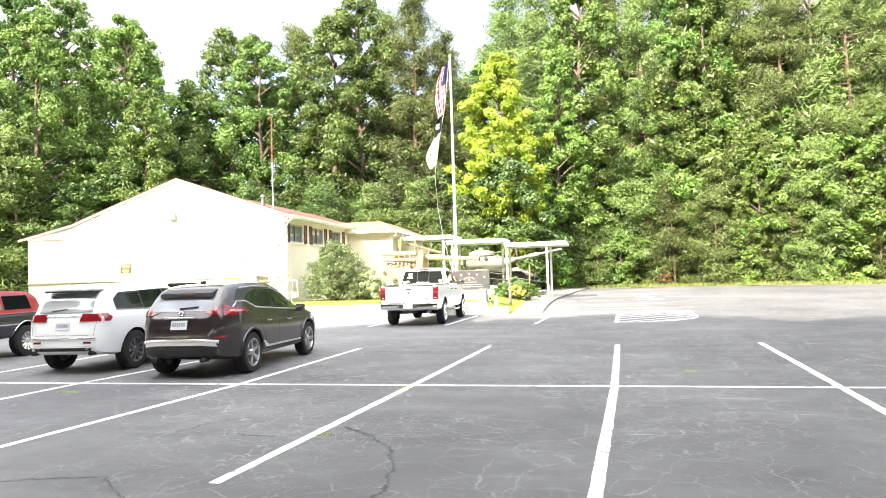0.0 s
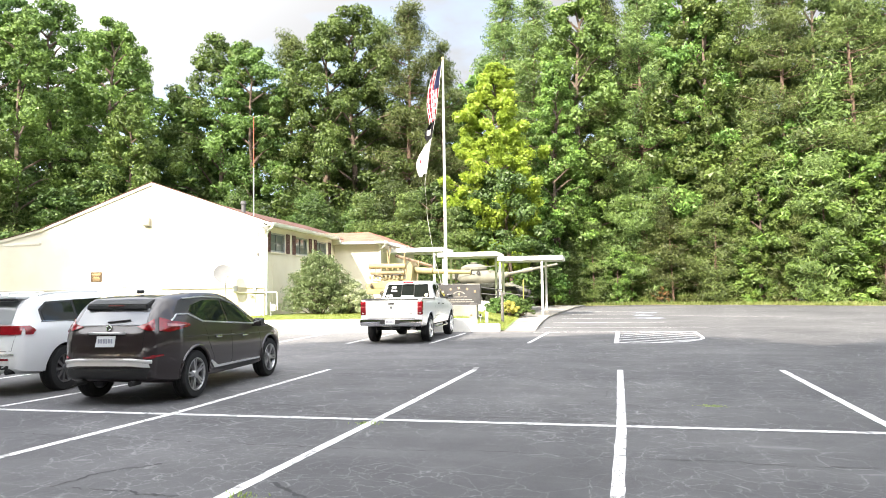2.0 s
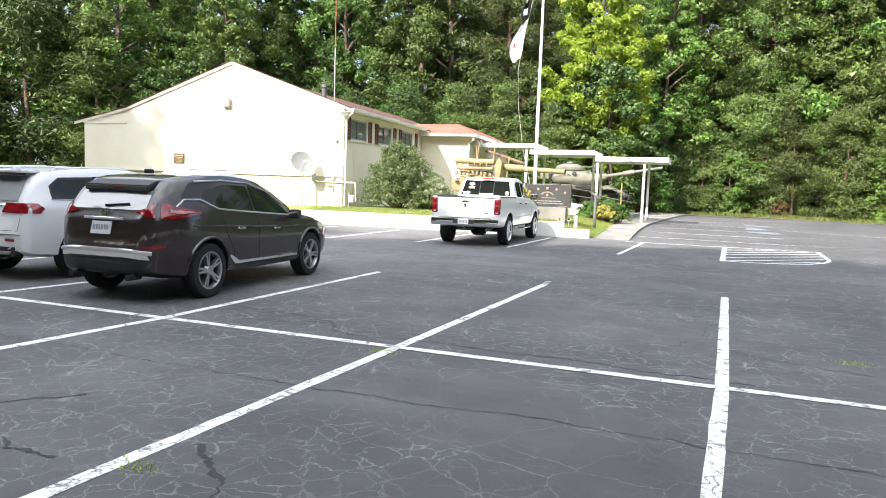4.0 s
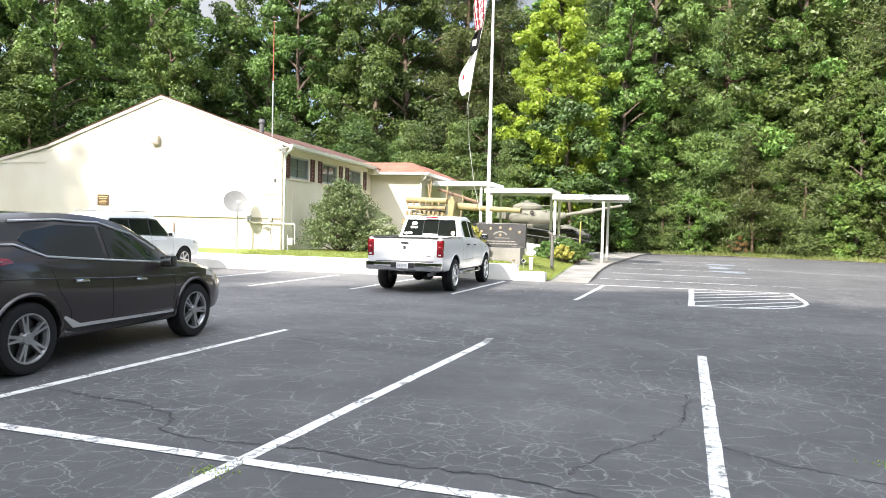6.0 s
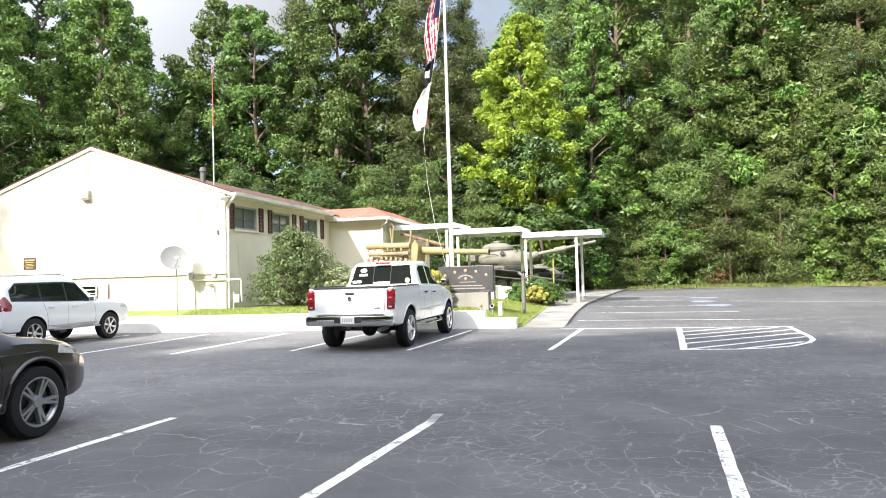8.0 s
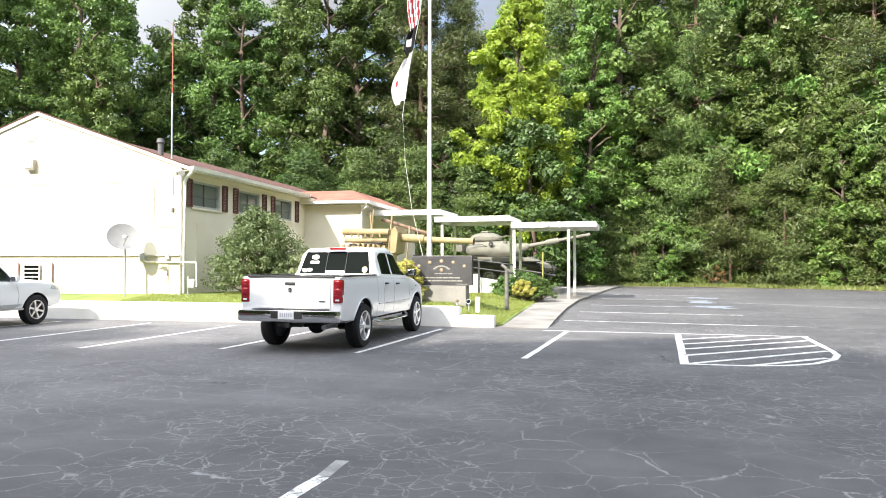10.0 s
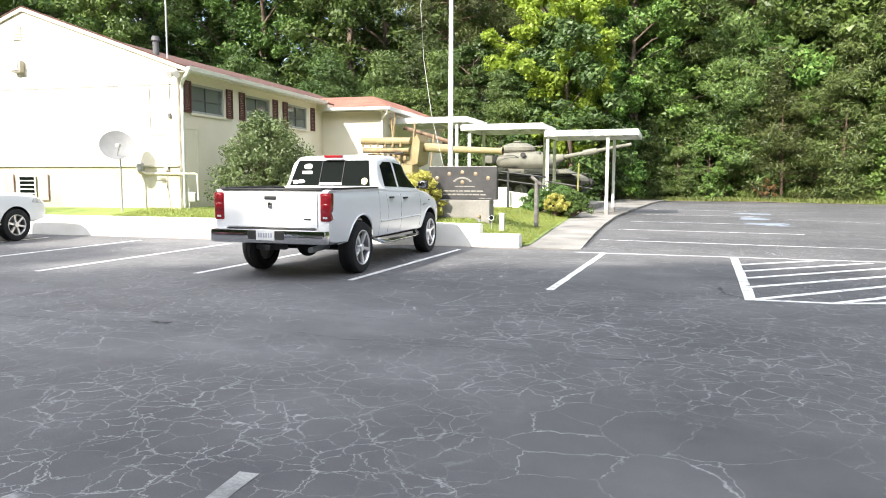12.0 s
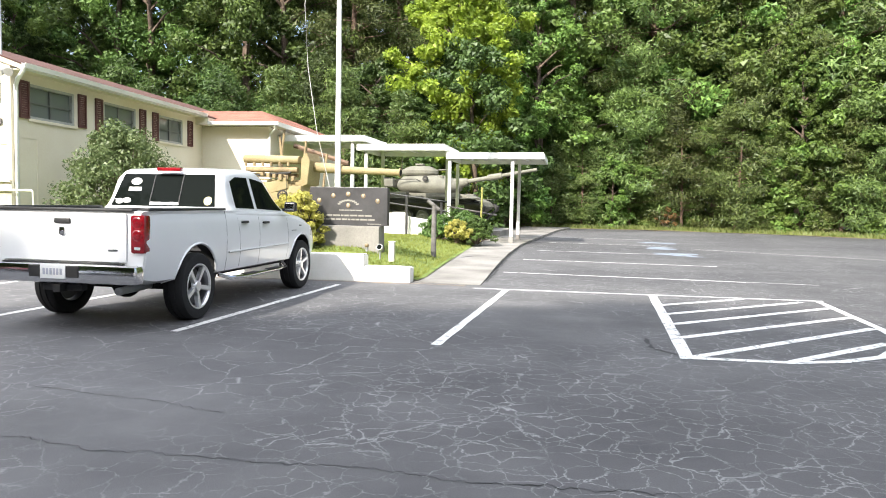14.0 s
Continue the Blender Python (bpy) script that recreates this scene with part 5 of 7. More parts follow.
def lawn_sign():
    s = thing("memorial_sign", pose(-6.72, 32.0, 0, 0, 0, 1), "dark granite memorial slab with emblems on a grey plinth", "sign")
    part("plinth", lbox(-0.78, 0.78, -0.22, 0.22, 0.25, 0.985, 0.02), CONCRETE, s, "pale grey concrete plinth")
    part("slab", lbox(-0.93, 0.93, -0.09, 0.09, 0.99, 1.86, 0.008), GRANITE, s)
    for x, z in ((-.70, 1.55), (-.36, 1.66), (0.0, 1.70), (.36, 1.66), (.70, 1.55), (0, 1.44)):
        bm = bmesh.new()
        lathe(bm, [(-0.008, 0.001), (-0.008, .042), (-.004, .052), (0.0, .055)], 20, "z")
        bmesh.ops.transform(bm, matrix=pose(x, -0.094, z, -90, 0, 0), verts=bm.verts)
        part("emblem", bm, BRONZE, s, "round bronze emblem", smooth=40)
        bm = bmesh.new()
        bx(bm, x, -0.104, z, 0.04, 0.006, 0.05, bevel=.002)
        part("emblem_core", bm, ENGRAVE, s)
    bm = bmesh.new()
    for k in range(9):
        a = math.pi * (0.2 + 0.6 * k / 8)
        bx(bm, .27 * math.cos(a), -0.093, 1.36 + .2 * math.sin(a), 0.064, 0.006, 0.04, rot=None)
    part("arched_lettering", bm, ENGRAVE, s, "pale worn lettering")
    rng = random.Random(5)
    for z, w, h in ((1.335, .46, .026), (1.215, 1.1, .036), (1.125, 1.3, .036), (1.03, .32, .018)):
        x = -w / 2 + (0.62 if w < .4 else 0.02)
        while x < w / 2 + (0.62 if w < .4 else 0):
            lw = rng.uniform(.05, .16) * (h / .05 + .4)
            part("word", box(x + lw / 2, -0.093, z, lw, 0.006, h), ENGRAVE, s)
            x += lw + h * .6
    sp = thing("lawn_spotlight", pose(-5.55, 30.7, 0.42), "small grey lawn spotlight", "lamp")
    bm = bmesh.new()
    rod(bm, (0, 0, -0.08), (0, 0, .12), .015)
    part("stake", bm, STEEL, sp)
    bm = bmesh.new()
    rod(bm, (0, .05, .12), (.0, -.05, .18), .045, .065, 16)
    part("head", bm, STEEL, sp, smooth=40)
    bm = bmesh.new()
    rod(bm, (0, -.051, .1806), (0, -.057, .184), .055, .055, 16)
    part("lens", bm, DARKPANE, sp)
    CREAMPOST = mat("cream_post_paint", (0.62, 0.60, 0.45), 0.6, var=0.08)
    mk = thing("marker_post", pose(-5.3, 30.72, 0.40), "short pale post in the lawn", "post")
    part("shaft", lbox(-.06, .06, -.05, .05, -.1, .30, .015), CREAMPOST, mk, smooth=40)
    part("cap", lbox(-.07, .07, -.06, .06, .301, .32, .01), STICKER, mk)
    rk = thing("lawn_light", pose(-6.1, 31.45, .5), "small round brown lawn light", "lamp")
    bm = bmesh.new()
    bmesh.ops.create_uvsphere(bm, u_segments=14, v_segments=8, radius=.05)
    bmesh.ops.translate(bm, vec=(0, 0, .07), verts=bm.verts)
    part("globe", bm, BRONZE, rk, smooth=60)
    bm = bmesh.new()
    rod(bm, (0, 0, -.06), (0, 0, .05), .03)
    part("stem", bm, STEEL, rk)
    ps = thing("wooden_post", pose(-5.25, 34.2, 0.25), "weathered grey wooden post with a slanted top", "post")
    bm = bmesh.new()
    rod(bm, (0, 0, -.1), (0, 0, 1.25), .07, .06, 10)
    part("shaft", bm, WOODPOST, ps, smooth=40)
    bm = bmesh.new()
    rod(bm, (-.17, 0, 1.35), (.13, 0, 1.12), .05, .05, 8)
    part("top_rail", bm, WOODPOST, ps)
    yp = thing("yellow_pole", pose(-5.35, 41.8, 0.15), "thin yellow-green metal pole beside the walk", "pole")
    bm = bmesh.new()
    rod(bm, (0, 0, -.1), (0.03, 0, 2.0), .035, n=10)
    part("shaft", bm, YELLOWPOLE, yp, smooth=40)
    part("foot", lbox(-.07, .07, -.07, .07, -.12, .03), STEEL, yp)


lawn_sign()


def cloth(name, parent, rows, cols, top, drop, slant, width, fold, colour_of, mats, seed, label=""):
    """A flag that hangs in folds. colour_of(i, j): which cloth."""
    bm = bmesh.new()
    g = []
    for i in range(rows + 1):
        f = i / rows
        r = []
        for j in range(cols + 1):
            h = j / cols
            x = top[0] + slant * f - width * h * (0.35 + 0.65 * math.sin(math.pi * min(1, f * .8 + .1)))
            y = top[1] + fold * math.sin(h * 11 + f * 3 + seed) * (0.3 + .7 * h)
            r.append(bm.verts.new((x, y, top[2] - drop * f - 0.55 * width * h * (1 - .3 * f))))
        g.append(r)
    for i in range(rows):
        for j in range(cols):
            fc = bm.faces.new((g[i][j], g[i][j + 1], g[i + 1][j + 1], g[i + 1][j]))
            fc.material_index = colour_of(i / rows, j / cols)
    bmesh.ops.solidify(bm, geom=bm.faces[:], thickness=0.006)
    return part(name, bm, mats, parent, label, smooth=60)


def flagpole():
    x, y = -7.8, 34.0
    p = thing("flagpole", pose(x, y, 0.4), "tall white flagpole with a slack rope", "flagpole")
    bm = bmesh.new()
    rod(bm, (0, 0, -.3), (0, 0, 12.0), .085, .04, 16)
    part("pole", bm, WHITE, p, smooth=40)
    bm = bmesh.new()
    bmesh.ops.create_uvsphere(bm, u_segments=14, v_segments=8, radius=.075)
    bmesh.ops.translate(bm, vec=(0, 0, 12.06), verts=bm.verts)
    part("finial", bm, GOLD, p, smooth=60)
    bm = bmesh.new()
    tube(bm, [(-.05, 0, 11.9), (-.35, 0, 9.5), (-.75, 0, 7.6), (-.95, 0, 6.2), (-.85, 0, 4.6), (-.6, 0, 3.0), (-.2, 0, 1.4), (-.06, 0, .9)], [.010] * 8, 6)
    part("rope", bm, ROPE, p)
    bm = bmesh.new()
    rod(bm, (-.1, -.02, .9), (-.1, .1, 1.0), .02)
    part("cleat", bm, STEEL, p)
    f = thing("striped_flag", pose(x, y, 0.4), "limp red and white striped flag with a dark blue corner", "flag")
    cloth("cloth", f, 26, 14, (-.08, 0, 11.8), 2.6, -.34, .55, .10, lambda a, b: 2 if (a < .42 and b < .5) else int(b * 9 + a * 5) % 2, [FLAGRED, FLAGWHITE, FLAGBLUE], 0.4)
    g = thing("black_flag", pose(x, y, 0.4), "limp black flag with a white centre", "flag")
    cloth("cloth", g, 12, 12, (-.42, 0, 9.2), .85, -.16, .45, .10, lambda a, b: 1 if (.4 < a < .7 and .3 < b < .6) else 0, [FLAGBLACK, FLAGWHITE], 1.7)
    h = thing("white_flag", pose(x, y, 0.4), "plain white flag hanging limp from the rope", "flag")
    cloth("cloth", h, 16, 12, (-.62, 0, 8.3), 1.55, -.22, .62, .09, lambda a, b: 1 if (.45 < a < .6 and .55 < b < .75) else 0, [FLAGWHITE, FLAGRED], 2.9)


flagpole()


# ---------------------------------------------------------------- shrubs
def shrub(name, x, y, z, h, r, n, per, size, leaf, label, seed, squash=1.0):
    rng = np.random.default_rng(seed)
    s = thing(name, pose(x, y, z), label, "shrub")
    bm = bmesh.new()
    cs, rs = [], []
    for k in range(n):
        a, f = k * 2.399, (k + .5) / n
        zz = h * (0.12 + 0.80 * f) * rng.uniform(.9, 1.12)
        rr = r * math.sqrt(max(0.05, 1 - (2 * f * .5) ** 2.2)) * (0.35 + 0.75 * rng.random())
        c = (rr * math.cos(a), rr * math.sin(a) * squash, zz)
        cs.append(c)
        rs.append(r * (0.13 + .17 * rng.random()))
        if k % 2 == 0:
            tube(bm, [(0.05 * math.cos(a), 0.05 * math.sin(a), -.1), (c[0] * .5, c[1] * .5, zz * .6), c], [.025, .018, .006], 5)
    part("stems", bm, BARK, s)
    me = leaves_mesh("foliage", cs, rs, per, size, rng)
    me.materials.append(leaf)
    new("foliage", me).parent = s
    return s


shrub("large_shrub", -14.0, 33.6, .45, 3.05, 1.42, 170, 130, .046, LEAF_S, "large grey-green shrub on the lawn by the side wall", 71)
shrub("flowering_shrub", -12.75, 34.3, .45, 1.85, .95, 60, 130, .05, LEAF_W, "pale green shrub with cream flowers beside a larger shrub", 72)
for k, (x, y, r) in enumerate(((-7.55, 31.25, .5), (-8.1, 31.6, .45))):
    shrub("golden_shrub", x, y, .45, 1.28 - .1 * k, r, 60, 95, .04, LEAF_G, "golden yellow shrub beside the memorial sign", 80 + k)
shrub("golden_shrub", -5.9, 40.3, .3, .70, .50, 30, 120, .04, LEAF_G, "golden yellow shrub among green bushes", 83)
for k, (x, y, h, r) in enumerate(((-6.75, 40.8, .85, .60), (-5.35, 40.9, .85, .62), (-5.9, 41.5, .95, .62), (-6.3, 42.6, 1.2, .7))):
    shrub("green_bush", x, y, .25, h, r, 46, 170, .032, LEAF_A, "low clipped green bush by the covered walk", 90 + k)
shrub("small_shrub", -11.6, 38.2, .45, .9, .6, 18, 90, .07, LEAF_U, "small green shrub by the wing", 96)
shrub("orange_shrub", 3.4, 68.6, .25, 1.3, .8, 12, 40, .09, BROWNLEAF, "small orange-brown dying bush at the wood's edge", 97)


# ---------------------------------------------------------------- tank and field gun
def tank():
    """A battle tank on display; the hull faces +x."""
    t = thing("tank", pose(-9.75, 51.0, 0.40, 0, 0, -5), "faded olive grey battle tank on display", "tank")
    bm = bmesh.new()
    prism(bm, [(-3.3, .75), (-2.9, .45), (2.4, .45), (3.3, 1.0), (3.15, 1.25), (2.2, 1.62), (-3.3, 1.7)], -1.1, 1.1, "y")
    bmesh.ops.bevel(bm, geom=bm.edges[:], offset=.05, segments=2, affect="EDGES")
    part("hull", bm, OLIVE, t, smooth=30)
    for s in (-1, 1):
        bm = bmesh.new()
        path = [(-3.2, .95), (-2.7, .3), (-2.4, .12), (2.3, .12), (2.7, .3), (3.35, .85), (3.4, 1.05), (3.2, 1.2), (-2.9, 1.28), (-3.2, 1.15)]
        inner = [(x * .965, .72 + (z - .72) * .86) for x, z in path]
        for (a, b), (c, d), (e, f), (g, h) in zip(path, path[1:] + path[:1], inner, inner[1:] + inner[:1]):
            q = [[bm.verts.new((px, s * w, pz)) for px, pz in ((a, b), (c, d), (g, h), (e, f))] for w in (1.12, 1.72)]
            for k in range(4):
                bm.faces.new((q[0][k], q[0][(k + 1) % 4], q[1][(k + 1) % 4], q[1][k]))
            bm.faces.new(q[0][::-1]), bm.faces.new(q[1])
        for k in range(30):
            x = -2.3 + k * .157
            bx(bm, x, s * 1.42, .105, .08, .62, .05)
            bx(bm, -2.9 + k * .205, s * 1.42, 1.29, .09, .62, .05)
        bmesh.ops.recalc_face_normals(bm, faces=bm.faces)
        part("track", bm, TRACK, t, "dark steel track")
        for k in range(6):
            bm = bmesh.new()
            lathe(bm, [(-.2, .01), (-.2, .1), (-.16, .12), (-.16, .26), (-.2, .29), (-.2, .33), (.2, .33), (.2, .29), (.16, .26), (.16, .01)], 22)
            bmesh.ops.transform(bm, matrix=pose(-2.2 + k * .86, s * 1.45, .5, 0, 0, 90), verts=bm.verts)
            part("road_wheel", bm, OLIVE, t, smooth=40)
        bm = bmesh.new()
        bx(bm, -.1, s * 1.42, 1.40, 6.5, .74, .05, bevel=.015)
        bx(bm, -1.4, s * 1.45, 1.56, 1.9, .5, .26, bevel=.03)
        bx(bm, 1.2, s * 1.45, 1.53, 1.3, .45, .2, bevel=.03)
        part("fender", bm, OLIVE, t, smooth=30)
    # cast turret: long, low, with sloping cheeks
    bm = bmesh.new()
    rings = []
    for f, z, dx in ((.84, 0, .05), (.97, .20, .03), (1.0, .36, 0), (.93, .58, -.05), (.74, .80, -.12), (.50, .90, -.18)):
        ring = []
        for k in range(28):
            a = 2 * math.pi * k / 28
            c, d = math.cos(a), math.sin(a)
            ring.append(bm.verts.new((dx + f * 1.72 * math.copysign(abs(c) ** .85, c) * (1.0 if c > 0 else .95), f * 1.24 * math.copysign(abs(d) ** .8, d) * (1 - .28 * max(0, c)), z)))
        rings.append(ring)
    for lo, hi in zip(rings, rings[1:]):
        for k in range(28):
            bm.faces.new((lo[k], lo[(k + 1) % 28], hi[(k + 1) % 28], hi[k]))
    bm.faces.new(rings[0][::-1]), bm.faces.new(rings[-1])
    bmesh.ops.translate(bm, vec=(.15, 0, 1.66), verts=bm.verts)
    part("turret", bm, OLIVE, t, smooth=50)
    bm = bmesh.new()
    lathe(bm, [(0, .01), (0, .58), (.09, .64), (.24, .64), (.36, .52), (.46, .34), (.5, .01)], 16, "z")
    for v in bm.verts:
        v.co.x *= 1.5
    bmesh.ops.translate(bm, vec=(-.25, -.25, 2.53), verts=bm.verts)
    cup = part("cupola", bm, OLIVE, t, smooth=30)
    part("hatch", lbox(-.45, -.05, -.45, -.05, 3.031, 3.12, .03), OLIVE, cup)
    bm = bmesh.new()
    rod(bm, (.5, -.25, 2.80), (1.25, -.25, 2.83), .03)
    part("cupola_gun", bm, OLIVE, cup)
    bm = bmesh.new()
    bx(bm, -1.75, 0, 2.15, .6, 1.8, .4, bevel=.05)
    part("bustle_rack", bm, OLIVE, t)
    bm = bmesh.new()
    rod(bm, (1.55, -.05, 2.12), (2.2, -.05, 2.26), .30, .17, 20)
    part("mantlet", bm, OLIVE, t, smooth=40)
    bm = bmesh.new()
    rod(bm, (2.0, -.05, 2.24), (3.3, -.05, 2.46), .11, .10, 18)
    rod(bm, (3.2, -.05, 2.445), (3.9, -.05, 2.56), .155, .155, 18)
    rod(bm, (3.8, -.05, 2.545), (5.6, -.05, 2.86), .095, .08, 18)
    part("gun_barrel", bm, OLIVE, t, smooth=40)
    bm = bmesh.new()
    lathe(bm, [(-.02, .03), (-.02, .13), (.04, .14), (.04, .10), (.02, .03)], 20)
    bmesh.ops.transform(bm, matrix=pose(.35, -1.22, 2.35, 0, 0, 90), verts=bm.verts)
    part("rangefinder", bm, TRACK, t, smooth=40)
    for s in (-1, 1):
        bm = bmesh.new()
        tube(bm, [(-1.2, s * 1.16, 2.20), (-1.15, s * 1.24, 2.30), (-.1, s * 1.27, 2.32), (.1, s * 1.18, 2.22)], [.022] * 4, 6)
        part("grab_rail", bm, TRACK, t)
        bm = bmesh.new()
        for x in (-2.6, -1.9, 1.9):
            bx(bm, x, s * 1.46, 1.56, .5, .44, .24, bevel=.03)
        part("stowage_box", bm, OLIVE, t, smooth=30)
        bm = bmesh.new()
        bx(bm, -.1, s * 1.735, 1.33, 6.0, .02, .12)
        part("fender_lip", bm, TRACK, t)
    bm = bmesh.new()
    lathe(bm, [(0, .01), (0, .22), (.06, .24), (.14, .18), (.17, .01)], 16, "z")
    bmesh.ops.translate(bm, vec=(-1.0, .35, 2.50), verts=bm.verts)
    part("ventilator", bm, OLIVE, t, smooth=40)
    bm = bmesh.new()
    bx(bm, .75, .45, 2.50, .42, .5, .10, bevel=.03)
    bx(bm, .95, -.55, 2.46, .24, .2, .16, bevel=.03)
    part("sight_box", bm, OLIVE, t, smooth=30)
    bm = bmesh.new()
    rod(bm, (-1.55, .7, 2.3), (-1.6, .72, 4.0), .012, .006, 6)
    part("antenna", bm, TRACK, t)
    bm = bmesh.new()
    for k in range(5):
        rod(bm, (-2.05, -.8 + k * .4, 2.02), (-2.05, -.8 + k * .4, 2.42), .016, n=6)
    rod(bm, (-2.05, -.85, 2.42), (-2.05, .85, 2.42), .018, n=6)
    part("rack_bars", bm, TRACK, t)
    pad = lbox(-14.0, -5.6, 48.6, 53.4, 0.0, 0.34)
    whole("display_pad", pad, CONCRETE, "low concrete pad under the tank", "pad", kind="structure")


tank()


def field_gun():
    """A sand-coloured gun on its carriage, the barrel along +x."""
    g = thing("field_gun", pose(-11.6, 40.6, 0.42, 0, 0, -2), "sand-tan field gun with a long barrel on display", "gun")
    bm = bmesh.new()
    rod(bm, (1.4, 0, 2.26), (3.55, 0, 2.17), .135, .115, 22)
    rod(bm, (0.1, 0, 2.36), (1.4, 0, 2.28), .18, .18, 22)
    part("barrel", bm, TAN, g, "sand-tan gun barrel", smooth=40)
    bm = bmesh.new()
    rod(bm, (3.551, 0, 2.17), (3.60, 0, 2.168), .16, .16, 22)
    part("muzzle_ring", bm, TAN, g, smooth=40)
    bm = bmesh.new()
    rod(bm, (3.601, 0, 2.168), (3.606, 0, 2.168), .11, .11, 18)
    part("bore", bm, UNDER, g)
    bm = bmesh.new()
    rod(bm, (-2.3, -.35, 2.62), (-.1, -.35, 2.58), .15, .15, 18)
    part("recoil_cylinder", bm, TAN, g, smooth=40)
    bm = bmesh.new()
    rod(bm, (-2.2, -.4, 2.24), (-.15, -.4, 2.22), .10, .10, 14)
    rod(bm, (-2.1, -.2, 2.05), (-.25, -.2, 2.03), .07, .07, 12)
    part("recoil_rod", bm, RUST, g, smooth=40)
    bm = bmesh.new()
    prism(bm, [(-.02, 1.6), (.26, 1.7), (.36, 2.55), (.22, 2.85), (.02, 2.6)], -.5, .5, "y")
    bmesh.ops.bevel(bm, geom=bm.edges[:], offset=.02, segments=1, affect="EDGES")
    part("shield", bm, TAN, g)
    bm = bmesh.new()
    bx(bm, -.75, .1, 1.72, 1.5, .7, .30, bevel=.05)
    bx(bm, -1.5, -.1, 1.22, 1.7, 1.2, .40, bevel=.06)
    bx(bm, -.3, -.3, 1.35, .8, .7, .62, bevel=.06)
    bx(bm, -.2, 0, .8, 1.2, .8, .6, bevel=.05)
    part("carriage", bm, TAN, g, smooth=30)
    bm = bmesh.new()
    for s in (-1, 1):
        prism(bm, [(-3.1, .25), (-2.9, .2), (.2, .55), (.2, .85), (-.2, .85)], s * .55 - .09, s * .55 + .09, "y")
    part("trail", bm, TAN, g)
    rng = random.Random(8)
    for k in range(9):
        x = -2.1 + k * .24
        bm = bmesh.new()
        bx(bm, x, -.72, 1.98 + rng.uniform(-.05, .08), .12, .12, rng.uniform(.1, .22), bevel=.01)
        part("fitting", bm, RUST, g)
    for k in range(7):
        bm = bmesh.new()
        z0 = 1.45 + .11 * k
        rod(bm, (-2.3 + .1 * k, -.62 - .03 * (k % 3), z0), (-.2 - .12 * (k % 4), -.60, z0 + rng.uniform(-.12, .12)), .03 + .012 * (k % 2), n=8)
        part("linkage", bm, (RUST, TAN, TRACK)[k % 3], g)
    for s in (-1, 1):
        bm = bmesh.new()
        lathe(bm, [(-.12, .15), (-.14, .3), (-.13, .5), (-.08, .55), (.08, .55), (.13, .5), (.14, .3), (.12, .15)], 26)
        bmesh.ops.transform(bm, matrix=pose(-.2, s * .95, .52, 0, 0, 90), verts=bm.verts)
        w = part("wheel", bm, RUBBER, g, "black rubber wheel", smooth=40)
        bm = bmesh.new()
        rod(bm, (-.2, s * .82, .52), (-.2, s * 1.06, .52), .28, .24, 20)
        part("hub", bm, TAN, w)
    for k in range(6):
        bm = bmesh.new()
        rod(bm, (-2.2 + .34 * k, -.46, 2.36), (-2.2 + .34 * k, -.46, 2.50), .05, .05, 10)
        part("recoil_band", bm, RUST, g, smooth=40)
    bm = bmesh.new()
    prism(bm, [(-2.4, 1.35), (-1.3, 1.30), (-.4, 1.55), (-.4, 1.95), (-1.1, 1.78), (-2.4, 1.62)], -.70, -.62, "y")
    bmesh.ops.bevel(bm, geom=bm.edges[:], offset=.02, segments=1, affect="EDGES")
    part("cradle_plate", bm, TAN, g)
    for x, z, r in ((-.55, 1.30, .20), (-1.35, 1.05, .14), (-2.0, 1.5, .10)):
        bm = bmesh.new()
        lathe(bm, [(-.02, r * .75), (-.02, r), (.02, r), (.02, r * .75)], 20)
        for q in range(4):
            a = q * math.pi / 4
            rod(bm, (0, -r * math.cos(a), -r * math.sin(a)), (0, r * math.cos(a), r * math.sin(a)), .012, n=6)
        bmesh.ops.transform(bm, matrix=pose(x, -.80, z, 0, 0, 90), verts=bm.verts)
        part("hand_wheel", bm, TRACK, g)
    # poles leaning behind it at the wing's corner
    for k, (x, y, dx, h) in enumerate(((-13.6, 42.2, .3, 3.9), (-13.2, 42.3, -.35, 3.7), (-12.7, 42.3, .25, 3.3), (-12.2, 42.4, -.3, 3.5), (-11.8, 42.4, .2, 3.0))):
        p = thing("timber_prop", pose(x, y, .4), "orange-brown rough timber prop leaning by the wing", "timber", "timber props")
        bm = bmesh.new()
        tube(bm, [(0, 0, -.05), (dx * .4, 0, h * .5), (dx, .1, h)], [.055, .05, .045], 6)
        part("shaft", bm, RUST, p)
    b = thing("timber_beam", pose(0, 0, 0), "brown sloping timber beam by the covered walk", "timber")
    bm = bmesh.new()
    tube(bm, [(-13.2, 43.0, 3.75), (-10.9, 43.0, 3.05)], [.10, .10], 6)
    part("beam", bm, mat("brown_timber", (0.20, 0.13, 0.085), 0.85, var=0.2, scale=4), b)


field_gun()


# ---------------------------------------------------------------- vehicles
from mathutils.bvhtree import BVHTree


def spline(rows, n=6):
    """Smooth rows between the given ones."""
    a = np.array(rows, float)
    out = []
    for i in range(len(a) - 1):
        p0, p1, p2, p3 = a[max(i - 1, 0)], a[i], a[i + 1], a[min(i + 2, len(a) - 1)]
        for k in range(n):
            t = k / n
            q = 0.5 * (2 * p1 + (p2 - p0) * t + (2 * p0 - 5 * p1 + 4 * p2 - p3) * t * t + (3 * p1 - p0 - 3 * p2 + p3) * t ** 3)
            q[0] = p1[0] + (p2[0] - p1[0]) * t
            out.append(q)
    out.append(a[-1])
    return out


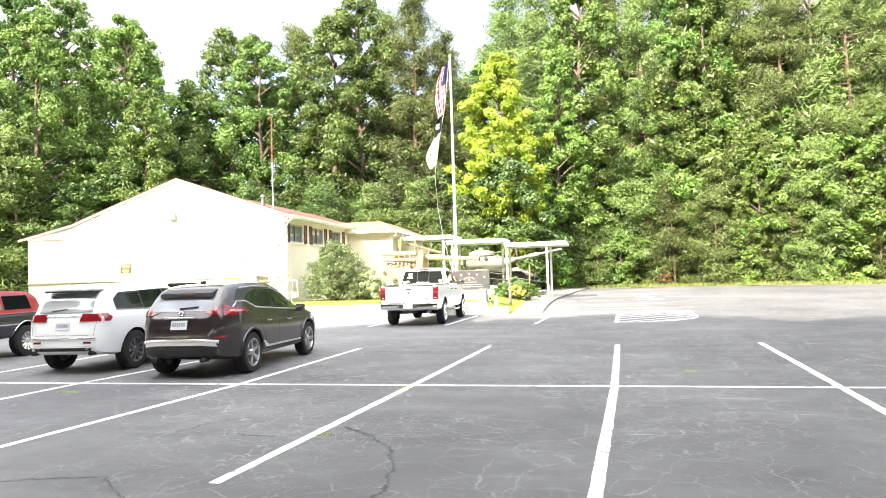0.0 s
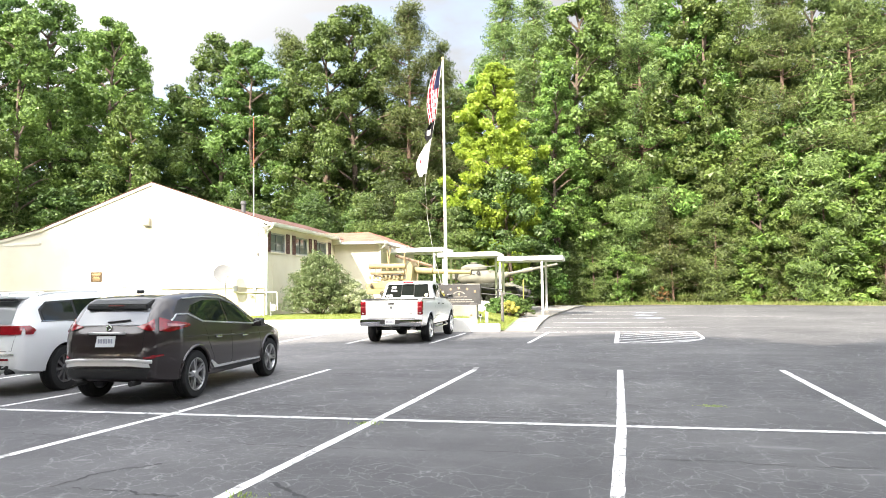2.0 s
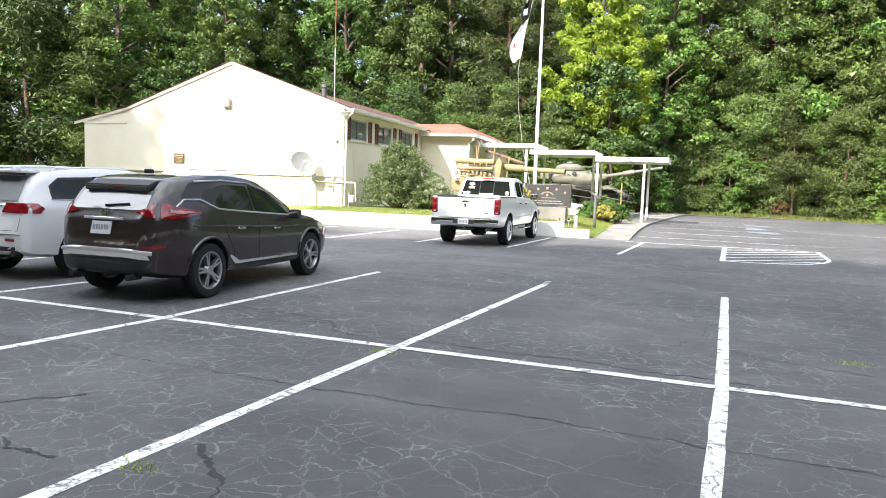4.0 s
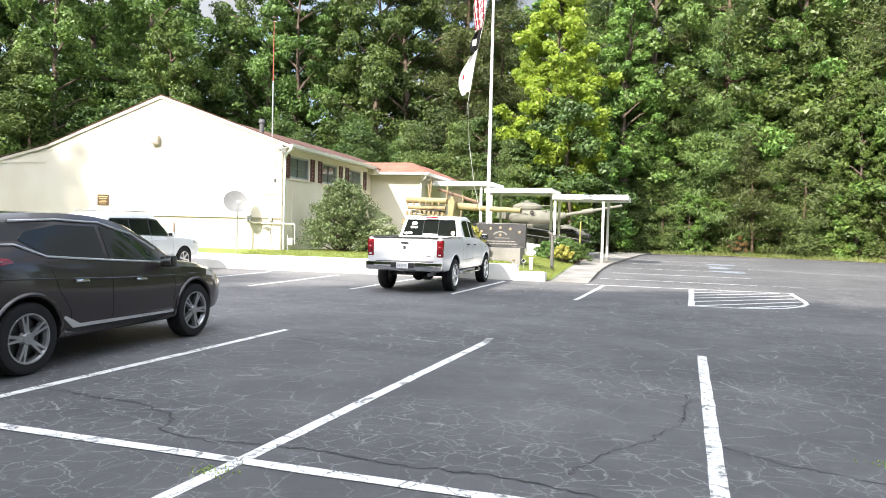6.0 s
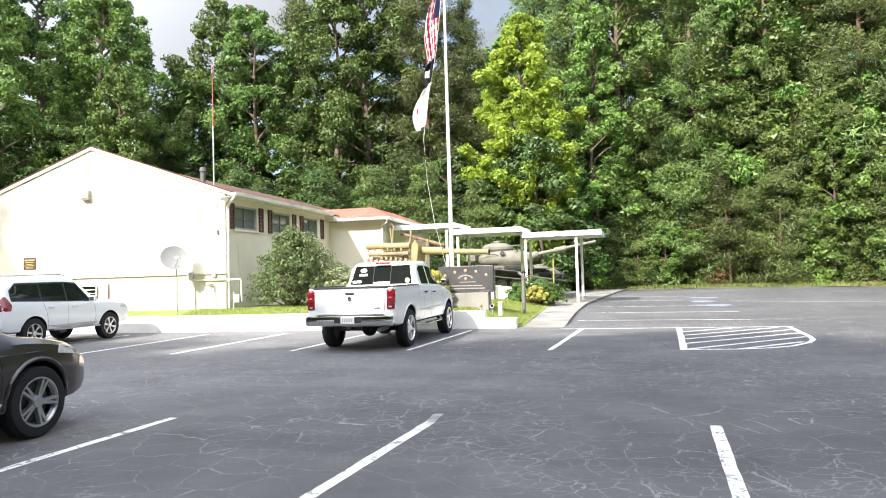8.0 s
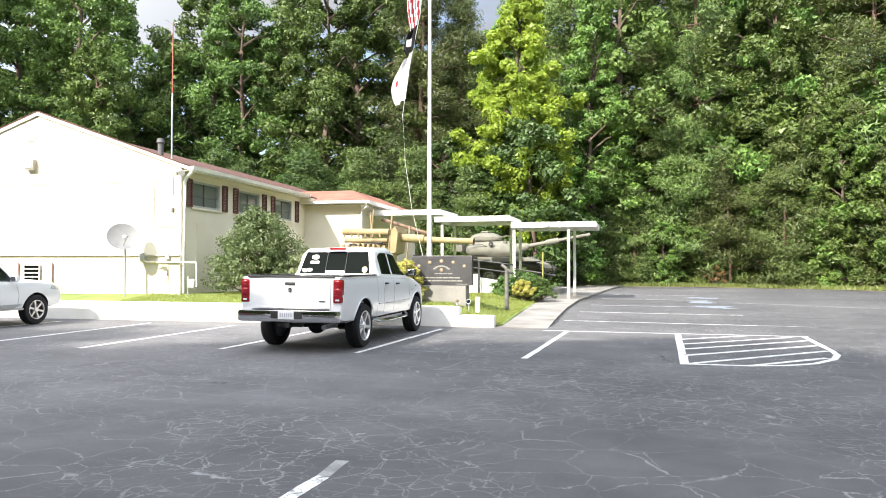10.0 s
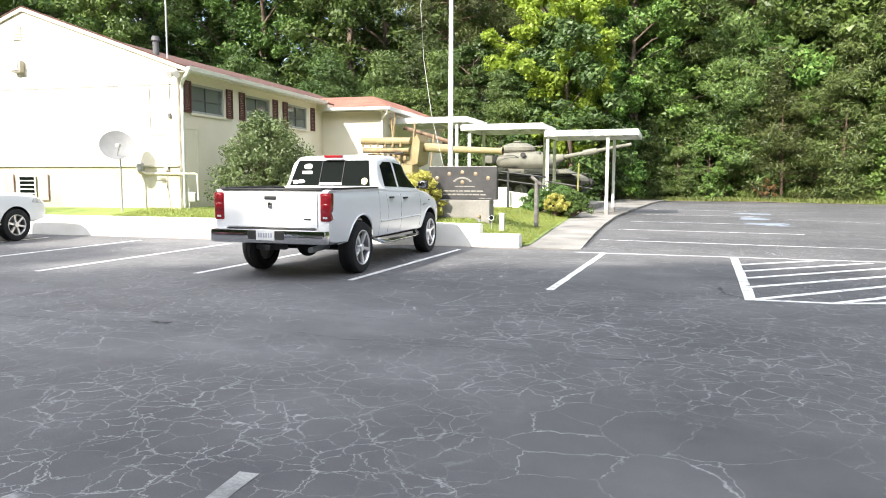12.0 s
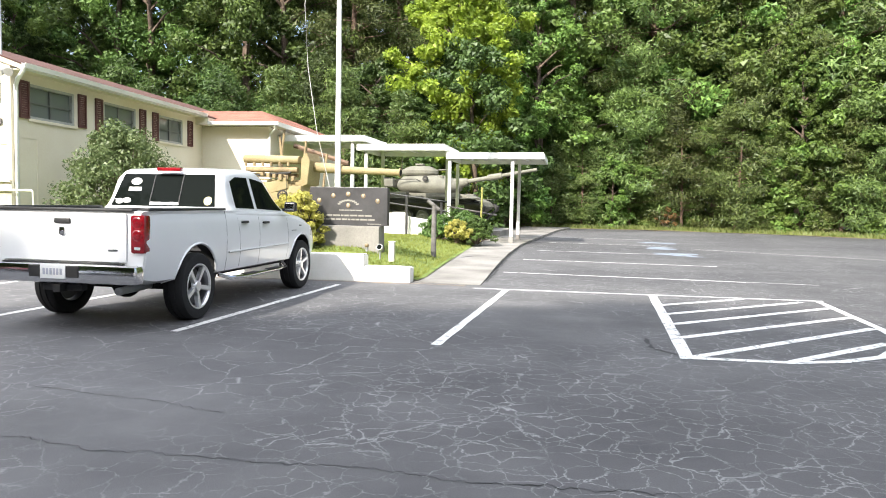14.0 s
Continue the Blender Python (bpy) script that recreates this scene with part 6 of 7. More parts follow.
def shell(rows, n=6, square=0.0):
    """A body skin from stations (y, bottom, shoulder, top, half width, half width of the top)."""
    bm = bmesh.new()
    rings = []
    for y, zb, zs, zt, w, wt in spline(rows, n):
        h, g = zs - zb, max(0.02, zt - zs)
        half = [(0, zb), (w * .80, zb), (w * .955, zb + .05), (w * .99, zb + .30 * h), (w, zb + .62 * h), (w * .988, zb + .88 * h), (w * .965, zs)]
        for f in (.30, .62, .86):
            half.append((w * .95 + (wt - w * .95) * (f ** (1.15 - square)), zs + g * f * .985))
        half += [(wt * .93, zs + g * .975), (wt * .72, zt - .012), (wt * .36, zt), (0, zt)]
        ring = half + [(-x, z) for x, z in half[-2:0:-1]]
        rings.append([bm.verts.new((x, y, z)) for x, z in ring])
    m = len(rings[0])
    for a, b in zip(rings, rings[1:]):
        for k in range(m):
            bm.faces.new((a[k], a[(k + 1) % m], b[(k + 1) % m], b[k]))
    bm.faces.new(rings[0][::-1])
    bm.faces.new(rings[-1])
    bmesh.ops.recalc_face_normals(bm, faces=bm.faces)
    return bm


def carve(bm, cutters, mats, smooth=38):
    """Cuts the closed cutter meshes out of a body and gives the cut faces the second material."""
    body = new("blank", finish("body", bm, mats))
    made = [body]
    for c in cutters:
        me = finish("cutter", c, mats)
        for p in me.polygons:
            p.material_index = 1
        ob = new("cutter", me)
        made.append(ob)
        mod = body.modifiers.new("cut", "BOOLEAN")
        mod.operation, mod.solver, mod.object, mod.material_mode = "DIFFERENCE", "EXACT", ob, "INDEX"
    bpy.context.view_layer.update()
    me = bpy.data.meshes.new_from_object(body.evaluated_get(bpy.context.evaluated_depsgraph_get()))
    for ob in made:
        old = ob.data
        bpy.data.objects.remove(ob)
        bpy.data.meshes.remove(old)
    for p in me.polygons:
        p.use_smooth = True
    me.set_sharp_from_angle(angle=radians(smooth))
    return me


def arch(y, z, r, w):
    """Two cutters for a pair of wheel arches."""
    out = []
    for s in (-1, 1):
        bm = bmesh.new()
        rod(bm, (s * (w - .30), y, z), (s * (w + .3), y, z), r, n=40)
        out.append(bm)
    return out


class Skin:
    """A body on which panels, lights, glass and seams are laid."""
    def __init__(self, parent, me, name="body", label=""):
        me.name = name
        self.ob = new(name, me)
        self.ob.parent = parent
        tagged(self.ob, label)
        self.parent = parent
        bm = bmesh.new()
        bm.from_mesh(me)
        self.tree = BVHTree.FromBMesh(bm)
        bm.free()

    def drop(self, p, way, off):
        hit, nor, _, _ = self.tree.ray_cast(p, way)
        if hit is None:
            hit, nor, _, _ = self.tree.find_nearest(p + way * 2.2)
        if nor.dot(way) > 0:
            nor = -nor
        return hit + nor * off

    def point(self, a, b, view, off):
        if view in "LR":
            s = 1 if view == "R" else -1
            return self.drop(Vector((s * 3, a, b)), Vector((-s, 0, 0)), off)
        if view == "B":
            return self.drop(Vector((a, -3, b)), Vector((0, 1, 0)), off)
        if view == "F":
            return self.drop(Vector((a, 9, b)), Vector((0, -1, 0)), off)
        return self.drop(Vector((a, b, 4)), Vector((0, 0, -1)), off)

    def panel(self, name, pts, view, material, off=0.006, parent=None, label="", cuts=3, thick=0.006, most=0.13):
        bm = bmesh.new()
        f = bm.faces.new([bm.verts.new((a, b, 0)) for a, b in pts])
        bmesh.ops.triangulate(bm, faces=[f])
        for _ in range(cuts):
            long = [e for e in bm.edges if e.calc_length() > most]
            if not long:
                break
            bmesh.ops.subdivide_edges(bm, edges=long, cuts=1)
            bmesh.ops.triangulate(bm, faces=bm.faces[:])
        for v in bm.verts:
            v.co = self.point(v.co.x, v.co.y, view, off)
        bmesh.ops.recalc_face_normals(bm, faces=bm.faces)
        c = sum((v.co for v in bm.verts), Vector()) / len(bm.verts)
        out = {"R": Vector((1, 0, 0)), "L": Vector((-1, 0, 0)), "B": Vector((0, -1, 0)), "F": Vector((0, 1, 0)), "T": Vector((0, 0, 1))}[view]
        if sum((fc.normal.dot(out) for fc in bm.faces)) < 0:
            bmesh.ops.reverse_faces(bm, faces=bm.faces[:])
        bmesh.ops.solidify(bm, geom=bm.faces[:], thickness=thick)
        return part(name, bm, material, parent or self.parent, label, smooth=40)

    def line(self, name, pts, view, r, material, off=0.0, parent=None, label=""):
        run = []
        for (a, b), (c, d) in zip(pts, pts[1:]):
            n = max(1, int(math.hypot(c - a, d - b) / .08))
            run += [(a + (c - a) * k / n, b + (d - b) * k / n) for k in range(n)]
        run.append(pts[-1])
        bm = bmesh.new()
        tube(bm, [self.point(a, b, view, off) for a, b in run], [r] * len(run), 6)
        return part(name, bm, material, parent or self.parent, label, smooth=60)


def wheel(parent, x, y, r, width, spokes, rim_r, metal, twin=True, turn=0.0):
    """A tyre with tread grooves, a rim with spokes and a hub, on one side of a car."""
    s = 1 if x > 0 else -1
    w = width / 2
    bm = bmesh.new()
    lathe(bm, [(-w * .9, rim_r), (-w, r * .82), (-w * .93, r * .95), (-w * .7, r), (-w * .34, r), (-w * .32, r - .012), (-w * .24, r - .012), (-w * .22, r), (w * .22, r), (w * .24, r - .012), (w * .32, r - .012), (w * .34, r), (w * .7, r), (w * .93, r * .95), (w, r * .82), (w * .9, rim_r)], 40)
    place = pose(x, y, r, turn, 0, 0 if s > 0 else 180)
    bmesh.ops.transform(bm, matrix=place, verts=bm.verts)
    t = part("wheel", bm, RUBBER, parent, "black tyre on an alloy rim", smooth=40)
    bm = bmesh.new()
    lathe(bm, [(-w * .8, rim_r - .02), (w * .55, rim_r - .03), (w * .8, rim_r - .012), (w * .95, rim_r), (w * .95, rim_r + .01), (w * .85, rim_r + .012)], 40)
    bmesh.ops.transform(bm, matrix=place, verts=bm.verts)
    part("rim", bm, DARKALLOY, t, smooth=35)
    bm = bmesh.new()
    lathe(bm, [(w * .80, rim_r - .014), (w * .96, rim_r - .004), (w * .97, rim_r + .010), (w * .86, rim_r + .014)], 40)
    for k in range(spokes):
        a = 2 * math.pi * k / spokes
        for d in ((-.13, .13) if twin else (0,)):
            q = Matrix.Rotation(a + d, 3, "X")
            n = len(bm.verts)
            vs = []
            for px, py, pz in ((w * .62, -.020, .05), (w * .62, .020, .05), (w * .78, .028 if not twin else .012, rim_r - .005), (w * .78, -.028 if not twin else -.012, rim_r - .005)):
                vs.append((bm.verts.new(q @ Vector((px + .02, py, pz))), bm.verts.new(q @ Vector((px - .03, py * 1.25, pz)))))
            for i in range(4):
                j = (i + 1) % 4
                bm.faces.new((vs[i][0], vs[j][0], vs[j][1], vs[i][1]))
            bm.faces.new([v[0] for v in vs])
    rod(bm, (w * .45, 0, 0), (w * .9, 0, 0), .085, .06, 20)
    bmesh.ops.recalc_face_normals(bm, faces=bm.faces)
    bmesh.ops.transform(bm, matrix=place, verts=bm.verts)
    part("spokes", bm, metal, t, "bright alloy spokes", smooth=35)
    bm = bmesh.new()
    rod(bm, (-w * .3, 0, 0), (w * .1, 0, 0), rim_r - .04, n=28)
    bmesh.ops.transform(bm, matrix=place, verts=bm.verts)
    part("brake_disc", bm, mat("brake_steel", (0.12, 0.12, 0.12), 0.5, 0.6) if "brake_steel" not in bpy.data.materials else bpy.data.materials["brake_steel"], t)
    return t


def plate(skin, z, w=.31, h=.155, off=.02, parent=None):
    pl = skin.panel("number_plate", [(-w / 2, z - h / 2), (w / 2, z - h / 2), (w / 2, z + h / 2), (-w / 2, z + h / 2)], "B", PLATE, off, parent, "pale number plate with unreadable marks", 2, .008)
    bm = bmesh.new()
    p = skin.point(0, z, "B", off + .006)
    for k in range(6):
        bx(bm, p.x - .105 + k * .042, p.y, p.z, .026, .006, .07)
    part("plate_marks", bm, INK, pl)
    return pl


def mirror_pair(skin, y, z, w, material):
    for s in (-1, 1):
        bm = bmesh.new()
        bx(bm, s * (w + .10), y, z, .20, .12, .16, bevel=.045)
        bx(bm, s * (w + .0), y + .01, z - .05, .08, .06, .05, bevel=.01)
        m = part("mirror", bm, material, skin.parent, smooth=40)
        bm = bmesh.new()
        bx(bm, s * (w + .10), y - .062, z, .15, .008, .11, bevel=.003)
        part("mirror_glass", bm, CHROME, m)


def two(skin, name, pts, material, **k):
    for v in "RL":
        skin.panel(name, pts, v, material, **k)


def two_lines(skin, name, pts, r, material, **k):
    for v in "RL":
        skin.line(name, pts, v, r, material, **k)


def handles(skin, spots, material):
    for s, v in ((1, "R"), (-1, "L")):
        for y, z in spots:
            p = skin.point(y, z, v, .02)
            part("door_handle", box(p.x, p.y, p.z, .035, .20, .035, bevel=.014), material, skin.parent, smooth=40)


def crossover(m):
    """The dark brown crossover."""
    c = thing("crossover_car", m, "dark brown metallic crossover with alloy wheels, parked on asphalt", "car")
    rows = [(0.08, .52, .80, .90, .54, .45), (.13, .42, .95, 1.07, .65, .56), (.22, .36, 1.08, 1.22, .75, .63), (.40, .32, 1.15, 1.45, .85, .62), (.60, .30, 1.17, 1.60, .925, .61),
            (1.0, .29, 1.16, 1.66, .955, .63), (1.6, .28, 1.08, 1.69, .957, .64), (2.3, .28, 1.03, 1.665, .957, .64), (2.85, .28, 1.01, 1.555, .957, .63), (3.25, .28, 1.005, 1.36, .955, .65),
            (3.65, .28, 1.0, 1.11, .95, .74), (4.05, .29, .965, 1.04, .94, .76), (4.45, .31, .88, .96, .88, .72), (4.72, .36, .76, .86, .77, .62), (4.87, .46, .66, .74, .60, .46)]
    me = carve(shell(rows), arch(1.04, .40, .415, .957) + arch(3.865, .40, .415, .957), [CARBROWN, UNDER])
    k = Skin(c, me, "body", "dark brown metallic body")
    for x in (-.835, .835):
        for y in (1.04, 3.865):
            wheel(c, x, y, .375, .235, 5, .25, ALLOY, True, 13 * y)
    # glass
    # the grey base colour stands in for sky reflected in the glass
    k.panel("rear_window", [(-.58, 1.195), (.58, 1.195), (.55, 1.44), (-.55, 1.44)], "B", glass_mat("rear_glass_sky_toned", (0.22, .23, .24), 1.0), .006, label="rear window, its sky reflection partly in its grey colour")
    two(k, "rear_side_window", [(1.32, 1.215), (2.18, 1.155), (2.18, 1.53), (1.62, 1.545), (1.15, 1.47), (1.02, 1.385)], SIDEPANE)
    two(k, "front_side_window", [(2.25, 1.15), (3.20, 1.085), (3.08, 1.22), (2.72, 1.45), (2.25, 1.53)], SIDEPANE)
    k.panel("windscreen", [(-.58, 2.98), (.58, 2.98), (.68, 3.58), (-.68, 3.58)], "T", DARKPANE, .006)
    two(k, "pillar_trim", [(.62, 1.36), (1.0, 1.385), (1.14, 1.475), (1.5, 1.555), (.9, 1.56)], BLACK, off=.004)
    two_lines(k, "window_chrome", [(.50, 1.24), (.66, 1.335), (.95, 1.335), (1.30, 1.205), (2.2, 1.14), (3.35, 1.065)], .014, SATIN, off=.008)
    two_lines(k, "roof_chrome", [(1.0, 1.575), (1.6, 1.60), (2.25, 1.575), (2.8, 1.44), (3.2, 1.24)], .015, SATIN, off=.008)
    bm = bmesh.new()
    prism(bm, [(.33, 1.43), (.35, 1.51), (.52, 1.57), (.80, 1.62), (.80, 1.55), (.46, 1.455)], -.51, .51, "x")
    bmesh.ops.bevel(bm, geom=bm.edges[:], offset=.015, segments=2, affect="EDGES")
    part("spoiler", bm, BLACK, c, "black roof spoiler", smooth=40)
    part("brake_light", box(0, .337, 1.49, .26, .012, .016), REDLENS, c)
    # rear
    for s in (-1, 1):
        k.panel("tail_light", [(s * .44, 1.17), (s * .60, 1.115), (s * .71, 1.10), (s * .69, 1.20), (s * .655, 1.28), (s * .60, 1.22)], "B", REDLENS, .018, cuts=6, most=.05, label="red and clear boomerang tail light")
        v = "R" if s > 0 else "L"
        k.panel("tail_light_side", [(.27, 1.10), (.42, 1.085), (.86, 1.155), (.82, 1.19), (.52, 1.235), (.36, 1.30)], v, REDLENS, .018, cuts=6, most=.05)
        k.panel("tail_light_clear", [(.40, 1.165), (.54, 1.155), (.74, 1.17), (.54, 1.19), (.41, 1.20)], v, PINKLENS, .024, cuts=6, most=.05)
        for y in (1.04, 3.865):
            k.line("wheel_arch", [(y + .43 * math.cos(a), .40 + .43 * math.sin(a)) for a in np.linspace(-.1, math.pi + .1, 22)], v, .028, CARBROWN, -.006)
        k.line("shoulder_line", [(.7, 1.0), (1.2, .98), (2.2, .93), (3.3, .90), (4.0, .90)], v, .012, CARBROWN, -.004)
        k.panel("reflector", [(s * .60, .70), (s * .74, .705), (s * .74, .735), (s * .60, .73)], "B", REDLENS, .008)
        k.panel("side_reflector", [(.16, .715), (.32, .73), (.32, .76), (.16, .75)], v, REDLENS, .008)
    k.panel("bumper_chrome", [(-.68, .575), (-.45, .60), (.45, .60), (.68, .575), (.66, .63), (.45, .66), (-.45, .66), (-.66, .63)], "B", SATIN, .022, cuts=6, most=.07, label="chrome rear bumper strip")
    k.panel("lower_bumper", [(-.62, .41), (.62, .41), (.68, .56), (-.68, .56)], "B", BLACK, .014, cuts=6, most=.07, label="black lower bumper")
    k.line("hatch_chrome", [(-.30, 1.075), (.30, 1.075)], "B", .020, SATIN, .014)
    k.line("bumper_ledge", [(-.70, .655), (-.45, .685), (.45, .685), (.70, .655)], "B", .030, SATIN, .012, label="bright chrome ledge along the bumper")
    k.line("hatch_seam", [(-.60, 1.18), (-.58, .80), (-.48, .74), (.48, .74), (.58, .80), (.60, 1.18)], "B", .004, UNDER)
    k.line("rear_wiper", [(-.05, 1.23), (.30, 1.26)], "B", .014, BLACK, .02)
    p = k.point(0, 1.15, "B", .012)
    bm = bmesh.new()
    lathe(bm, [(0, .03), (0, .048), (.012, .048), (.012, .03)], 20, "z")
    bmesh.ops.transform(bm, matrix=Matrix.Translation(p) @ pose(0, 0, 0, 62, 0, 0), verts=bm.verts)
    part("badge", bm, CHROME, c)
    plate(k, .96)
    for s in (-1, 1):
        bm = bmesh.new()
        rod(bm, (s * .45, .03, .345), (s * .45, .25, .345), .04, n=16)
        part("exhaust", bm, UNDER, c, "dark exhaust tip", smooth=40)
    two(k, "sill_chrome", [(1.62, .415), (3.38, .405), (3.40, .435), (1.72, .455), (1.50, .56), (1.47, .54)], SATIN, off=.012)
    two(k, "lower_cladding", [(1.46, .305), (3.45, .305), (3.42, .40), (1.5, .41)], BLACK, off=.008)
    two_lines(k, "door_seam", [(2.22, 1.08), (2.24, .5), (2.2, .42)], .004, UNDER)
    two_lines(k, "door_seam", [(1.30, 1.15), (1.42, .85), (1.58, .62), (1.60, .42)], .004, UNDER)
    two_lines(k, "door_seam", [(3.32, 1.03), (3.40, .8), (3.38, .42)], .004, UNDER)
    handles(k, [(1.72, .93), (2.70, .89)], CHROME)
    mirror_pair(k, 3.12, 1.10, .95, CARBROWN)
    for s in (-1, 1):
        v = "R" if s > 0 else "L"
        k.panel("headlight", [(4.15, .86), (4.55, .80), (4.66, .74), (4.5, .90), (4.2, .94)], v, CLEARLENS, .008)
        k.panel("front_marker", [(4.55, .70), (4.72, .66), (4.70, .73), (4.58, .77)], v, AMBER, .008)
    bm = bmesh.new()
    bx(bm, 0, .95, 1.70, .045, .16, .06, bevel=.018)
    part("antenna_fin", bm, BLACK, c)
    return c


def big_suv(m, name, label, paint, h, rim, spokes, rows, arches, rear_z):
    """A boxy white sport utility vehicle."""
    c = thing(name, m, label, "car")
    w = max(r[4] for r in rows)
    cut = [x for y in arches for x in arch(y, .40, .44, w)]
    k = Skin(c, carve(shell(rows, square=.25), cut, [paint, UNDER]), "body", "glossy white body")
    for x in (-w + .125, w - .125):
        for y in arches:
            wheel(c, x, y, .39, .25, spokes, .24, rim, False, 20 * y)
    return c, k, w


def white_suv_a(m):
    rows = [(0, .48, .76, .82, .62, .56), (.05, .42, .96, 1.04, .73, .65), (.14, .38, 1.08, 1.24, .81, .66), (.30, .36, 1.14, 1.50, .875, .66), (.48, .34, 1.16, 1.63, .91, .66), (1.0, .33, 1.15, 1.71, .935, .68),
            (2.0, .33, 1.13, 1.735, .935, .68), (2.6, .33, 1.11, 1.68, .935, .67), (2.95, .33, 1.10, 1.51, .935, .67), (3.35, .33, 1.10, 1.22, .93, .76), (3.8, .33, 1.08, 1.16, .925, .78), (4.4, .35, 1.02, 1.10, .90, .76), (4.7, .40, .92, 1.0, .85, .70), (4.82, .48, .80, .88, .76, .6)]
    c, k, w = big_suv(m, "white_suv", "white sport utility vehicle with dark spoked wheels, parked", CARWHITE, 1.76, DARKALLOY, 10, rows, (.98, 3.895), 1.0)
    # a paler grey base paints the reflected sky into this rear window
    k.panel("rear_window", [(-.58, 1.19), (.58, 1.19), (.53, 1.56), (-.53, 1.56)], "B", glass_mat("rear_glass_sky_grey", (0.30, .31, .32), 1.0), .014, cuts=6, most=.07, label="rear window, its sky reflection partly in its grey colour")
    two(k, "window_band", [(.48, 1.22), (3.10, 1.13), (2.92, 1.36), (2.62, 1.595), (2.2, 1.61), (.70, 1.56), (.50, 1.43)], BLACK, off=.002)
    two(k, "quarter_window", [(.54, 1.24), (1.30, 1.22), (1.30, 1.55), (.70, 1.52), (.54, 1.40)], SIDEPANE)
    two(k, "rear_side_window", [(1.36, 1.215), (2.15, 1.19), (2.15, 1.595), (1.36, 1.585)], SIDEPANE)
    two(k, "front_side_window", [(2.22, 1.19), (3.05, 1.15), (2.90, 1.35), (2.62, 1.57), (2.22, 1.595)], SIDEPANE)
    k.panel("windscreen", [(-.6, 2.75), (.6, 2.75), (.72, 3.30), (-.72, 3.30)], "T", DARKPANE, .006)
    bm = bmesh.new()
    bx(bm, 0, .36, 1.635, 1.14, .32, .045, bevel=.02)
    part("spoiler", bm, CARWHITE, c, smooth=40)
    part("spoiler_lip", box(0, .25, 1.60, 1.06, .1, .03, bevel=.01), BLACK, c)
    for s in (-1, 1):
        v = "R" if s > 0 else "L"
        k.panel("tail_light", [(s * .36, 1.02), (s * .765, 1.02), (s * .765, 1.16), (s * .38, 1.16)], "B", REDLENS, .02, cuts=6, most=.06, label="red tail light")
        k.panel("tail_light_side", [(.155, 1.02), (.26, 1.02), (.32, 1.09), (.25, 1.16), (.17, 1.16)], v, REDLENS, .018, cuts=6, most=.05)
        k.panel("reflector", [(s * .46, .60), (s * .62, .60), (s * .62, .64), (s * .46, .64)], "B", REDLENS, .010)
        bm = bmesh.new()
        rod(bm, (s * .62, -.03, .42), (s * .62, .2, .42), .045, n=14)
        part("exhaust", bm, UNDER, c, smooth=40)
        bm = bmesh.new()
        tube(bm, [(s * .58, .7, 1.66), (s * .58, .78, 1.705), (s * .59, 1.5, 1.735), (s * .59, 2.2, 1.735), (s * .59, 2.35, 1.69)], [.016] * 5, 8)
        part("roof_rail", bm, CARWHITE, c, "white roof rail", smooth=50)
    k.line("hatch_chrome", [(-.38, 1.12), (.38, 1.12)], "B", .014, CHROME, .012)
    k.line("bumper_chrome", [(-.70, .70), (.70, .70)], "B", .012, CHROME, .01)
    k.line("hatch_seam", [(-.70, 1.0), (-.66, .76), (.66, .76), (.70, 1.0)], "B", .004, UNDER)
    k.panel("lower_bumper", [(-.60, .46), (.60, .46), (.62, .52), (-.62, .52)], "B", BLACK, .01)
    k.line("rear_wiper", [(-.3, 1.22), (.02, 1.25)], "B", .013, BLACK, .02)
    plate(k, .94)
    two_lines(k, "window_chrome", [(.46, 1.225), (1.3, 1.205), (3.15, 1.14)], .010, CHROME, off=.004)
    two_lines(k, "door_seam", [(1.33, 1.2), (1.45, .9), (1.5, .45)], .004, UNDER)
    two_lines(k, "door_seam", [(2.19, 1.18), (2.19, .45)], .004, UNDER)
    two_lines(k, "door_seam", [(3.1, 1.12), (3.2, .8), (3.18, .45)], .004, UNDER)
    two(k, "lower_cladding", [(1.5, .36), (3.4, .36), (3.4, .44), (1.5, .44)], BLACK, off=.008)
    handles(k, [(1.62, 1.03), (2.42, 1.01)], CHROME)
    mirror_pair(k, 2.95, 1.2, .96, CARWHITE)
    p = box(0, .60, 1.69, .05, .14, .06, bevel=.018)
    part("antenna_fin", p, CARWHITE, c)


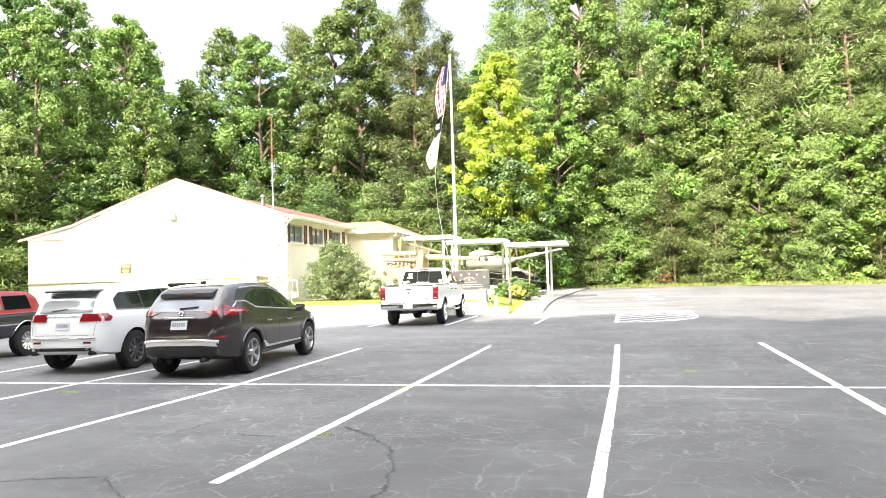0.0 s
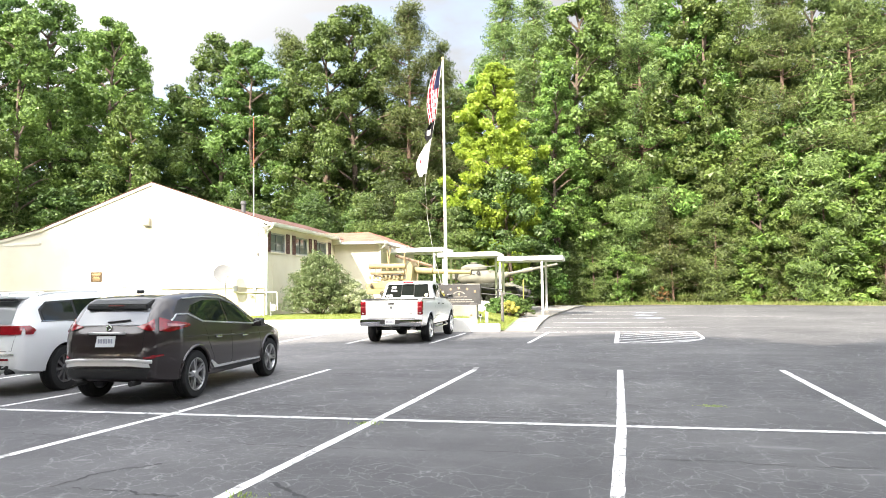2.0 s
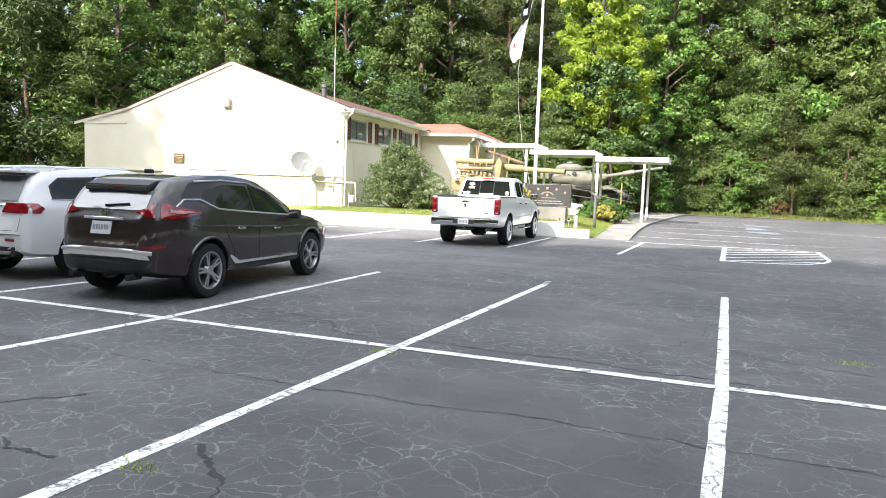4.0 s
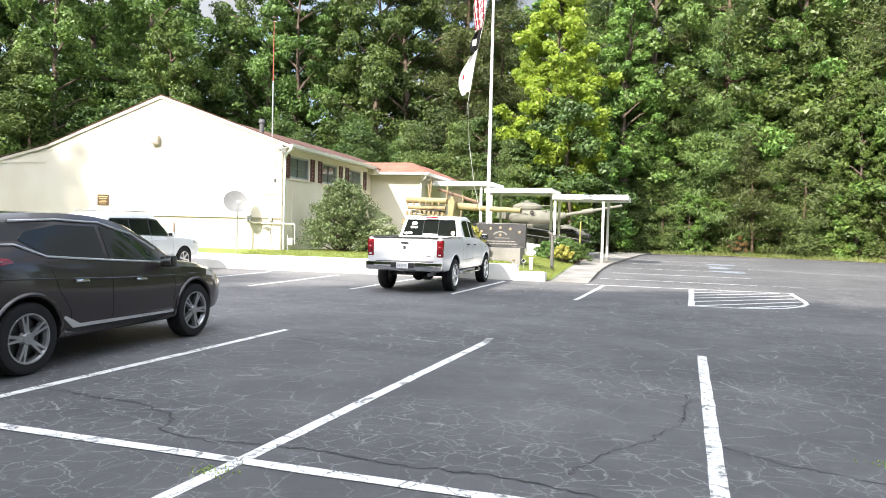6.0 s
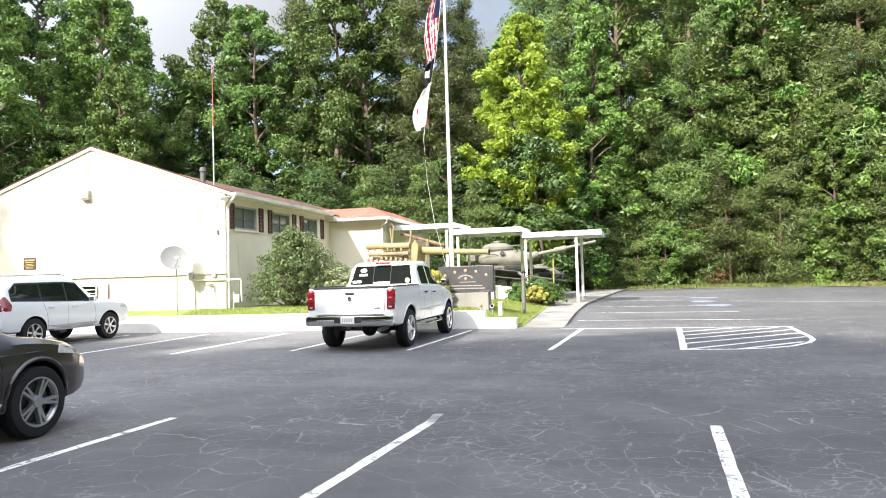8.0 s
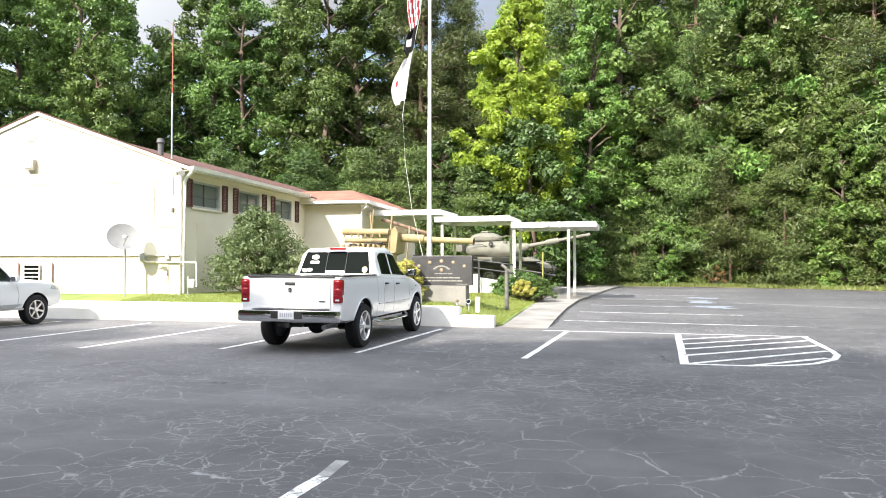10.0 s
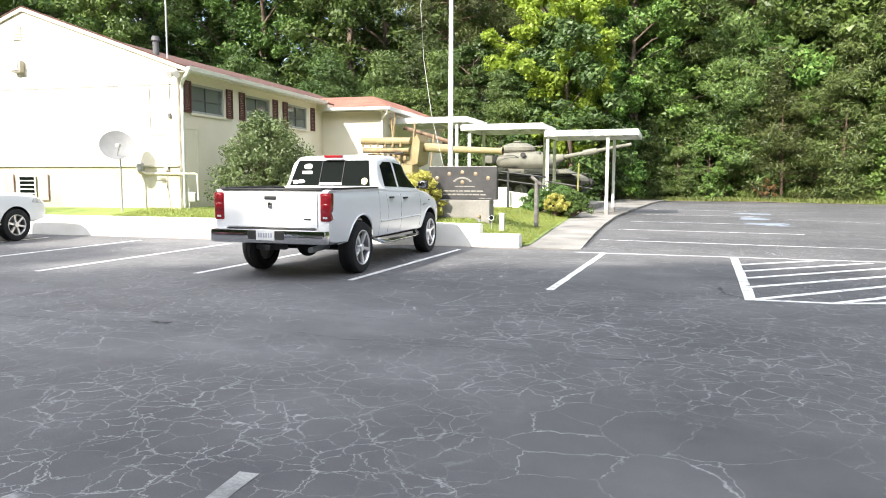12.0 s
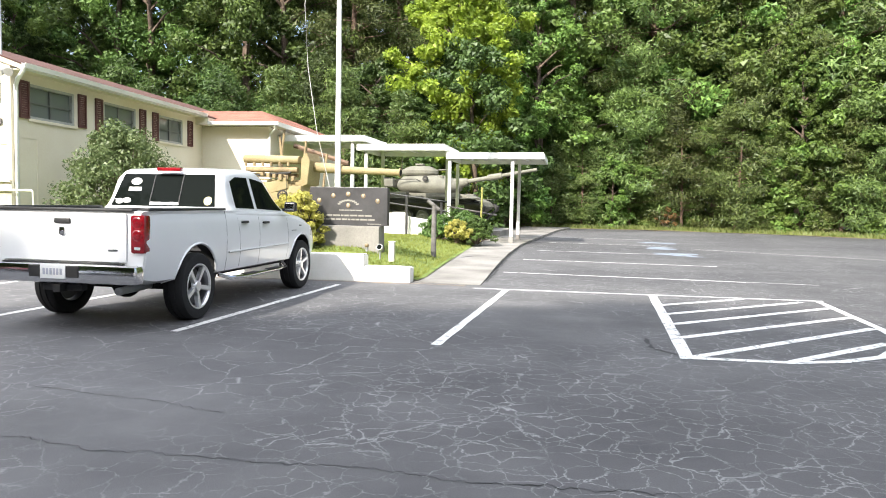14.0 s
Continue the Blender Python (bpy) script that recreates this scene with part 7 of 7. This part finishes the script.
def white_suv_b(m):
    rows = [(0, .52, .85, .95, .84, .78), (.05, .46, 1.05, 1.15, .90, .80), (.14, .44, 1.14, 1.42, .925, .76), (.26, .42, 1.18, 1.72, .935, .71), (.5, .42, 1.18, 1.82, .938, .70), (1.2, .41, 1.16, 1.865, .94, .70),
            (2.2, .41, 1.13, 1.86, .94, .70), (2.65, .41, 1.12, 1.78, .94, .69), (3.0, .41, 1.11, 1.54, .94, .70), (3.32, .41, 1.11, 1.24, .938, .76), (3.8, .41, 1.10, 1.18, .93, .78), (4.4, .43, 1.04, 1.12, .91, .76), (4.68, .48, .94, 1.02, .86, .70), (4.78, .54, .82, .92, .78, .62)]
    c, k, w = big_suv(m, "white_offroad_suv", "white off-road utility vehicle parked facing the low wall", CARWHITE, 1.87, ALLOY, 6, rows, (1.0, 3.79), 1.0)
    k.panel("rear_window", [(-.62, 1.22), (.62, 1.22), (.58, 1.66), (-.58, 1.66)], "B", DARKPANE, .006)
    two(k, "window_band", [(.31, 1.235), (3.12, 1.135), (2.95, 1.36), (2.62, 1.68), (2.2, 1.715), (.55, 1.70), (.33, 1.52)], BLACK, off=.002)
    two(k, "quarter_window", [(.34, 1.26), (1.25, 1.235), (1.25, 1.66), (.55, 1.66), (.36, 1.5)], SIDEPANE)
    two(k, "rear_side_window", [(1.31, 1.23), (2.12, 1.20), (2.12, 1.68), (1.31, 1.67)], SIDEPANE)
    two(k, "front_side_window", [(2.19, 1.20), (3.06, 1.16), (2.92, 1.36), (2.62, 1.64), (2.19, 1.68)], SIDEPANE)
    k.panel("windscreen", [(-.6, 2.72), (.6, 2.72), (.72, 3.28), (-.72, 3.28)], "T", DARKPANE, .006)
    for s in (-1, 1):
        v = "R" if s > 0 else "L"
        k.panel("tail_light_side", [(.04, 1.0), (.26, 1.0), (.30, 1.15), (.20, 1.36), (.10, 1.36)], v, REDLENS, .012, label="red tail light")
        k.panel("tail_light", [(s * .70, 1.0), (s * .86, 1.0), (s * .80, 1.34), (s * .72, 1.34)], "B", REDLENS, .012)
        bm = bmesh.new()
        tube(bm, [(s * .60, .6, 1.82), (s * .60, .68, 1.90), (s * .61, 2.2, 1.92), (s * .61, 2.4, 1.86)], [.02] * 4, 8)
        part("roof_rail", bm, ALLOY, c, smooth=50)
        bm = bmesh.new()
        bx(bm, s * .95, 2.4, .44, .16, 1.75, .05, bevel=.02)
        part("running_board", bm, ALLOY, c, "silver running board", smooth=40)
        k.panel("headlight", [(4.25, .92), (4.62, .88), (4.64, 1.0), (4.35, 1.06)], v, CLEARLENS, .008)
    two(k, "lower_cladding", [(1.5, .43), (3.3, .43), (3.3, .56), (1.5, .56)], mat("silver_cladding", (.55, .55, .55), .45, .3), off=.010)
    two_lines(k, "door_seam", [(1.28, 1.22), (1.4, .9), (1.48, .5)], .004, UNDER)
    two_lines(k, "door_seam", [(2.155, 1.2), (2.155, .5)], .004, UNDER)
    two_lines(k, "door_seam", [(3.12, 1.13), (3.2, .8), (3.18, .5)], .004, UNDER)
    handles(k, [(1.55, 1.05), (2.38, 1.03)], CARWHITE)
    mirror_pair(k, 2.98, 1.22, .93, CARWHITE)
    plate(k, 1.0)


def old_truck(m):
    """An older two-tone utility truck, black below and red above."""
    c = thing("old_truck", m, "black and red two-tone older truck with chrome trim, parked", "truck")
    rows = [(0, .55, .9, .96, .86, .84), (.06, .5, 1.0, 1.06, .93, .90), (.5, .48, 1.04, 1.09, .95, .92), (2.4, .48, 1.04, 1.09, .955, .92), (3.6, .48, 1.02, 1.10, .95, .90), (4.5, .5, .98, 1.06, .93, .88), (4.68, .55, .9, .98, .88, .8)]
    k = Skin(c, carve(shell(rows), arch(1.0, .42, .45, .955) + arch(3.65, .42, .45, .955), [CARBLACK, UNDER]), "body", "glossy black lower body")
    for x in (-.86, .86):
        for y in (1.0, 3.65):
            wheel(c, x, y, .385, .26, 12, .22, CHROME, False, 0)
    cab = [(.35, 1.0, 1.08, 1.16, .90, .80), (.5, 1.0, 1.10, 1.50, .91, .74), (.7, 1.0, 1.10, 1.62, .91, .70), (1.8, 1.0, 1.10, 1.66, .91, .70), (2.4, 1.0, 1.10, 1.60, .91, .69), (2.75, 1.0, 1.10, 1.38, .91, .70), (3.1, 1.0, 1.09, 1.12, .90, .80)]
    q = Skin(c, finish("cab", shell(cab), [CARRED], 40), "cab", "red upper cab")
    two(q, "side_window", [(.75, 1.18), (1.6, 1.18), (1.6, 1.52), (.8, 1.52)], DARKPANE)
    two(q, "front_side_window", [(1.68, 1.18), (2.75, 1.16), (2.45, 1.45), (2.3, 1.52), (1.68, 1.52)], PANE)
    k.panel("hood", [(-.80, 3.0), (.80, 3.0), (.78, 4.55), (-.78, 4.55)], "T", CARRED, .006)
    for y in (1.0, 3.65):
        for s, v in ((1, "R"), (-1, "L")):
            k.line("arch_chrome", [(y + .46 * math.cos(a), .42 + .46 * math.sin(a)) for a in np.linspace(.15, math.pi - .15, 14)], v, .014, CHROME, .004)
    two_lines(k, "side_chrome", [(.1, .82), (4.5, .80)], .014, CHROME, off=.006)
    for s in (-1, 1):
        k.panel("tail_light", [(s * .70, .75), (s * .86, .75), (s * .86, .98), (s * .70, .98)], "B", REDLENS, .01)
    part("rear_bumper", box(0, -.06, .56, 1.84, .14, .18, bevel=.04), CHROME, c, "chrome rear bumper", smooth=40)
    part("front_bumper", box(0, 4.74, .56, 1.84, .14, .18, bevel=.04), CHROME, c, smooth=40)


def pickup(m):
    """The white crew pickup."""
    c = thing("pickup_truck", m, "white quad-cab pickup with chrome bumper, parked on asphalt", "truck")
    W, T = 1.0, 0.24   # T: where the tailgate stands
    RA, FA = 1.36, 4.82   # the axles
    low = [(T, .62, 1.30, 1.36, .985, .965), (T + .02, .56, 1.31, 1.37, 1.0, .975), (T + .25, .52, 1.31, 1.375, 1.005, .97), (2.0, .50, 1.31, 1.38, 1.005, .965), (2.9, .50, 1.29, 1.36, 1.005, .95), (4.1, .50, 1.26, 1.33, 1.005, .93), (4.35, .50, 1.24, 1.31, 1.005, .92),
           (4.9, .50, 1.17, 1.26, 1.0, .88), (5.35, .50, 1.08, 1.18, .97, .82), (5.62, .52, .95, 1.06, .90, .72), (5.74, .58, .85, .95, .80, .6)]
    cut = arch(RA, .45, .50, W) + arch(FA, .45, .49, W)
    bm = bmesh.new()
    bx(bm, 0, 1.09 + T / 2, 1.24, 1.72, 1.98 - T, .8)
    cut.append(bm)
    k = Skin(c, carve(shell(low, 5), cut, [CARWHITE, UNDER], 30), "body", "glossy white body")
    cabr = [(2.16, 1.2, 1.36, 1.40, .955, .86), (2.20, 1.2, 1.36, 1.50, .96, .80), (2.36, 1.2, 1.37, 1.86, .965, .78), (2.52, 1.2, 1.37, 1.945, .968, .76), (3.1, 1.2, 1.36, 1.98, .97, .75), (3.55, 1.2, 1.35, 1.955, .97, .75), (3.85, 1.2, 1.34, 1.82, .968, .72), (4.2, 1.2, 1.33, 1.52, .96, .72), (4.52, 1.2, 1.29, 1.31, .94, .80)]
    q = Skin(c, finish("cab", shell(cabr, 6), [CARWHITE], 40), "cab", "white cab")
    for x in (-.88, .88):
        for y in (RA, FA):
            wheel(c, x, y, .42, .27, 5, .275, SATIN, False, 31 * y)
    # cab glass
    win = q.panel("rear_window", [(-.785, 1.405), (.785, 1.405), (.69, 1.855), (-.69, 1.855)], "B", DARKPANE, .006, label="dark tinted rear window with stickers")
    for x in (-.20, .24):
        q.line("slider_frame", [(x, 1.43), (x * .98, 1.85)], "B", .010, BLACK, .01, win)
    q.panel("slider_base", [(-.20, 1.42), (.24, 1.42), (.24, 1.46), (-.20, 1.46)], "B", STEEL, .012, win)
    for x, z, a, b in ((-.47, 1.745, .085, .05), (-.67, 1.465, .055, .038), (-.56, 1.478, .07, .034), (.67, 1.485, .06, .06)):
        q.panel("sticker", [(x + a * math.cos(t), z + b * math.sin(t)) for t in np.linspace(0, 2 * math.pi, 14)[:-1]], "B", CREAM if x > 0 else STICKER, .014, win, cuts=0, thick=.003)
    q.panel("sticker", [(-.57, 1.61), (-.37, 1.61), (-.37, 1.665), (-.57, 1.665)], "B", STICKER, .014, win, cuts=0, thick=.003)
    two(q, "window_band", [(2.46, 1.385), (4.16, 1.33), (4.0, 1.51), (3.68, 1.81), (3.18, 1.865), (2.70, 1.865), (2.49, 1.79)], CARWHITE, off=.001)
    two(q, "rear_side_window", [(2.50, 1.40), (3.08, 1.385), (3.08, 1.84), (2.72, 1.84), (2.52, 1.77)], DARKPANE)
    two(q, "front_side_window", [(3.18, 1.385), (4.12, 1.35), (3.98, 1.50), (3.66, 1.79), (3.18, 1.84)], DARKPANE)
    q.panel("windscreen", [(-.60, 3.75), (.60, 3.75), (.74, 4.40), (-.74, 4.40)], "T", DARKPANE, .006)
    part("cab_brake_light", box(.02, 2.33, 1.925, .36, .07, .05, bevel=.012), REDLENS, c, "red high brake light")
    part("brake_light_lens", box(.02, 2.30, 1.886, .36, .03, .024), CLEARLENS, c)
    # tailgate
    gate = k.panel("tailgate", [(-.78, .80), (.78, .80), (.78, 1.33), (-.78, 1.33)], "B", CARWHITE, .022, label="white tailgate", thick=.02)
    part("tailgate_cap", box(0, T + .03, 1.372, 1.72, .12, .035, bevel=.012), BLACK, gate, smooth=40)
    part("tailgate_handle", box(0.0, T - .028, 1.245, .20, .03, .055, bevel=.012), BLACK, gate, smooth=40)
    bm = bmesh.new()
    bx(bm, 0, T - .03, 1.13, .07, .02, .09, bevel=.02)
    part("tailgate_badge", bm, CHROME, gate, smooth=40)
    part("model_badge", box(.62, T - .026, .93, .12, .008, .02), CHROME, gate)
    for s in (-1, 1):
        part("bed_rail", box(s * .925, 1.10 + T / 2, 1.386, .12, 2.0 - T, .03, bevel=.01), BLACK, c, "black bed rail cap", smooth=40)
        lens = part("tail_light", box(s * .912, T + .045, 1.11, .175, .13, .43, bevel=.035), REDLENS, c, "red tail light", smooth=40)
        for z in (1.24, 1.10):
            bm = bmesh.new()
            lathe(bm, [(-.01, .001), (-.012, .05), (0, .066)], 18, "z")
            bmesh.ops.transform(bm, matrix=pose(s * .912, T - .018, z, -90, 0, 0), verts=bm.verts)
            part("lamp_ring", bm, REDLENS, lens, smooth=40)
        part("reverse_lamp", box(s * .912, T - .018, .955, .07, .012, .03, bevel=.004), CLEARLENS, lens)
    for s in (-1, 1):
        for y in (2.75, 3.55):
            part("step_pad", box(s * 1.03, y, .466, .10, .42, .012, bevel=.005), BLACK, c, smooth=40)
    # bumper
    bp = part("rear_bumper", box(0, T - .08, .665, 1.96, .19, .21, bevel=.05), CHROME, c, "chrome step bumper", smooth=40)
    part("bumper_step", box(0, T - .03, .776, 1.5, .06, .012, bevel=.006), BLACK, bp)
    part("bumper_recess", box(0, T - .172, .69, .62, .02, .13, bevel=.01), BLACK, bp)
    pl = part("number_plate", box(0, T - .188, .69, .31, .012, .155, bevel=.004), PLATE, bp, "pale number plate with unreadable marks")
    for n_ in range(6):
        part("plate_mark", box(-.105 + n_ * .042, T - .196, .69, .026, .004, .07), INK, pl)
    hitch = bmesh.new()
    bx(hitch, 0, T - .0, .50, .5, .09, .07, bevel=.01)
    bx(hitch, 0, T - .06, .50, .09, .16, .09, bevel=.01)
    part("tow_hitch", hitch, BLACK, c, smooth=40)
    ex = bmesh.new()
    rod(ex, (.62, T + .06, .46), (.55, 1.0, .46), .045, n=14)
    part("exhaust", ex, STEEL, c, smooth=40)
    ax = bmesh.new()
    rod(ax, (-.8, RA, .42), (.8, RA, .42), .06, n=12)
    bmesh.ops.create_uvsphere(ax, u_segments=14, v_segments=10, radius=.18, matrix=pose(0, RA, .42))
    part("rear_axle", ax, UNDER, c, smooth=40)
    fl = bmesh.new()
    bx(fl, 0, 2.9, .54, 1.7, 3.2, .10)
    part("chassis", fl, UNDER, c)
    for s in (-1, 1):
        bm = bmesh.new()
        tube(bm, [(s * .90, 2.05, .50), (s * 1.0, 2.2, .445), (s * 1.03, 2.6, .435), (s * 1.03, 3.75, .435), (s * 1.0, 4.1, .445), (s * .90, 4.2, .50)], [.028] * 6, 12)
        part("side_step", bm, CHROME, c, "chrome tubular side step", smooth=60)
    two_lines(k, "body_seam", [(2.10, 1.36), (2.10, .55)], .003, SEAMGREY)
    two_lines(k, "door_seam", [(3.13, 1.33), (3.13, .58)], .003, SEAMGREY)
    two_lines(k, "door_seam", [(2.42, 1.33), (2.5, .95), (2.5, .58)], .003, SEAMGREY)
    two_lines(k, "door_seam", [(4.18, 1.30), (4.22, .9), (4.2, .58)], .003, SEAMGREY)
    two_lines(k, "side_moulding", [(2.15, .80), (4.2, .82)], .016, CARWHITE, off=.004)
    handles(k, [(2.62, 1.20), (3.32, 1.18)], BLACK)
    mirror_pair(q, 4.02, 1.42, 1.02, BLACK)
    for s, v in ((1, "R"), (-1, "L")):
        k.line("fender_badge", [(4.36, 1.02), (4.55, 1.025)], v, .010, ALLOY, .003)
        k.line("hood_badge", [(4.72, 1.10), (4.78, 1.10)], v, .012, BLACK, .003)
        for y in (RA, FA):
            k.line("arch_lip", [(y + .51 * math.cos(a), .45 + .51 * math.sin(a)) for a in np.linspace(.05, math.pi - .05, 18)], v, .016, CARWHITE, .0)
        k.panel("headlight", [(5.25, .92), (5.55, .86), (5.60, 1.0), (5.3, 1.06)], v, CLEARLENS, .008)
    bm = bmesh.new()
    tube(bm, [(.84, 4.5, 1.30), (.85, 4.48, 2.0)], [.006, .003], 5)
    part("antenna", bm, BLACK, c)


crossover(pose(-7.43, 11.68, 0, 0, 0, 4.7))
white_suv_a(pose(-10.35, 12.2, 0, 0, 0, 4.5))
old_truck(pose(-15.45, 16.3, 0, 0, 0, 184.5))
white_suv_b(pose(-16.95, 22.85, 0, 0, 0, 4.0))
pickup(pose(-6.91, 23.28, 0, 0, 0, 2.8))
